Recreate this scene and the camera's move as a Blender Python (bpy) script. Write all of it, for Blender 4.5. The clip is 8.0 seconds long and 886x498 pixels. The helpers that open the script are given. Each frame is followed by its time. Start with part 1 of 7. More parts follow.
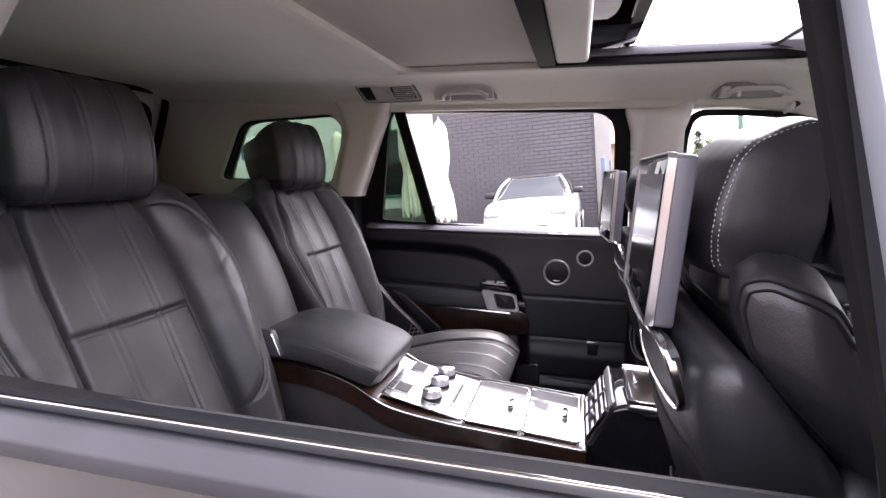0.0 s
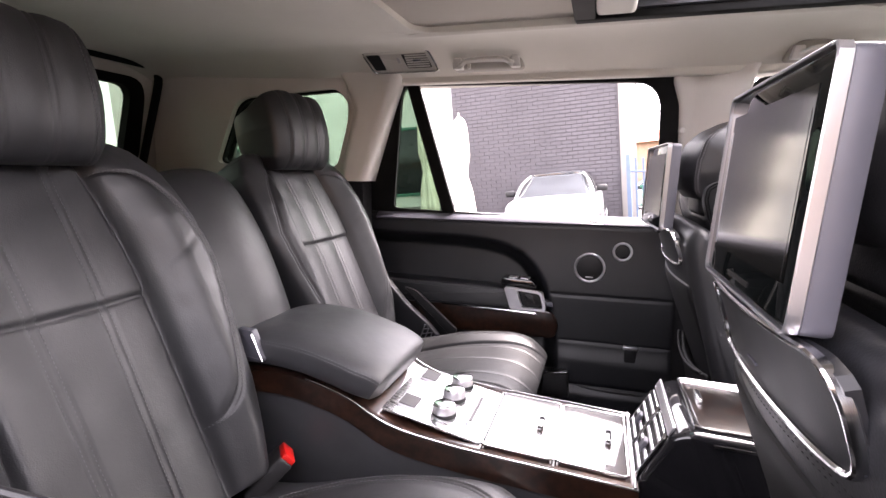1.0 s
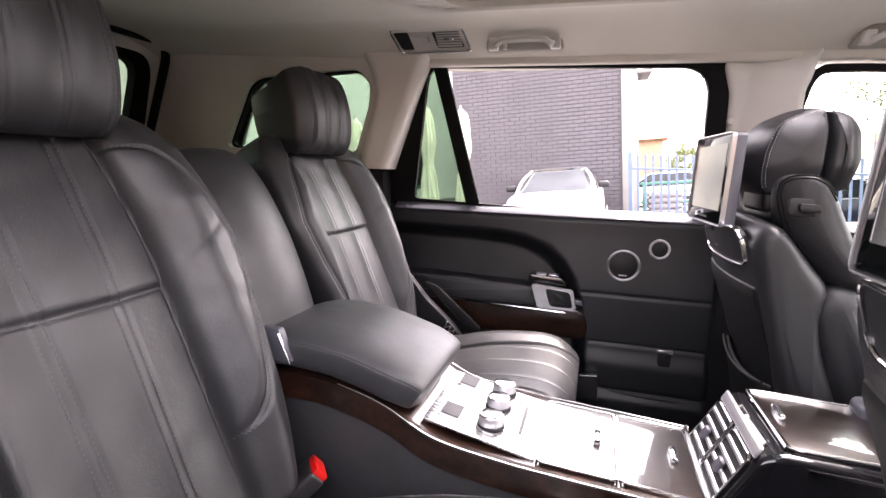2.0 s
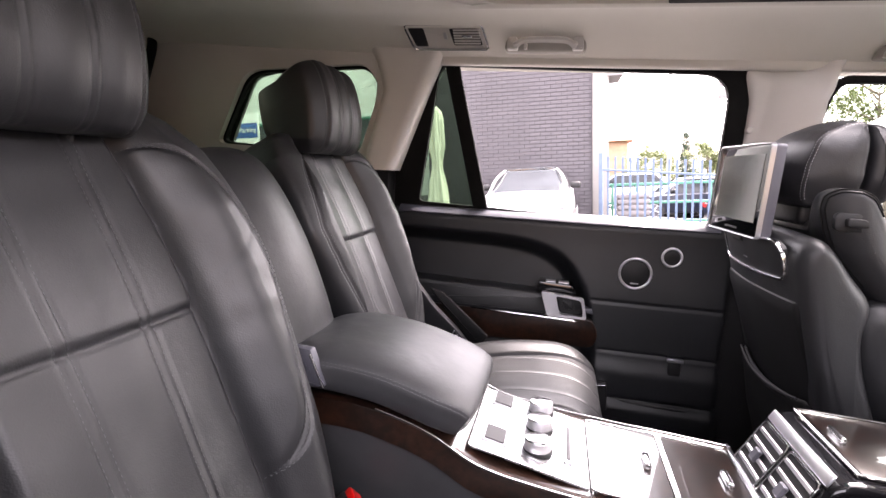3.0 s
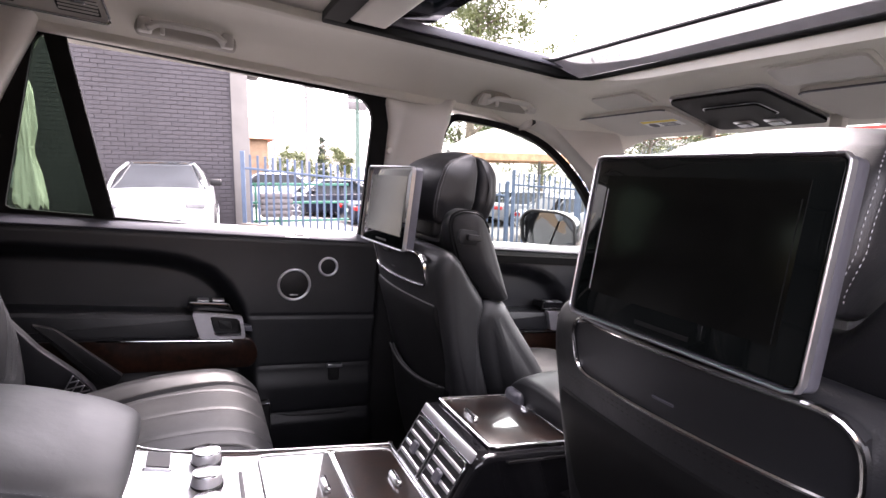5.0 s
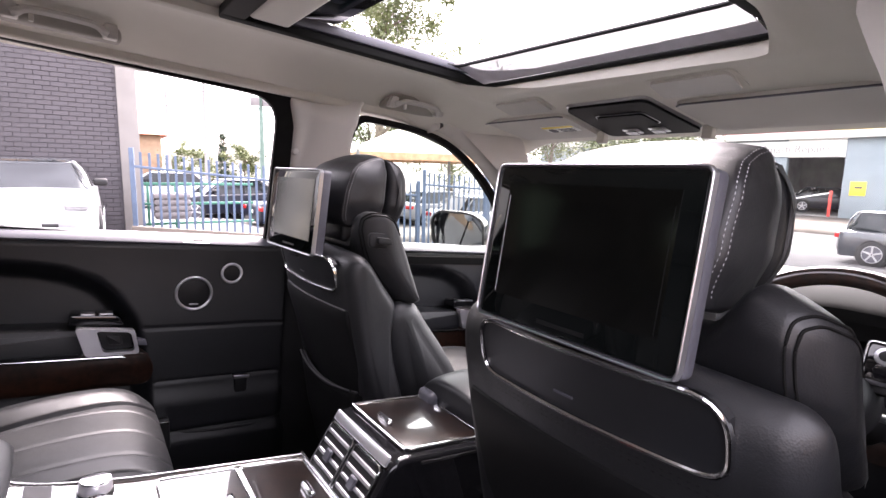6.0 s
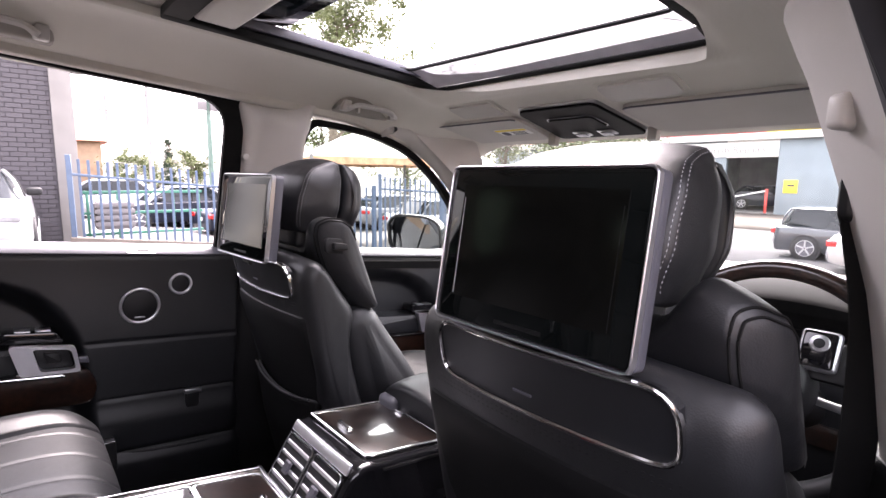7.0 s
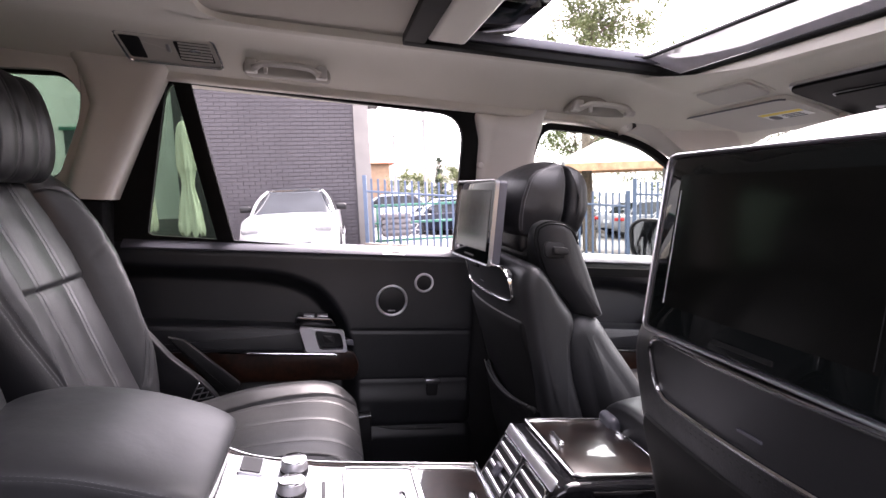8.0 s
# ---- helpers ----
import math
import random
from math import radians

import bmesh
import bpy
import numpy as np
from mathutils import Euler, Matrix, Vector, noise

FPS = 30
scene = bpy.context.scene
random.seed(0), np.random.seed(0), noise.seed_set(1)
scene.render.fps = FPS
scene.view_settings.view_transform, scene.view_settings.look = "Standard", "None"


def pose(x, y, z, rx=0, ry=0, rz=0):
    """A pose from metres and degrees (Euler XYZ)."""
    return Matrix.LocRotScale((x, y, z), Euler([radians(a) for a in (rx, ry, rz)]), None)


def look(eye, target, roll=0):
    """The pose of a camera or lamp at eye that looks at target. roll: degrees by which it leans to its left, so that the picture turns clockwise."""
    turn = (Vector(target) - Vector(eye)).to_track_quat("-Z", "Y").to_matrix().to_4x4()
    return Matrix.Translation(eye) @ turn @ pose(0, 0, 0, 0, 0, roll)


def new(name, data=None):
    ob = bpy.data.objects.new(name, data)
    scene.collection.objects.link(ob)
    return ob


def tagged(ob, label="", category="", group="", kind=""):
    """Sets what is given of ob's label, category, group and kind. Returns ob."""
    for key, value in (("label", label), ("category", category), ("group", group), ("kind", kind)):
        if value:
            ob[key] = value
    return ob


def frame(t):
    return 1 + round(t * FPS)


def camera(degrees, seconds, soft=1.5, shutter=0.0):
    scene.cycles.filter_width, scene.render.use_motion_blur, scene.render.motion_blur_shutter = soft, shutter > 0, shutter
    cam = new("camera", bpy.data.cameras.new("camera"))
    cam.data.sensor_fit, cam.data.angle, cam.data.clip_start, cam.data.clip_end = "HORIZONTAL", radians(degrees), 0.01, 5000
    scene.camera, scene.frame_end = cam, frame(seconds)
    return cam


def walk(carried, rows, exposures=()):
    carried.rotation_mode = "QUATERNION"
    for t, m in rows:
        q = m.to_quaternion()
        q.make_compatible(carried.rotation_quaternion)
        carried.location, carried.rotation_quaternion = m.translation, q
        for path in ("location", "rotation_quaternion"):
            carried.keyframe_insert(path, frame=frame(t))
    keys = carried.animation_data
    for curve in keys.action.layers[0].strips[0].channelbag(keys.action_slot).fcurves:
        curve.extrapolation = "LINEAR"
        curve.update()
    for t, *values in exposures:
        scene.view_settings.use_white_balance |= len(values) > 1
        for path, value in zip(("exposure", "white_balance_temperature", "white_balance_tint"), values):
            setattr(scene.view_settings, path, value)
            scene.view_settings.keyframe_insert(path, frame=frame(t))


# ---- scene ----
cam = camera(81.4, 8.0)
# the car stands nose-down on a sloping drive; PATH is in the car's own frame
PIVOT = Matrix.Translation((0.12, 0.745, 1.145))
CAR = PIVOT @ Matrix.Rotation(radians(5.5), 4, "Y") @ PIVOT.inverted()
CABIN = CAR @ Matrix.Translation((0, 0.033, 0))  # y = 0 on the car's centre line
PATH = [
    (0, (0.090, -1.011, 1.421), (-0.409, 0.905, 1.132), 0.50),
    (0.5, (0.065, -0.895, 1.392), (-0.480, 1.007, 1.102), 0.43),
    (1, (0.049, -0.828, 1.367), (-0.523, 1.066, 1.077), 0.64),
    (1.5, (0.018, -0.787, 1.357), (-0.551, 1.105, 1.047), 1.38),
    (2.8, (-0.181, -0.748, 1.354), (-0.669, 1.166, 1.040), 3.17),
    (3, (-0.189, -0.739, 1.360), (-0.614, 1.189, 1.042), 3.03),
    (3.5, (-0.166, -0.702, 1.364), (-0.329, 1.268, 1.057), 3.94),
    (4, (-0.191, -0.687, 1.371), (0.009, 1.283, 1.091), 5.10),
    (4.5, (-0.212, -0.688, 1.378), (0.364, 1.212, 1.133), 5.97),
    (5, (-0.221, -0.681, 1.387), (0.649, 1.107, 1.170), 6.02),
    (6.5, (-0.221, -0.689, 1.395), (1.019, 0.872, 1.227), 5.34),
    (7, (-0.220, -0.687, 1.394), (1.071, 0.833, 1.239), 4.76),
    (7.5, (-0.203, -0.691, 1.393), (0.874, 0.986, 1.230), 4.38),
    (8, (-0.151, -0.686, 1.388), (0.286, 1.256, 1.195), 3.33),
]
walk(cam, [(t, CAR @ look(eye, target, roll)) for t, eye, target, roll in PATH],
     exposures=[(0.0, 4.12, 6500, 24), (0.5, 4.62, 6700, 24), (1.0, 4.7, 6850, 25), (1.5, 4.76, 6950, 25), (3.5, 4.6, 6900, 25), (4.5, 4.04, 6700, 26), (6.8, 4.08, 6680, 26), (8.0, 4.0, 6650, 27)])

# ---- light: a bright, thinly overcast sky ----
world = bpy.data.worlds.new("sky")
scene.world = world
world.use_nodes = True
wn, wl = world.node_tree.nodes, world.node_tree.links
sky = wn.new("ShaderNodeTexSky")
sky.sky_type = "NISHITA"
sky.sun_disc = False
sky.sun_elevation, sky.sun_rotation = radians(58), radians(60)
sky.air_density, sky.dust_density = 1.0, 4.0
soft_sky = wn.new("ShaderNodeHueSaturation")
soft_sky.inputs["Saturation"].default_value = 0.22
wl.new(sky.outputs[0], soft_sky.inputs["Color"])
wl.new(soft_sky.outputs[0], wn["Background"].inputs["Color"])
wn["Background"].inputs["Strength"].default_value = 0.15
scene.view_settings.exposure = 0.0
sun_data = bpy.data.lights.new("sun", "SUN")
sun_data.energy, sun_data.angle, sun_data.color = 0.5, radians(10), (1.0, 0.96, 0.9)
sun = new("sun", sun_data)
sun.matrix_world = look((0, 0, 30), (-9.2, -15.9, 0.6))

# ---- helpers of this scene ----
ORIGIN = {}


def thing(name, label="", category="", group="", kind="", base=(0, 0, 0), frame_m=None):
    """An Empty at its base; parts hang under it. Places are given in the car's frame unless frame_m is set."""
    ob = new(name)
    ob.empty_display_size = 0.05
    ob.matrix_world = (CABIN if frame_m is None else frame_m) @ Matrix.Translation(base)
    ORIGIN[ob.name] = Vector(base)
    return tagged(ob, label, category, group, kind)


def mesh_of(geo):
    me = bpy.data.meshes.new("mesh")
    if isinstance(geo, tuple):
        me.from_pydata([tuple(v) for v in geo[0]], [], [tuple(f) for f in geo[1]])
    else:
        geo.to_mesh(me)
        geo.free()
    return me


def part(name, geo, material, parent, label="", smooth=True, sharp=35):
    """One mesh object under a thing or a part; geo is a bmesh or (verts, faces) in the thing's frame."""
    me = mesh_of(geo)
    o = ORIGIN[parent.name]
    me.transform(Matrix.Translation(-o))
    if material:
        me.materials.append(material)
    if smooth:
        me.shade_smooth()
        if sharp:
            me.set_sharp_from_angle(angle=radians(sharp))
    ob = new(name, me)
    ob.parent = parent
    ORIGIN[ob.name] = o
    if label:
        ob["label"] = label
    return ob


def solo(name, geo, material, label="", category="", group="", kind="", base=None, frame_m=None, smooth=True, sharp=35):
    """A top-level thing that is one mesh."""
    me = mesh_of(geo)
    if base is None:
        n = len(me.vertices)
        co = np.empty(n * 3)
        me.vertices.foreach_get("co", co)
        co = co.reshape(-1, 3)
        base = ((co[:, 0].min() + co[:, 0].max()) / 2, (co[:, 1].min() + co[:, 1].max()) / 2, co[:, 2].min())
    me.transform(Matrix.Translation(-Vector(base)))
    if material:
        me.materials.append(material)
    if smooth:
        me.shade_smooth()
        if sharp:
            me.set_sharp_from_angle(angle=radians(sharp))
    ob = new(name, me)
    ob.matrix_world = (CABIN if frame_m is None else frame_m) @ Matrix.Translation(base)
    ORIGIN[ob.name] = Vector(base)
    return tagged(ob, label, category, group, kind)


def box(x0, x1, y0, y1, z0, z1, bevel=0.0, seg=2, m=None, bm=None):
    b = bmesh.new()
    bmesh.ops.create_cube(b, size=1, matrix=Matrix.Translation(((x0 + x1) / 2, (y0 + y1) / 2, (z0 + z1) / 2)) @ Matrix.Diagonal((abs(x1 - x0), abs(y1 - y0), abs(z1 - z0), 1)))
    if bevel:
        bmesh.ops.bevel(b, geom=b.edges[:], offset=bevel, segments=seg, affect="EDGES", profile=0.5)
    if m:
        b.transform(m)
    return join(bm, b)


def join(bm, b):
    if bm is None:
        return b
    me = bpy.data.meshes.new("tmp")
    b.to_mesh(me)
    b.free()
    bm.from_mesh(me)
    bpy.data.meshes.remove(me)
    return bm


def cyl(r0, r1, h, seg=32, m=None, bevel=0.0, bm=None):
    b = bmesh.new()
    bmesh.ops.create_cone(b, cap_ends=True, segments=seg, radius1=r0, radius2=r1, depth=h, matrix=Matrix.Translation((0, 0, h / 2)))
    if bevel:
        es = [e for e in b.edges if abs(e.verts[0].co.z - e.verts[1].co.z) < 1e-6]
        bmesh.ops.bevel(b, geom=es, offset=bevel, segments=2, affect="EDGES", profile=0.5)
    if m:
        b.transform(m)
    return join(bm, b)


def prism(poly, a0, a1, axis="y", bevel=0.0, seg=2, bm=None):
    """A flat outline (two coordinates a point) pushed from a0 to a1 along an axis."""
    def put(p, a):
        return {"x": (a, p[0], p[1]), "y": (p[0], a, p[1]), "z": (p[0], p[1], a)}[axis]
    b = bmesh.new()
    f = b.faces.new([b.verts.new(put(p, a0)) for p in poly])
    r = bmesh.ops.extrude_face_region(b, geom=[f])
    d = Vector(put((0, 0), a1)) - Vector(put((0, 0), a0))
    bmesh.ops.translate(b, vec=d, verts=[v for v in r["geom"] if isinstance(v, bmesh.types.BMVert)])
    bmesh.ops.recalc_face_normals(b, faces=b.faces[:])
    if bevel:
        es = [e for e in b.edges if len(e.link_faces) == 2 and e.calc_face_angle(0) > 0.6]
        bmesh.ops.bevel(b, geom=es, offset=bevel, segments=seg, affect="EDGES", profile=0.5)
    return join(bm, b)


def rounded(pts, r, n=6):
    """A closed outline with rounded corners; r is one radius or one a corner."""
    out = []
    k = len(pts)
    for i in range(k):
        p, a, b = Vector(pts[i]), Vector(pts[i - 1]), Vector(pts[(i + 1) % k])
        ri = r[i] if isinstance(r, (list, tuple)) else r
        u, w = (a - p), (b - p)
        d = min(ri, u.length * 0.49, w.length * 0.49)
        if d < 1e-5:
            out.append(tuple(p))
            continue
        s, e = p + u.normalized() * d, p + w.normalized() * d
        for j in range(n + 1):
            t = j / n
            out.append(tuple(s * (1 - t) ** 2 + p * 2 * t * (1 - t) + e * t * t))
    return out


def resample(pts, n, closed=True):
    p = np.array(pts, float)
    if closed:
        p = np.vstack([p, p[:1]])
    d = np.r_[0, np.cumsum(np.linalg.norm(np.diff(p, axis=0), axis=1))]
    t = np.linspace(0, d[-1], n + (1 if closed else 0))
    q = np.stack([np.interp(t, d, p[:, i]) for i in range(p.shape[1])], 1)
    return q[:-1] if closed else q


def sweep(path, sec, closed=False, up=(0, 0, 1), bm=None, taper=None):
    """A section (list of (a, b)) swept along a path; a lies along the side, b along up."""
    P = [Vector(p) for p in path]
    n, k = len(P), len(sec)
    verts, faces = [], []
    upv = Vector(up)
    for i in range(n):
        a = P[i - 1] if (closed or i > 0) else P[i]
        c = P[(i + 1) % n] if (closed or i < n - 1) else P[i]
        t = (c - a).normalized()
        side = t.cross(upv)
        if side.length < 1e-4:
            side = t.cross(Vector((1, 0.1, 0)))
        side.normalize()
        u2 = side.cross(t).normalized()
        s = taper[i] if taper else 1.0
        verts += [P[i] + side * (x * s) + u2 * (y * s) for x, y in sec]
    m = n if closed else n - 1
    for i in range(m):
        for j in range(k):
            a, b = i * k + j, i * k + (j + 1) % k
            c, d = ((i + 1) % n) * k + (j + 1) % k, ((i + 1) % n) * k + j
            faces.append((a, b, c, d))
    if not closed:
        faces.append(tuple(range(k))[::-1])
        faces.append(tuple((n - 1) * k + j for j in range(k)))
    if bm is not None:
        b = bmesh.new()
        me = mesh_of((verts, faces))
        b.from_mesh(me)
        bpy.data.meshes.remove(me)
        return join(bm, b)
    return verts, faces


def ring_sec(r, n=8, sx=1.0):
    return [(r * sx * math.cos(2 * math.pi * i / n), r * math.sin(2 * math.pi * i / n)) for i in range(n)]


def rect_sec(w, h, c=0.0):
    w, h = w / 2, h / 2
    if not c:
        return [(-w, -h), (w, -h), (w, h), (-w, h)]
    return [(-w + c, -h), (w - c, -h), (w, -h + c), (w, h - c), (w - c, h), (-w + c, h), (-w, h - c), (-w, -h + c)]


def smooth_path(pts, n):
    """Catmull-Rom through the points, n samples."""
    p = np.array(pts, float)
    p = np.vstack([2 * p[0] - p[1], p, 2 * p[-1] - p[-2]])
    out = []
    k = len(p) - 3
    for i in range(n):
        u = i / (n - 1) * k
        j = min(int(u), k - 1)
        t = u - j
        a, b, c, d = p[j], p[j + 1], p[j + 2], p[j + 3]
        out.append(0.5 * (2 * b + (c - a) * t + (2 * a - 5 * b + 4 * c - d) * t * t + (3 * b - a - 3 * c + d) * t ** 3))
    return np.array(out)


class Pad:
    """An upholstered body: a spine of (x, z) places, a front direction, half widths, and depths in front of and behind the spine."""

    def __init__(self, spine, half, front, back, yc=0.0, p=7.0, q=9.0, side=1, shape=None, pb=None):
        self.sp = np.array(spine, float)
        self.half, self.front, self.back = half, front, back
        self.yc, self.p, self.q, self.side = yc, p, q, side
        self.shape = shape or (lambda s, t: 0 * s)
        self.pb = pb or p

    def frame_at(self, t):
        u = (t + 1) / 2
        k = smooth_path(self.sp, 65)
        d = np.linspace(0, 1, 65)
        x, z = np.interp(u, d, k[:, 0]), np.interp(u, d, k[:, 1])
        e = 0.01
        dx = np.interp(np.clip(u + e, 0, 1), d, k[:, 0]) - np.interp(np.clip(u - e, 0, 1), d, k[:, 0])
        dz = np.interp(np.clip(u + e, 0, 1), d, k[:, 1]) - np.interp(np.clip(u - e, 0, 1), d, k[:, 1])
        n = np.hypot(dx, dz)
        return x, z, dz / n, -dx / n

    def point(self, s, t, back=False, lift=0.0):
        s, t = np.asarray(s, float), np.asarray(t, float)
        x, z, nx, nz = self.frame_at(t)
        p = self.pb if back else self.p
        e = np.clip(1 - np.abs(s) ** p, 0, 1) ** (1 / p)
        c = np.clip(1 - np.abs(t) ** self.q, 0, 1) ** (1 / self.q)
        if back:
            d = -self.back(s, t) * e * c
        else:
            d = (self.front(s, t) + self.shape(s, t)) * e * c
        d = d + lift
        y = self.yc + self.side * s * self.half(t)
        return np.stack([x + nx * d, y + 0 * x, z + nz * d], -1)

    def mesh(self, ns=72, nt=96, nb=24):
        s1 = np.sin(np.linspace(-1, 1, ns) * math.pi / 2)
        s2 = np.sin(np.linspace(1, -1, nb) * math.pi / 2)[1:-1]
        t = np.sin(np.linspace(-1, 1, nt) * math.pi / 2) * 0.75 + np.linspace(-1, 1, nt) * 0.25
        S, T = np.meshgrid(s1, t)
        A = self.point(S, T)
        S, T = np.meshgrid(s2, t)
        B = self.point(S, T, back=True)
        ring = np.concatenate([A, B], 1)
        k = ring.shape[1]
        verts = ring.reshape(-1, 3)
        i = np.arange(nt - 1)[:, None] * k + np.arange(k)[None, :]
        j = np.arange(nt - 1)[:, None] * k + (np.arange(k)[None, :] + 1) % k
        f = np.stack([i, j, j + k, i + k], -1).reshape(-1, 4)
        if self.side < 0:
            f = f[:, ::-1]
        return verts.tolist(), f.tolist()

    def stitch(self, lines, length=0.0042, gap=0.0022, width=0.0011, lift=0.0006):
        """Thread along lines of (s, t) on the front face: one small dash a stitch."""
        V, F = [], []
        for line in lines:
            q = resample(line, max(40, 12 * len(line)), closed=False)
            P = self.point(q[:, 0], q[:, 1], lift=lift)
            dashes(P, V, F, length, gap, width)
        return V, F


def dashes(P, V, F, length=0.0042, gap=0.0022, width=0.0011):
    P = np.asarray(P, float)
    d = np.r_[0, np.cumsum(np.linalg.norm(np.diff(P, axis=0), axis=1))]
    at = lambda u: np.array([np.interp(u, d, P[:, i]) for i in range(3)])
    u = 0.0
    while u + length < d[-1]:
        a, b = Vector(at(u)), Vector(at(u + length))
        t = (b - a).normalized()
        w = t.cross(Vector((0.3, 0.5, 0.8))).normalized() * width / 2
        h = t.cross(w).normalized() * width / 2
        k = len(V)
        m = (a + b) / 2
        V += [tuple(a), tuple(m + w), tuple(m + h), tuple(m - w), tuple(m - h), tuple(b)]
        for c in range(4):
            F.append((k, k + 1 + c, k + 1 + (c + 1) % 4))
            F.append((k + 5, k + 1 + (c + 1) % 4, k + 1 + c))
        u += length + gap


def groove(d, w):
    return np.exp(-(d / w) ** 2)


def step(x, a, b):
    t = np.clip((np.asarray(x, float) - a) / (b - a), 0, 1)
    return t * t * (3 - 2 * t)


def loops(outer, inner, n, yof, th, side=1):
    """A panel in the x-z plane between two outlines, at y = side * yof(x, z), th thick towards outside."""
    A, B = resample(outer, n), resample(inner, n)
    k = ((B - A[0]) ** 2).sum(1).argmin()
    B = np.roll(B, -k, axis=0)
    V, F = [], []
    for ring, o in ((A, 0), (B, 0), (B, th), (A, th)):
        V += [(x, side * (yof(x, z) + o), z) for x, z in ring]
    for r in range(4):
        for i in range(n):
            j = (i + 1) % n
            a, b = r * n, ((r + 1) % 4) * n
            f = (a + i, a + j, b + j, b + i)
            F.append(f if side > 0 else f[::-1])
    return V, F


def puff_ring(A, r):
    """Inset of a closed x-z outline by r, and its centre."""
    d = np.roll(A, -1, 0) - np.roll(A, 1, 0)
    n = np.stack([-d[:, 1], d[:, 0]], 1)
    n /= np.linalg.norm(n, axis=1)[:, None] + 1e-9
    c = A.mean(0)
    if ((c - A) * n).sum() < 0:
        n = -n
    return n, c


class Puff:
    """An upholstered body with an x-z side outline, hw half wide about yc, edges rounded by r, flanks crowned."""

    def __init__(self, outline, yc, hw, r=0.02, crown=0.006, n=110, wid=None, mid=None, soft=3):
        A = resample(outline, n)
        for k in range(soft):
            A = 0.25 * np.roll(A, 1, 0) + 0.5 * A + 0.25 * np.roll(A, -1, 0)
        self.A, self.yc, self.hw, self.r, self.crown = A, yc, hw, r, crown
        self.n, self.c = puff_ring(A, r)
        self.wid, self.mid = wid, mid

    def place(self, P, y):
        x, z = P[:, 0].copy(), P[:, 1].copy()
        y = np.full(len(x), float(y))
        if self.wid is not None:
            y = y * self.wid(x, z)
        if self.mid is not None:
            x, y, z = self.mid(x, y, z)
        return np.stack([x, self.yc + y, z], 1)

    def edge(self, a, sg, lift=0.0):
        """The ring at angle a (0: flank, 90: rim) of the rounded edge on the flank sg."""
        a = radians(a)
        r = self.r + lift
        inset = self.r - r * math.sin(a)
        return self.place(self.A + self.n * inset, sg * (self.hw - self.r + r * math.cos(a)))

    def mesh(self, m=14):
        st = []
        inner = self.A + self.n * self.r
        for f in (0.03, 0.3, 0.55, 0.78, 0.92):
            st.append((self.c + (inner - self.c) * f, self.hw + self.crown * (1 - f * f)))
        for a in np.linspace(0, math.pi / 2, 8):
            st.append((self.A + self.n * self.r * (1 - math.sin(a)), self.hw - self.r + self.r * math.cos(a)))
        rings = [self.place(P, -y) for P, y in st]
        for y in np.linspace(-(self.hw - self.r), self.hw - self.r, m)[1:-1]:
            rings.append(self.place(self.A, y))
        rings += [self.place(P, y) for P, y in st[::-1]]
        n = len(self.A)
        V = np.concatenate(rings)
        F = []
        for i in range(len(rings) - 1):
            for j in range(n):
                k = (j + 1) % n
                F.append((i * n + j, i * n + k, (i + 1) * n + k, (i + 1) * n + j))
        F.append(tuple(range(n))[::-1])
        F.append(tuple((len(rings) - 1) * n + j for j in range(n)))
        b = bmesh.new()
        vs = [b.verts.new(v) for v in V]
        for f in F:
            b.faces.new([vs[q] for q in f])
        bmesh.ops.recalc_face_normals(b, faces=b.faces[:])
        return b


def strip_panel(zs, xl, xr, yof, side=1, depth=0.05, roll=0.022, nz=40, nx=28):
    """A soft trim panel between two edges x = xl(z), xr(z); its face lies at y = yof(x, z) and rolls outwards along both edges."""
    V, F = [], []
    for z in np.linspace(zs[0], zs[-1], nz):
        a, b = float(np.interp(z, zs, xl)), float(np.interp(z, zs, xr))
        row = []
        for u in 0.5 - 0.5 * np.cos(np.linspace(0, math.pi, nx)):
            x = a + (b - a) * u
            e = min(1.0, min(x - a, b - x) / roll)
            row.append((x, yof(x, z) + roll * (1 - math.sqrt(max(0.0, 1 - (1 - e) ** 2))), z))
        row = [(a, row[0][1] + depth, z)] + row + [(b, row[-1][1] + depth, z)]
        V += [(x, side * y, zz) for x, y, zz in row]
    k = nx + 2
    for i in range(nz - 1):
        for j in range(k):
            f = (i * k + j, i * k + (j + 1) % k, (i + 1) * k + (j + 1) % k, (i + 1) * k + j)
            F.append(f if side > 0 else f[::-1])
    return V, F


def sheared(poly, yof, th, side=1, bevel=0.004, bm=None):
    """A plate with an x-z outline whose inner face lies at y = yof(x, z)."""
    b = prism(poly, 0, th, "y")
    if bevel:
        es = [e for e in b.edges if e.calc_face_angle(0) > 0.6]
        bmesh.ops.bevel(b, geom=es, offset=bevel, segments=2, affect="EDGES", profile=0.5)
    for v in b.verts:
        v.co.y = side * (v.co.y + yof(v.co.x, v.co.z))
    if side < 0:
        bmesh.ops.reverse_faces(b, faces=b.faces[:])
    return join(bm, b)

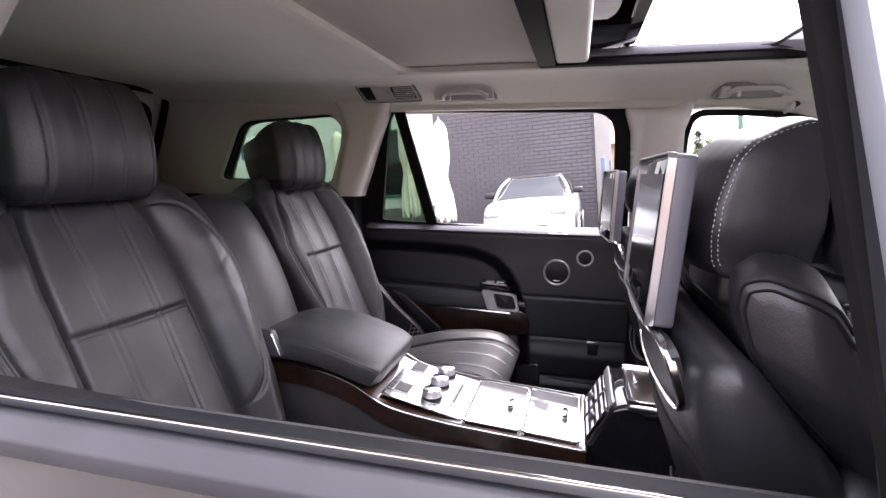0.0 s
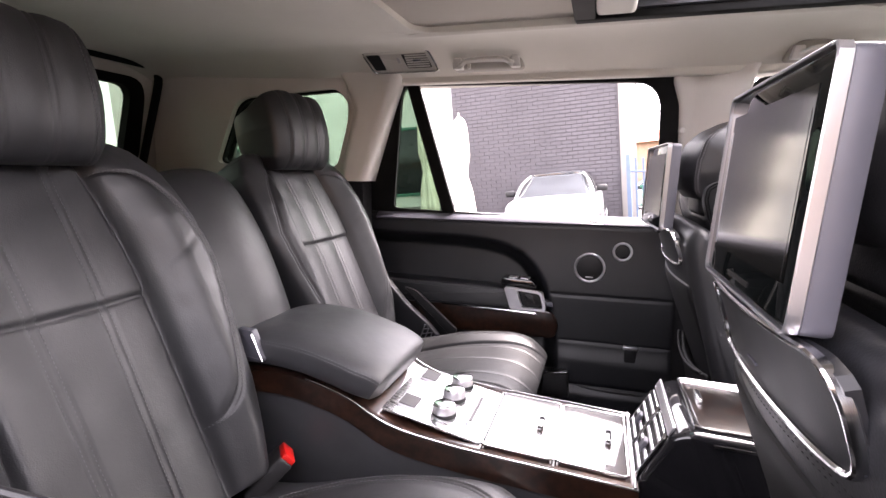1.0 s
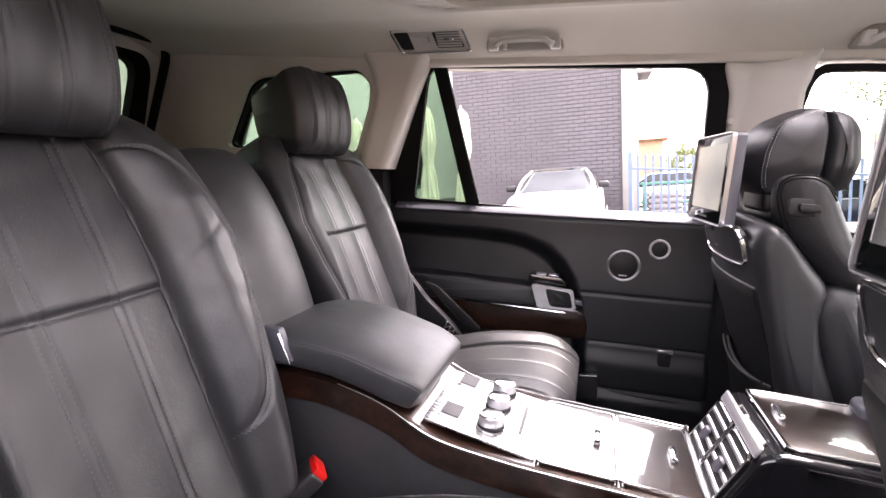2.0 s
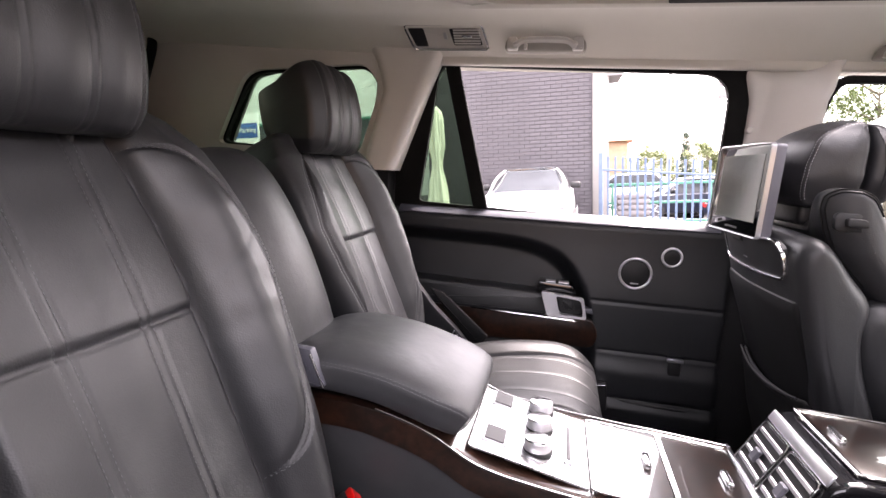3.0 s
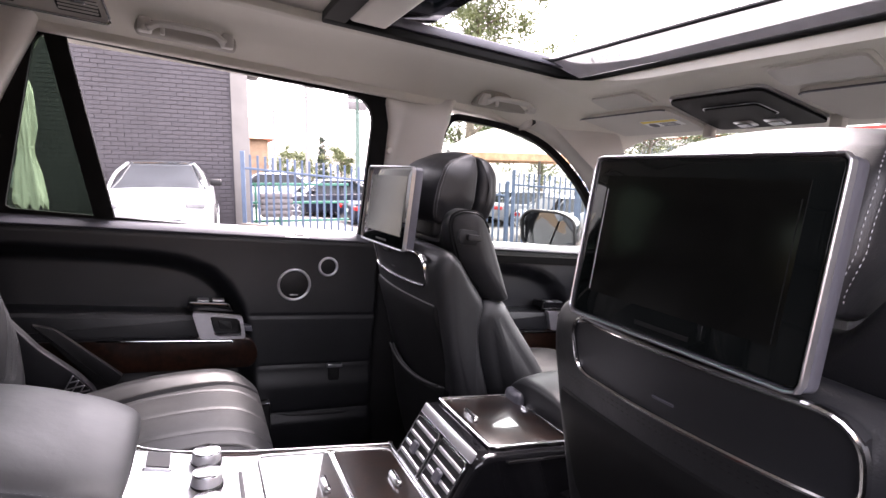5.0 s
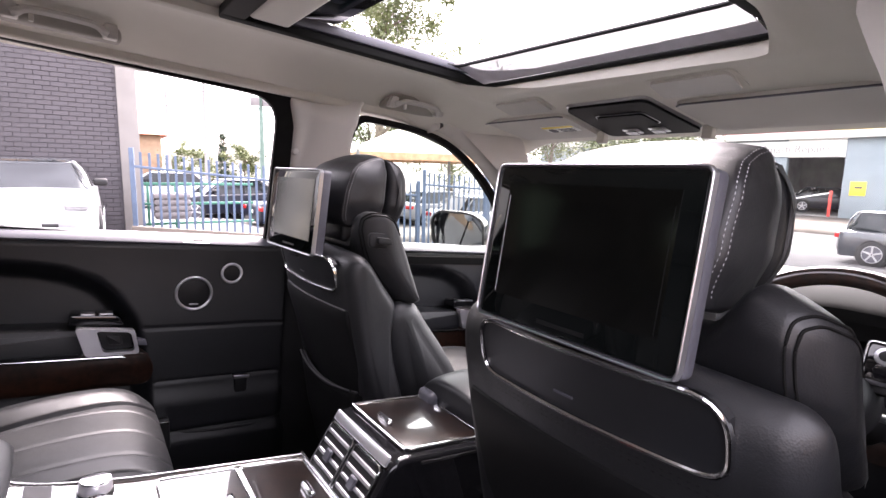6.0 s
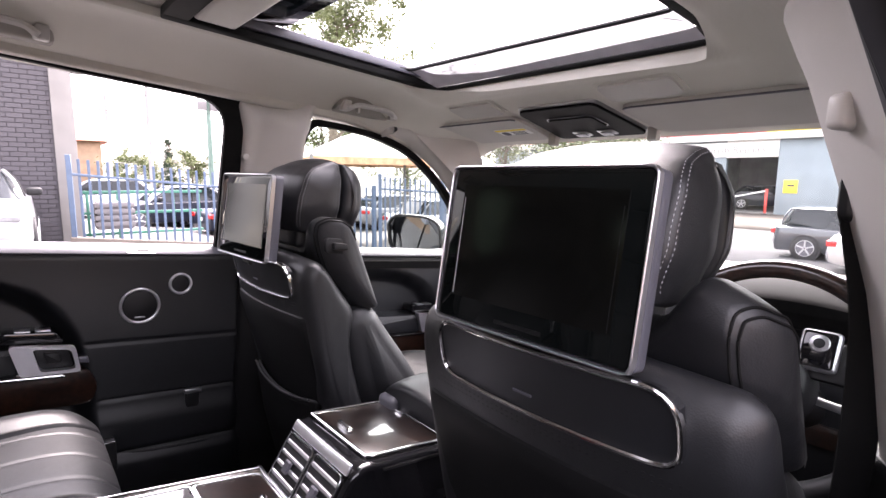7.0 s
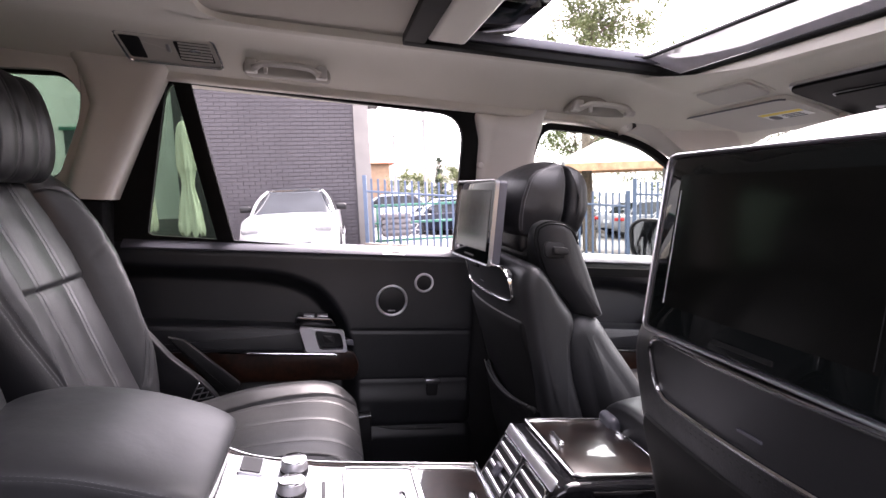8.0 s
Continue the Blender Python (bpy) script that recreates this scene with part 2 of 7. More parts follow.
# ---- materials ----
def mat(name, color, rough=0.5, metal=0.0, spec=0.5, noise_scale=0.0, noise_amt=0.0, bump_scale=0.0, bump=0.0, bump2=(0, 0), rough_var=0.0,
        coat=0.0, second=None, sheen=0.0, detail=4.0, stretch=None, per_object=0.0):
    m = bpy.data.materials.new(name)
    m.use_nodes = True
    nt = m.node_tree
    n, l = nt.nodes, nt.links
    b = n["Principled BSDF"]
    b.inputs["Base Color"].default_value = (*color, 1)
    b.inputs["Roughness"].default_value = rough
    b.inputs["Metallic"].default_value = metal
    b.inputs["Specular IOR Level"].default_value = spec
    b.inputs["Coat Weight"].default_value = coat
    b.inputs["Coat Roughness"].default_value = 0.03
    if sheen:
        b.inputs["Sheen Weight"].default_value = sheen
    co = n.new("ShaderNodeTexCoord")
    src = co.outputs["Object"]
    if stretch:
        mp = n.new("ShaderNodeMapping")
        mp.inputs["Scale"].default_value = stretch
        l.new(src, mp.inputs["Vector"])
        src = mp.outputs["Vector"]
    if noise_scale:
        t = n.new("ShaderNodeTexNoise")
        t.inputs["Scale"].default_value, t.inputs["Detail"].default_value = noise_scale, detail
        l.new(src, t.inputs["Vector"])
        mx = n.new("ShaderNodeMix")
        mx.data_type = "RGBA"
        c2 = second or tuple(max(0, c * (1 - noise_amt)) for c in color)
        mx.inputs["A"].default_value = (*color, 1)
        mx.inputs["B"].default_value = (*c2, 1)
        rp = n.new("ShaderNodeMapRange")
        rp.inputs["From Min"].default_value, rp.inputs["From Max"].default_value = 0.35, 0.65
        l.new(t.outputs["Fac"], rp.inputs["Value"])
        l.new(rp.outputs["Result"], mx.inputs["Factor"])
        out = mx.outputs["Result"]
        if per_object:
            oi = n.new("ShaderNodeObjectInfo")
            hv = n.new("ShaderNodeHueSaturation")
            pr = n.new("ShaderNodeMapRange")
            pr.inputs["To Min"].default_value, pr.inputs["To Max"].default_value = 1 - per_object, 1 + per_object
            l.new(oi.outputs["Random"], pr.inputs["Value"])
            l.new(pr.outputs["Result"], hv.inputs["Value"])
            l.new(out, hv.inputs["Color"])
            out = hv.outputs["Color"]
        l.new(out, b.inputs["Base Color"])
        if rough_var:
            rr = n.new("ShaderNodeMapRange")
            rr.inputs["From Min"].default_value, rr.inputs["From Max"].default_value = 0.3, 0.7
            rr.inputs["To Min"].default_value, rr.inputs["To Max"].default_value = max(0.02, rough - rough_var), rough + rough_var
            l.new(t.outputs["Fac"], rr.inputs["Value"])
            l.new(rr.outputs["Result"], b.inputs["Roughness"])
    last = None
    for sc, st, kind in ((bump_scale, bump, "v"), (bump2[0], bump2[1], "n")):
        if sc and st:
            if kind == "v":
                t2 = n.new("ShaderNodeTexVoronoi")
                t2.inputs["Scale"].default_value = sc
                o = t2.outputs["Distance"]
            else:
                t2 = n.new("ShaderNodeTexNoise")
                t2.inputs["Scale"].default_value, t2.inputs["Detail"].default_value = sc, 3
                o = t2.outputs["Fac"]
            l.new(src, t2.inputs["Vector"])
            bp = n.new("ShaderNodeBump")
            bp.inputs["Strength"].default_value = st
            bp.inputs["Distance"].default_value = 0.3 / sc
            l.new(o, bp.inputs["Height"])
            if last:
                l.new(last, bp.inputs["Normal"])
            last = bp.outputs["Normal"]
    if last:
        l.new(last, b.inputs["Normal"])
    return m


def glass(name, color, rough=0.0):
    m = bpy.data.materials.new(name)
    m.use_nodes = True
    n, l = m.node_tree.nodes, m.node_tree.links
    n.remove(n["Principled BSDF"])
    tr, gl, mx = n.new("ShaderNodeBsdfTransparent"), n.new("ShaderNodeBsdfGlossy"), n.new("ShaderNodeMixShader")
    fr = n.new("ShaderNodeFresnel")
    fr.inputs["IOR"].default_value = 1.3
    tr.inputs["Color"].default_value = (*color, 1)
    gl.inputs["Roughness"].default_value = rough
    l.new(fr.outputs[0], mx.inputs["Fac"])
    l.new(tr.outputs[0], mx.inputs[1])
    l.new(gl.outputs[0], mx.inputs[2])
    l.new(mx.outputs[0], n["Material Output"].inputs["Surface"])
    return m


def wood_mat(name, k):
    m = mat(name, (0.05, 0.018, 0.010), rough=0.30, spec=0.35, coat=1.0)
    n, l = m.node_tree.nodes, m.node_tree.links
    b = n["Principled BSDF"]
    co = n["Texture Coordinate"]
    warp = n.new("ShaderNodeTexNoise")
    warp.inputs["Scale"].default_value, warp.inputs["Detail"].default_value = 14, 5
    warp.inputs["Distortion"].default_value = 1.6
    l.new(co.outputs["Object"], warp.inputs["Vector"])
    fine = n.new("ShaderNodeTexNoise")
    fine.inputs["Scale"].default_value, fine.inputs["Detail"].default_value = 90, 6
    l.new(co.outputs["Object"], fine.inputs["Vector"])
    mul = n.new("ShaderNodeMath")
    mul.operation = "MULTIPLY"
    l.new(warp.outputs["Fac"], mul.inputs[0])
    l.new(fine.outputs["Fac"], mul.inputs[1])
    cr = n.new("ShaderNodeValToRGB")
    cr.color_ramp.elements[0].position, cr.color_ramp.elements[0].color = 0.16, (0.010 * k, 0.0052 * k, 0.0036 * k, 1)
    cr.color_ramp.elements[1].position, cr.color_ramp.elements[1].color = 0.40, (0.044 * k, 0.018 * k, 0.0105 * k, 1)
    l.new(mul.outputs[0], cr.inputs["Fac"])
    l.new(cr.outputs["Color"], b.inputs["Base Color"])
    return m


LEATHER = mat("black_leather", (0.0098, 0.0101, 0.0118), rough=0.475, spec=0.50, noise_scale=9, noise_amt=0.25, bump_scale=560, bump=0.25, bump2=(22, 0.09), rough_var=0.07)
LEATHER_SOFT = mat("soft_leather_armrest", (0.026, 0.0265, 0.029), rough=0.5, spec=0.55, noise_scale=11, noise_amt=0.2, bump_scale=700, bump=0.08, bump2=(30, 0.08), rough_var=0.06)
DOOR_LEATHER = mat("door_leather", (0.0072, 0.0077, 0.0098), rough=0.46, spec=0.46, noise_scale=8, noise_amt=0.3, bump_scale=650, bump=0.08, rough_var=0.05)
THREAD = mat("grey_thread", (0.34, 0.34, 0.36), rough=0.8)
THREAD_MID = mat("mid_grey_thread", (0.13, 0.13, 0.14), rough=0.8)
THREAD_DARK = mat("dark_thread", (0.055, 0.055, 0.06), rough=0.8)
HEADLINER = mat("headliner_fabric", (0.63, 0.602, 0.54), rough=0.95, spec=0.1, noise_scale=5, noise_amt=0.06, bump2=(420, 0.12), sheen=0.3)
BLIND = mat("roof_blind_fabric", (0.50, 0.47, 0.42), rough=0.95, spec=0.1, noise_scale=4, noise_amt=0.05, bump2=(500, 0.12))
PILLAR = mat("pillar_trim_fabric", (0.54, 0.518, 0.488), rough=0.9, spec=0.15, noise_scale=6, noise_amt=0.06, bump2=(500, 0.08))
HANDLE_SHADE = mat("handle_shade_plastic", (0.30, 0.28, 0.25), rough=0.7, noise_scale=20, noise_amt=0.06)
CREAM_PLASTIC = mat("grey_cream_plastic", (0.50, 0.48, 0.45), rough=0.45, spec=0.4, noise_scale=20, noise_amt=0.05)
BLACK_PLASTIC = mat("black_plastic", (0.010, 0.010, 0.011), rough=0.5, spec=0.3, noise_scale=14, noise_amt=0.25, bump_scale=900, bump=0.05)
DARK_GREY_PLASTIC = mat("dark_grey_plastic", (0.07, 0.07, 0.085), rough=0.42, spec=0.45, noise_scale=18, noise_amt=0.15)
SEAL_GREY = mat("dull_grey_seal", (0.020, 0.0205, 0.024), rough=0.55, spec=0.3, noise_scale=25, noise_amt=0.2)
RUBBER = mat("black_rubber", (0.006, 0.006, 0.006), rough=0.75, spec=0.12, noise_scale=25, noise_amt=0.3)
DARK_SHELL = mat("matt_black_shell", (0.005, 0.005, 0.0055), rough=0.6, spec=0.2, noise_scale=14, noise_amt=0.3, bump_scale=700, bump=0.06)
CONSOLE_BLACK = mat("semi_gloss_black", (0.006, 0.006, 0.0065), rough=0.55, spec=0.03, noise_scale=6, noise_amt=0.3)
PIANO = mat("gloss_black", (0.006, 0.006, 0.007), rough=0.05, spec=0.5, noise_scale=3, noise_amt=0.3)
SCREEN = mat("screen_glass", (0.004, 0.005, 0.005), rough=0.03, spec=0.25, noise_scale=2, noise_amt=0.4)
DISPLAY = mat("display_film", (0.0035, 0.0036, 0.0033), rough=0.11, spec=0.28, noise_scale=2, noise_amt=0.3)
CHROME = mat("satin_chrome", (0.72, 0.72, 0.73), rough=0.16, metal=1.0, noise_scale=30, noise_amt=0.08)
SILVER = mat("silver_paint", (0.42, 0.42, 0.44), rough=0.28, metal=0.85, noise_scale=25, noise_amt=0.06)
SATIN = mat("satin_silver", (0.68, 0.67, 0.70), rough=0.30, metal=0.85, noise_scale=40, noise_amt=0.06)
BRUSHED = mat("brushed_aluminium", (0.50, 0.50, 0.50), rough=0.27, metal=1.0, noise_scale=60, noise_amt=0.10, stretch=(1, 14, 1), rough_var=0.06)
SWITCH_GREY = mat("grey_switch_plastic", (0.05, 0.048, 0.05), rough=0.55, spec=0.25, noise_scale=30, noise_amt=0.1)
WOOD = wood_mat("burr_walnut_veneer", 0.62)
WOOD_DARK = wood_mat("dark_gloss_walnut", 0.26)
CARPET = mat("black_carpet", (0.010, 0.010, 0.011), rough=1.0, spec=0.1, noise_scale=60, noise_amt=0.5, bump2=(700, 0.5))
RED = mat("red_button", (0.36, 0.005, 0.003), rough=0.35, noise_scale=20, noise_amt=0.1)
LABEL_WHITE = mat("white_label", (0.75, 0.75, 0.73), rough=0.5, noise_scale=20, noise_amt=0.04)
LABEL_YELLOW = mat("yellow_label", (0.80, 0.62, 0.05), rough=0.5, noise_scale=20, noise_amt=0.04)
INK = mat("printed_ink", (0.05, 0.05, 0.06), rough=0.6)
GLASS_SCREEN = glass("tinted_screen_glass", (0.84, 0.88, 0.85))
GLASS_TINT = glass("privacy_glass", (0.32, 0.39, 0.33))
GLASS_REAR = glass("dark_rear_glass", (0.09, 0.12, 0.09))
GLASS_ROOF = glass("roof_glass", (0.15, 0.25, 0.225))
PAINT_BLACK = mat("black_car_paint", (0.006, 0.006, 0.007), rough=0.06, spec=0.5, noise_scale=3, noise_amt=0.2, coat=1.0)
MIRROR = mat("mirror_glass", (0.24, 0.26, 0.28), rough=0.02, metal=1.0, noise_scale=3, noise_amt=0.03)
PILLAR_FILM = mat("blue_grey_pillar_cover", (0.17, 0.18, 0.20), rough=0.4, noise_scale=12, noise_amt=0.08)
MESH_FABRIC = mat("deflector_mesh", (0.60, 0.58, 0.64), rough=0.9, noise_scale=30, noise_amt=0.1)
_n, _l = MESH_FABRIC.node_tree.nodes, MESH_FABRIC.node_tree.links
_thru, _mix = _n.new("ShaderNodeBsdfTransparent"), _n.new("ShaderNodeMixShader")
_mix.inputs["Fac"].default_value = 0.072
_l.new(_n["Principled BSDF"].outputs[0], _mix.inputs[1])
_l.new(_thru.outputs[0], _mix.inputs[2])
_l.new(_mix.outputs[0], _n["Material Output"].inputs["Surface"])

# ---- the cabin's shell ----
def y_glass(x, z):
    return 0.739 - (z - 1.24) * 0.31


def y_trim(x, z):
    return 0.655 - (z - 1.24) * 0.25


def y_bpillar(x, z):
    return min(0.695 - (z - 1.4) * 0.27 - 0.65 * min(max(x - 0.22, 0), 0.2), y_glass(x, z) - 0.020)


def y_near_pillar(x, z):
    """The driver-side pillar leans further in towards the roof."""
    return y_bpillar(x, z) - 0.11 * min(max(z - 1.41, -0.06), 0.15) + 0.05 * float(step(z + 0.30 * (x - 0.30), 1.64, 1.70))


def z_roof(x, y):
    zc = np.interp(x, [-1.6, -1.3, -0.6, 0.50, 0.60, 0.72, 0.95, 1.2], [1.68, 1.705, 1.694, 1.690, 1.670, 1.642, 1.610, 1.585])
    return float(zc - np.interp(x, [-1.5, -0.9, -0.6], [0.045, 0.070, 0.078]) * step(abs(y), 0.40, 0.68))


def ring_sheet(inner, outer, n, steps, zof, lip=0.0):
    A, B = resample(inner, n), resample(outer, n)
    B = np.roll(B, -((B - A[0] * 2.0) ** 2).sum(1).argmin(), axis=0)
    V, F = [], []
    for k in range(steps + 1):
        t = k / steps
        for a, b in zip(A, B):
            p = a * (1 - t) + b * t
            V.append((p[0], p[1], zof(p[0], p[1])))
    for k in range(steps):
        for i in range(n):
            j = (i + 1) % n
            F.append((k * n + i, k * n + j, (k + 1) * n + j, (k + 1) * n + i))
    if lip:
        o = len(V)
        V += [(x, y, z + lip) for x, y, z in V[:n]]
        for i in range(n):
            j = (i + 1) % n
            F.append((o + i, o + j, j, i))
    return V, F


# headliner with the long roof opening
OPEN = rounded([(-0.385, -0.368), (0.618, -0.368), (0.600, 0.338), (-0.385, 0.338)], 0.06, 8)
OUT = rounded([(-1.52, -0.655), (0.97, -0.655), (0.97, 0.655), (-1.52, 0.655)], 0.05, 4)


def z_liner(x, y):
    """The liner thickens into a soft roll round the opening."""
    d = max(-0.385 - x, x - 0.605, y - 0.338, -0.368 - y)
    return z_roof(x, y) - 0.006 * math.exp(-((d - 0.015) / 0.018) ** 2)


solo("ceiling", ring_sheet(OPEN, OUT, 220, 40, z_liner, lip=0.03), HEADLINER, "grey-cream fabric headliner round a long roof opening", "ceiling", kind="structure", sharp=50)
solo("roof_panel", ring_sheet(rounded([(-0.40, -0.35), (0.61, -0.35), (0.61, 0.35), (-0.40, 0.35)], 0.06, 8), rounded([(-1.6, -0.73), (1.04, -0.70), (1.04, 0.70), (-1.6, 0.73)], 0.08, 4), 160, 14,
                              lambda x, y: z_roof(x, y) + 0.045), PAINT_BLACK, "glossy black painted steel roof skin of the car", "roof", kind="structure")

roof_frame = thing("sunroof", "open panoramic sunroof with black frame and slid-back tinted glass", "sunroof", kind="structure", base=(0.1, 0, 1.7))
for ya, yb, yc in ((0.309, 0.338, 0.300), (-0.350, -0.368, -0.346)):
    part("side_rail", box(-0.02, 0.600, ya, yb, 1.687, 1.703, 0.003), RUBBER, roof_frame)
    part("side_channel", box(0.02, 0.585, yc, yb, 1.7035, 1.722, 0.003), DARK_GREY_PLASTIC, roof_frame, "dull grey aluminium slide channel")
part("front_strip", prism([(0.588, 0.325), (0.602, 0.325), (0.622, -0.360), (0.607, -0.360)], 1.683, 1.6915, "z", 0.002), RUBBER, roof_frame)
part("black_crossbar", box(-0.022, 0.022, -0.33, 0.33, 1.688, 1.716, 0.004), RUBBER, roof_frame)
part("crossbar_trim", box(0.022, 0.100, -0.302, 0.302, 1.690, 1.718, 0.010, 3), HEADLINER, roof_frame, "fabric-covered roof crossbar")
g = loops(rounded([(0.075, -0.33), (0.205, -0.33), (0.205, 0.33), (0.075, 0.33)], 0.02), rounded([(0.102, -0.262), (0.180, -0.262), (0.180, 0.262), (0.102, 0.262)], 0.02), 80, lambda x, z: 0, 0.02)
part("glass_frame", ([(x, z, 1.732 + y + 0.10 * (x - 0.2)) for x, y, z in g[0]], g[1]), PIANO, roof_frame, "black printed border of the roof glass")
part("roof_glass", box(0.085, 0.19, -0.28, 0.28, 1.739, 1.743), GLASS_ROOF, roof_frame, "green-tinted roof glass").visible_shadow = False
part("outer_glass", box(-0.36, 0.10, -0.33, 0.33, 1.754, 1.759), PIANO, roof_frame, "dark slid-back glass panel over the roof")
# pop-up wind deflector: a bar on two arms with mesh down to the front edge
path = [(0.36, -0.336, 1.706), (0.47, -0.335, 1.712), (0.516, -0.326, 1.714), (0.523, -0.26, 1.715), (0.515, 0, 1.716), (0.505, 0.24, 1.715), (0.498, 0.296, 1.714), (0.46, 0.305, 1.712), (0.36, 0.306, 1.706)]
sp = smooth_path(path, 96)
part("deflector_bar", sweep(sp, rect_sec(0.009, 0.009, 0.003)), BLACK_PLASTIC, roof_frame, "black deflector bar on two arms")
top = [p for p in sp if p[0] > 0.47]
n = len(top)
V = [tuple(p) for p in top] + [(0.588 + 0.026 * (0.32 - p[1]), p[1] * 1.005, 1.691) for p in top]
part("deflector_mesh", (V, [(i, i + 1, n + 1 + i, n + i) for i in range(n - 1)]), MESH_FABRIC, roof_frame, "pale translucent mesh wind deflector")

solo("roof_blind", box(-0.40, -0.02, -0.35, 0.35, 1.704, 1.710, 0.002), BLIND, "closed cream fabric roof blind behind the crossbar", "blind", kind="structure")

# side walls with their windows, both sides alike
DOOR_OPEN = rounded([(-0.602, 1.253), (-0.528, 1.622), (0.186, 1.608), (0.207, 1.228)], [0.012, 0.03, 0.07, 0.02], 8)
DOOR_OPEN_R = rounded([(-0.64, 1.253), (-0.565, 1.622), (0.214, 1.608), (0.262, 1.228)], [0.012, 0.03, 0.035, 0.02], 6)
DOOR_OUT_R = rounded([(-0.75, 1.215), (-0.62, 1.650), (0.230, 1.648), (0.288, 1.205)], 0.03, 6)
DOOR_OUT = rounded([(-0.73, 1.215), (-0.60, 1.640), (0.236, 1.632), (0.252, 1.205)], [0.03, 0.03, 0.06, 0.02], 6)
CARGO_OPEN = rounded([(-1.215, 1.400), (-1.085, 1.594), (-0.725, 1.612), (-0.694, 1.560), (-0.768, 1.385)], [0.03, 0.05, 0.04, 0.02, 0.03], 6)
CARGO_GASK = rounded([(-1.224, 1.394), (-1.090, 1.600), (-0.722, 1.619), (-0.686, 1.561), (-0.763, 1.379)], [0.03, 0.05, 0.04, 0.02, 0.03], 6)
FRONT_OPEN = rounded([(0.392, 1.205), (0.388, 1.500), (0.404, 1.592), (0.555, 1.592), (0.692, 1.573), (0.808, 1.520), (0.945, 1.425), (1.13, 1.205)], [0.02, 0.06, 0.035, 0.08, 0.1, 0.1, 0.1, 0.02], 6)
FRONT_OUT = rounded([(0.374, 1.18), (0.372, 1.500), (0.392, 1.608), (0.560, 1.607), (0.702, 1.587), (0.822, 1.533), (0.962, 1.437), (1.19, 1.18)], [0.02, 0.06, 0.035, 0.08, 0.1, 0.1, 0.1, 0.02], 6)

for sy, name in ((1, "left"), (-1, "right")):
    w = thing("wall_" + name, "car's %s inner side with pale fabric pillars and black window seals" % name, "wall", kind="structure", base=(0, sy * 0.7, 1.2))
    # C pillar between the door window and the cargo window
    part("pillar_trim", strip_panel([1.340, 1.40, 1.552, 1.62, 1.70], [-0.752, -0.735, -0.678, -0.690, -0.735], [-0.656, -0.628, -0.557, -0.523, -0.485], lambda x, z: y_trim(x, z) - 0.004, sy, 0.06, 0.030), PILLAR, w, "pale fabric pillar trim")
    # quarter trim round the cargo window
    part("quarter_trim", loops(rounded([(-1.50, 1.335), (-1.40, 1.715), (-0.705, 1.715), (-0.676, 1.555), (-0.748, 1.335)], 0.01, 3), CARGO_GASK, 150, lambda x, z: y_trim(x, z) + 0.02, 0.04, sy), PILLAR, w, "pale rear quarter trim")
    part("window_gasket", loops(CARGO_GASK, CARGO_OPEN, 150, lambda x, z: y_trim(x, z) + 0.040, 0.018, sy), RUBBER, w)
    g = part("cargo_glass", sheared(CARGO_GASK, lambda x, z: y_trim(x, z) + 0.05, 0.004, sy, 0), GLASS_TINT, w, "tinted cargo window pane")
    part("lower_quarter", box(-1.52, -0.665, sy * 0.628, sy * 0.70, 0.55, 1.338, 0.01), CARPET, w, "dark carpeted load-bay side")
    # B pillar
    part("lower_pillar", sheared(rounded([(0.268, 0.56), (0.268, 1.20), (0.44, 1.20), (0.46, 0.56)], 0.01, 3), lambda x, z: 0.700 - 0.5 * (x - 0.27), 0.08, sy, 0.01), BLACK_PLASTIC, w, "black lower pillar trim")
    part("belt_pillar", strip_panel([1.19, 1.32, 1.45, 1.55, 1.60, 1.636], [x + (0.0 if sy > 0 else 0.010) for x in (0.262, 0.250, 0.240, 0.232, 0.214, 0.205)], [0.420, 0.396, 0.378, 0.374, 0.392, 0.402], lambda x, z, sy=sy: y_bpillar(x, z) + 0.05 * float(step(z + 0.30 * (x - 0.30), 1.575, 1.655)) if sy > 0 else y_near_pillar(x, z), sy, 0.05, 0.020), PILLAR, w, "pale belt pillar trim")
    m = Matrix.Translation((0.246, sy * ((y_bpillar if sy > 0 else y_near_pillar)(0.246, 1.485) + 0.004), 1.485)) @ Matrix.Rotation(radians(90), 4, "X")
    if sy < 0:
        m2 = Matrix.Translation((0.312, -y_near_pillar(0.312, 1.502), 1.502)) @ Matrix.Rotation(radians(-33), 4, "Z")
        part("belt_adjuster", box(-0.013, 0.013, -0.010, 0.011, -0.015, 0.015, 0.006, 3, m2), CREAM_PLASTIC, w, "cream belt height adjuster")
    if sy > 0:
        part("pillar_button", cyl(0.009, 0.008, 0.016, 20, m @ Matrix.Translation((0, 0, -0.008)), 0.002), CREAM_PLASTIC, w)
    # front door window surround and A pillar
    part("front_window_seal", loops(FRONT_OUT, FRONT_OPEN, 200, lambda x, z: y_trim(x, z) + 0.035, 0.022, sy), RUBBER, w)
    g = part("front_glass", sheared(FRONT_OUT, lambda x, z: y_trim(x, z) + 0.050, 0.004, sy, 0), GLASS_SCREEN, w, "clear front door window")
    g.visible_shadow = False
    ap = [(0.66, 1.645), (0.62, 1.606), (0.704, 1.589), (0.826, 1.535), (0.966, 1.439), (1.195, 1.18), (1.34, 1.18), (1.10, 1.43), (0.965, 1.555), (0.85, 1.645)]
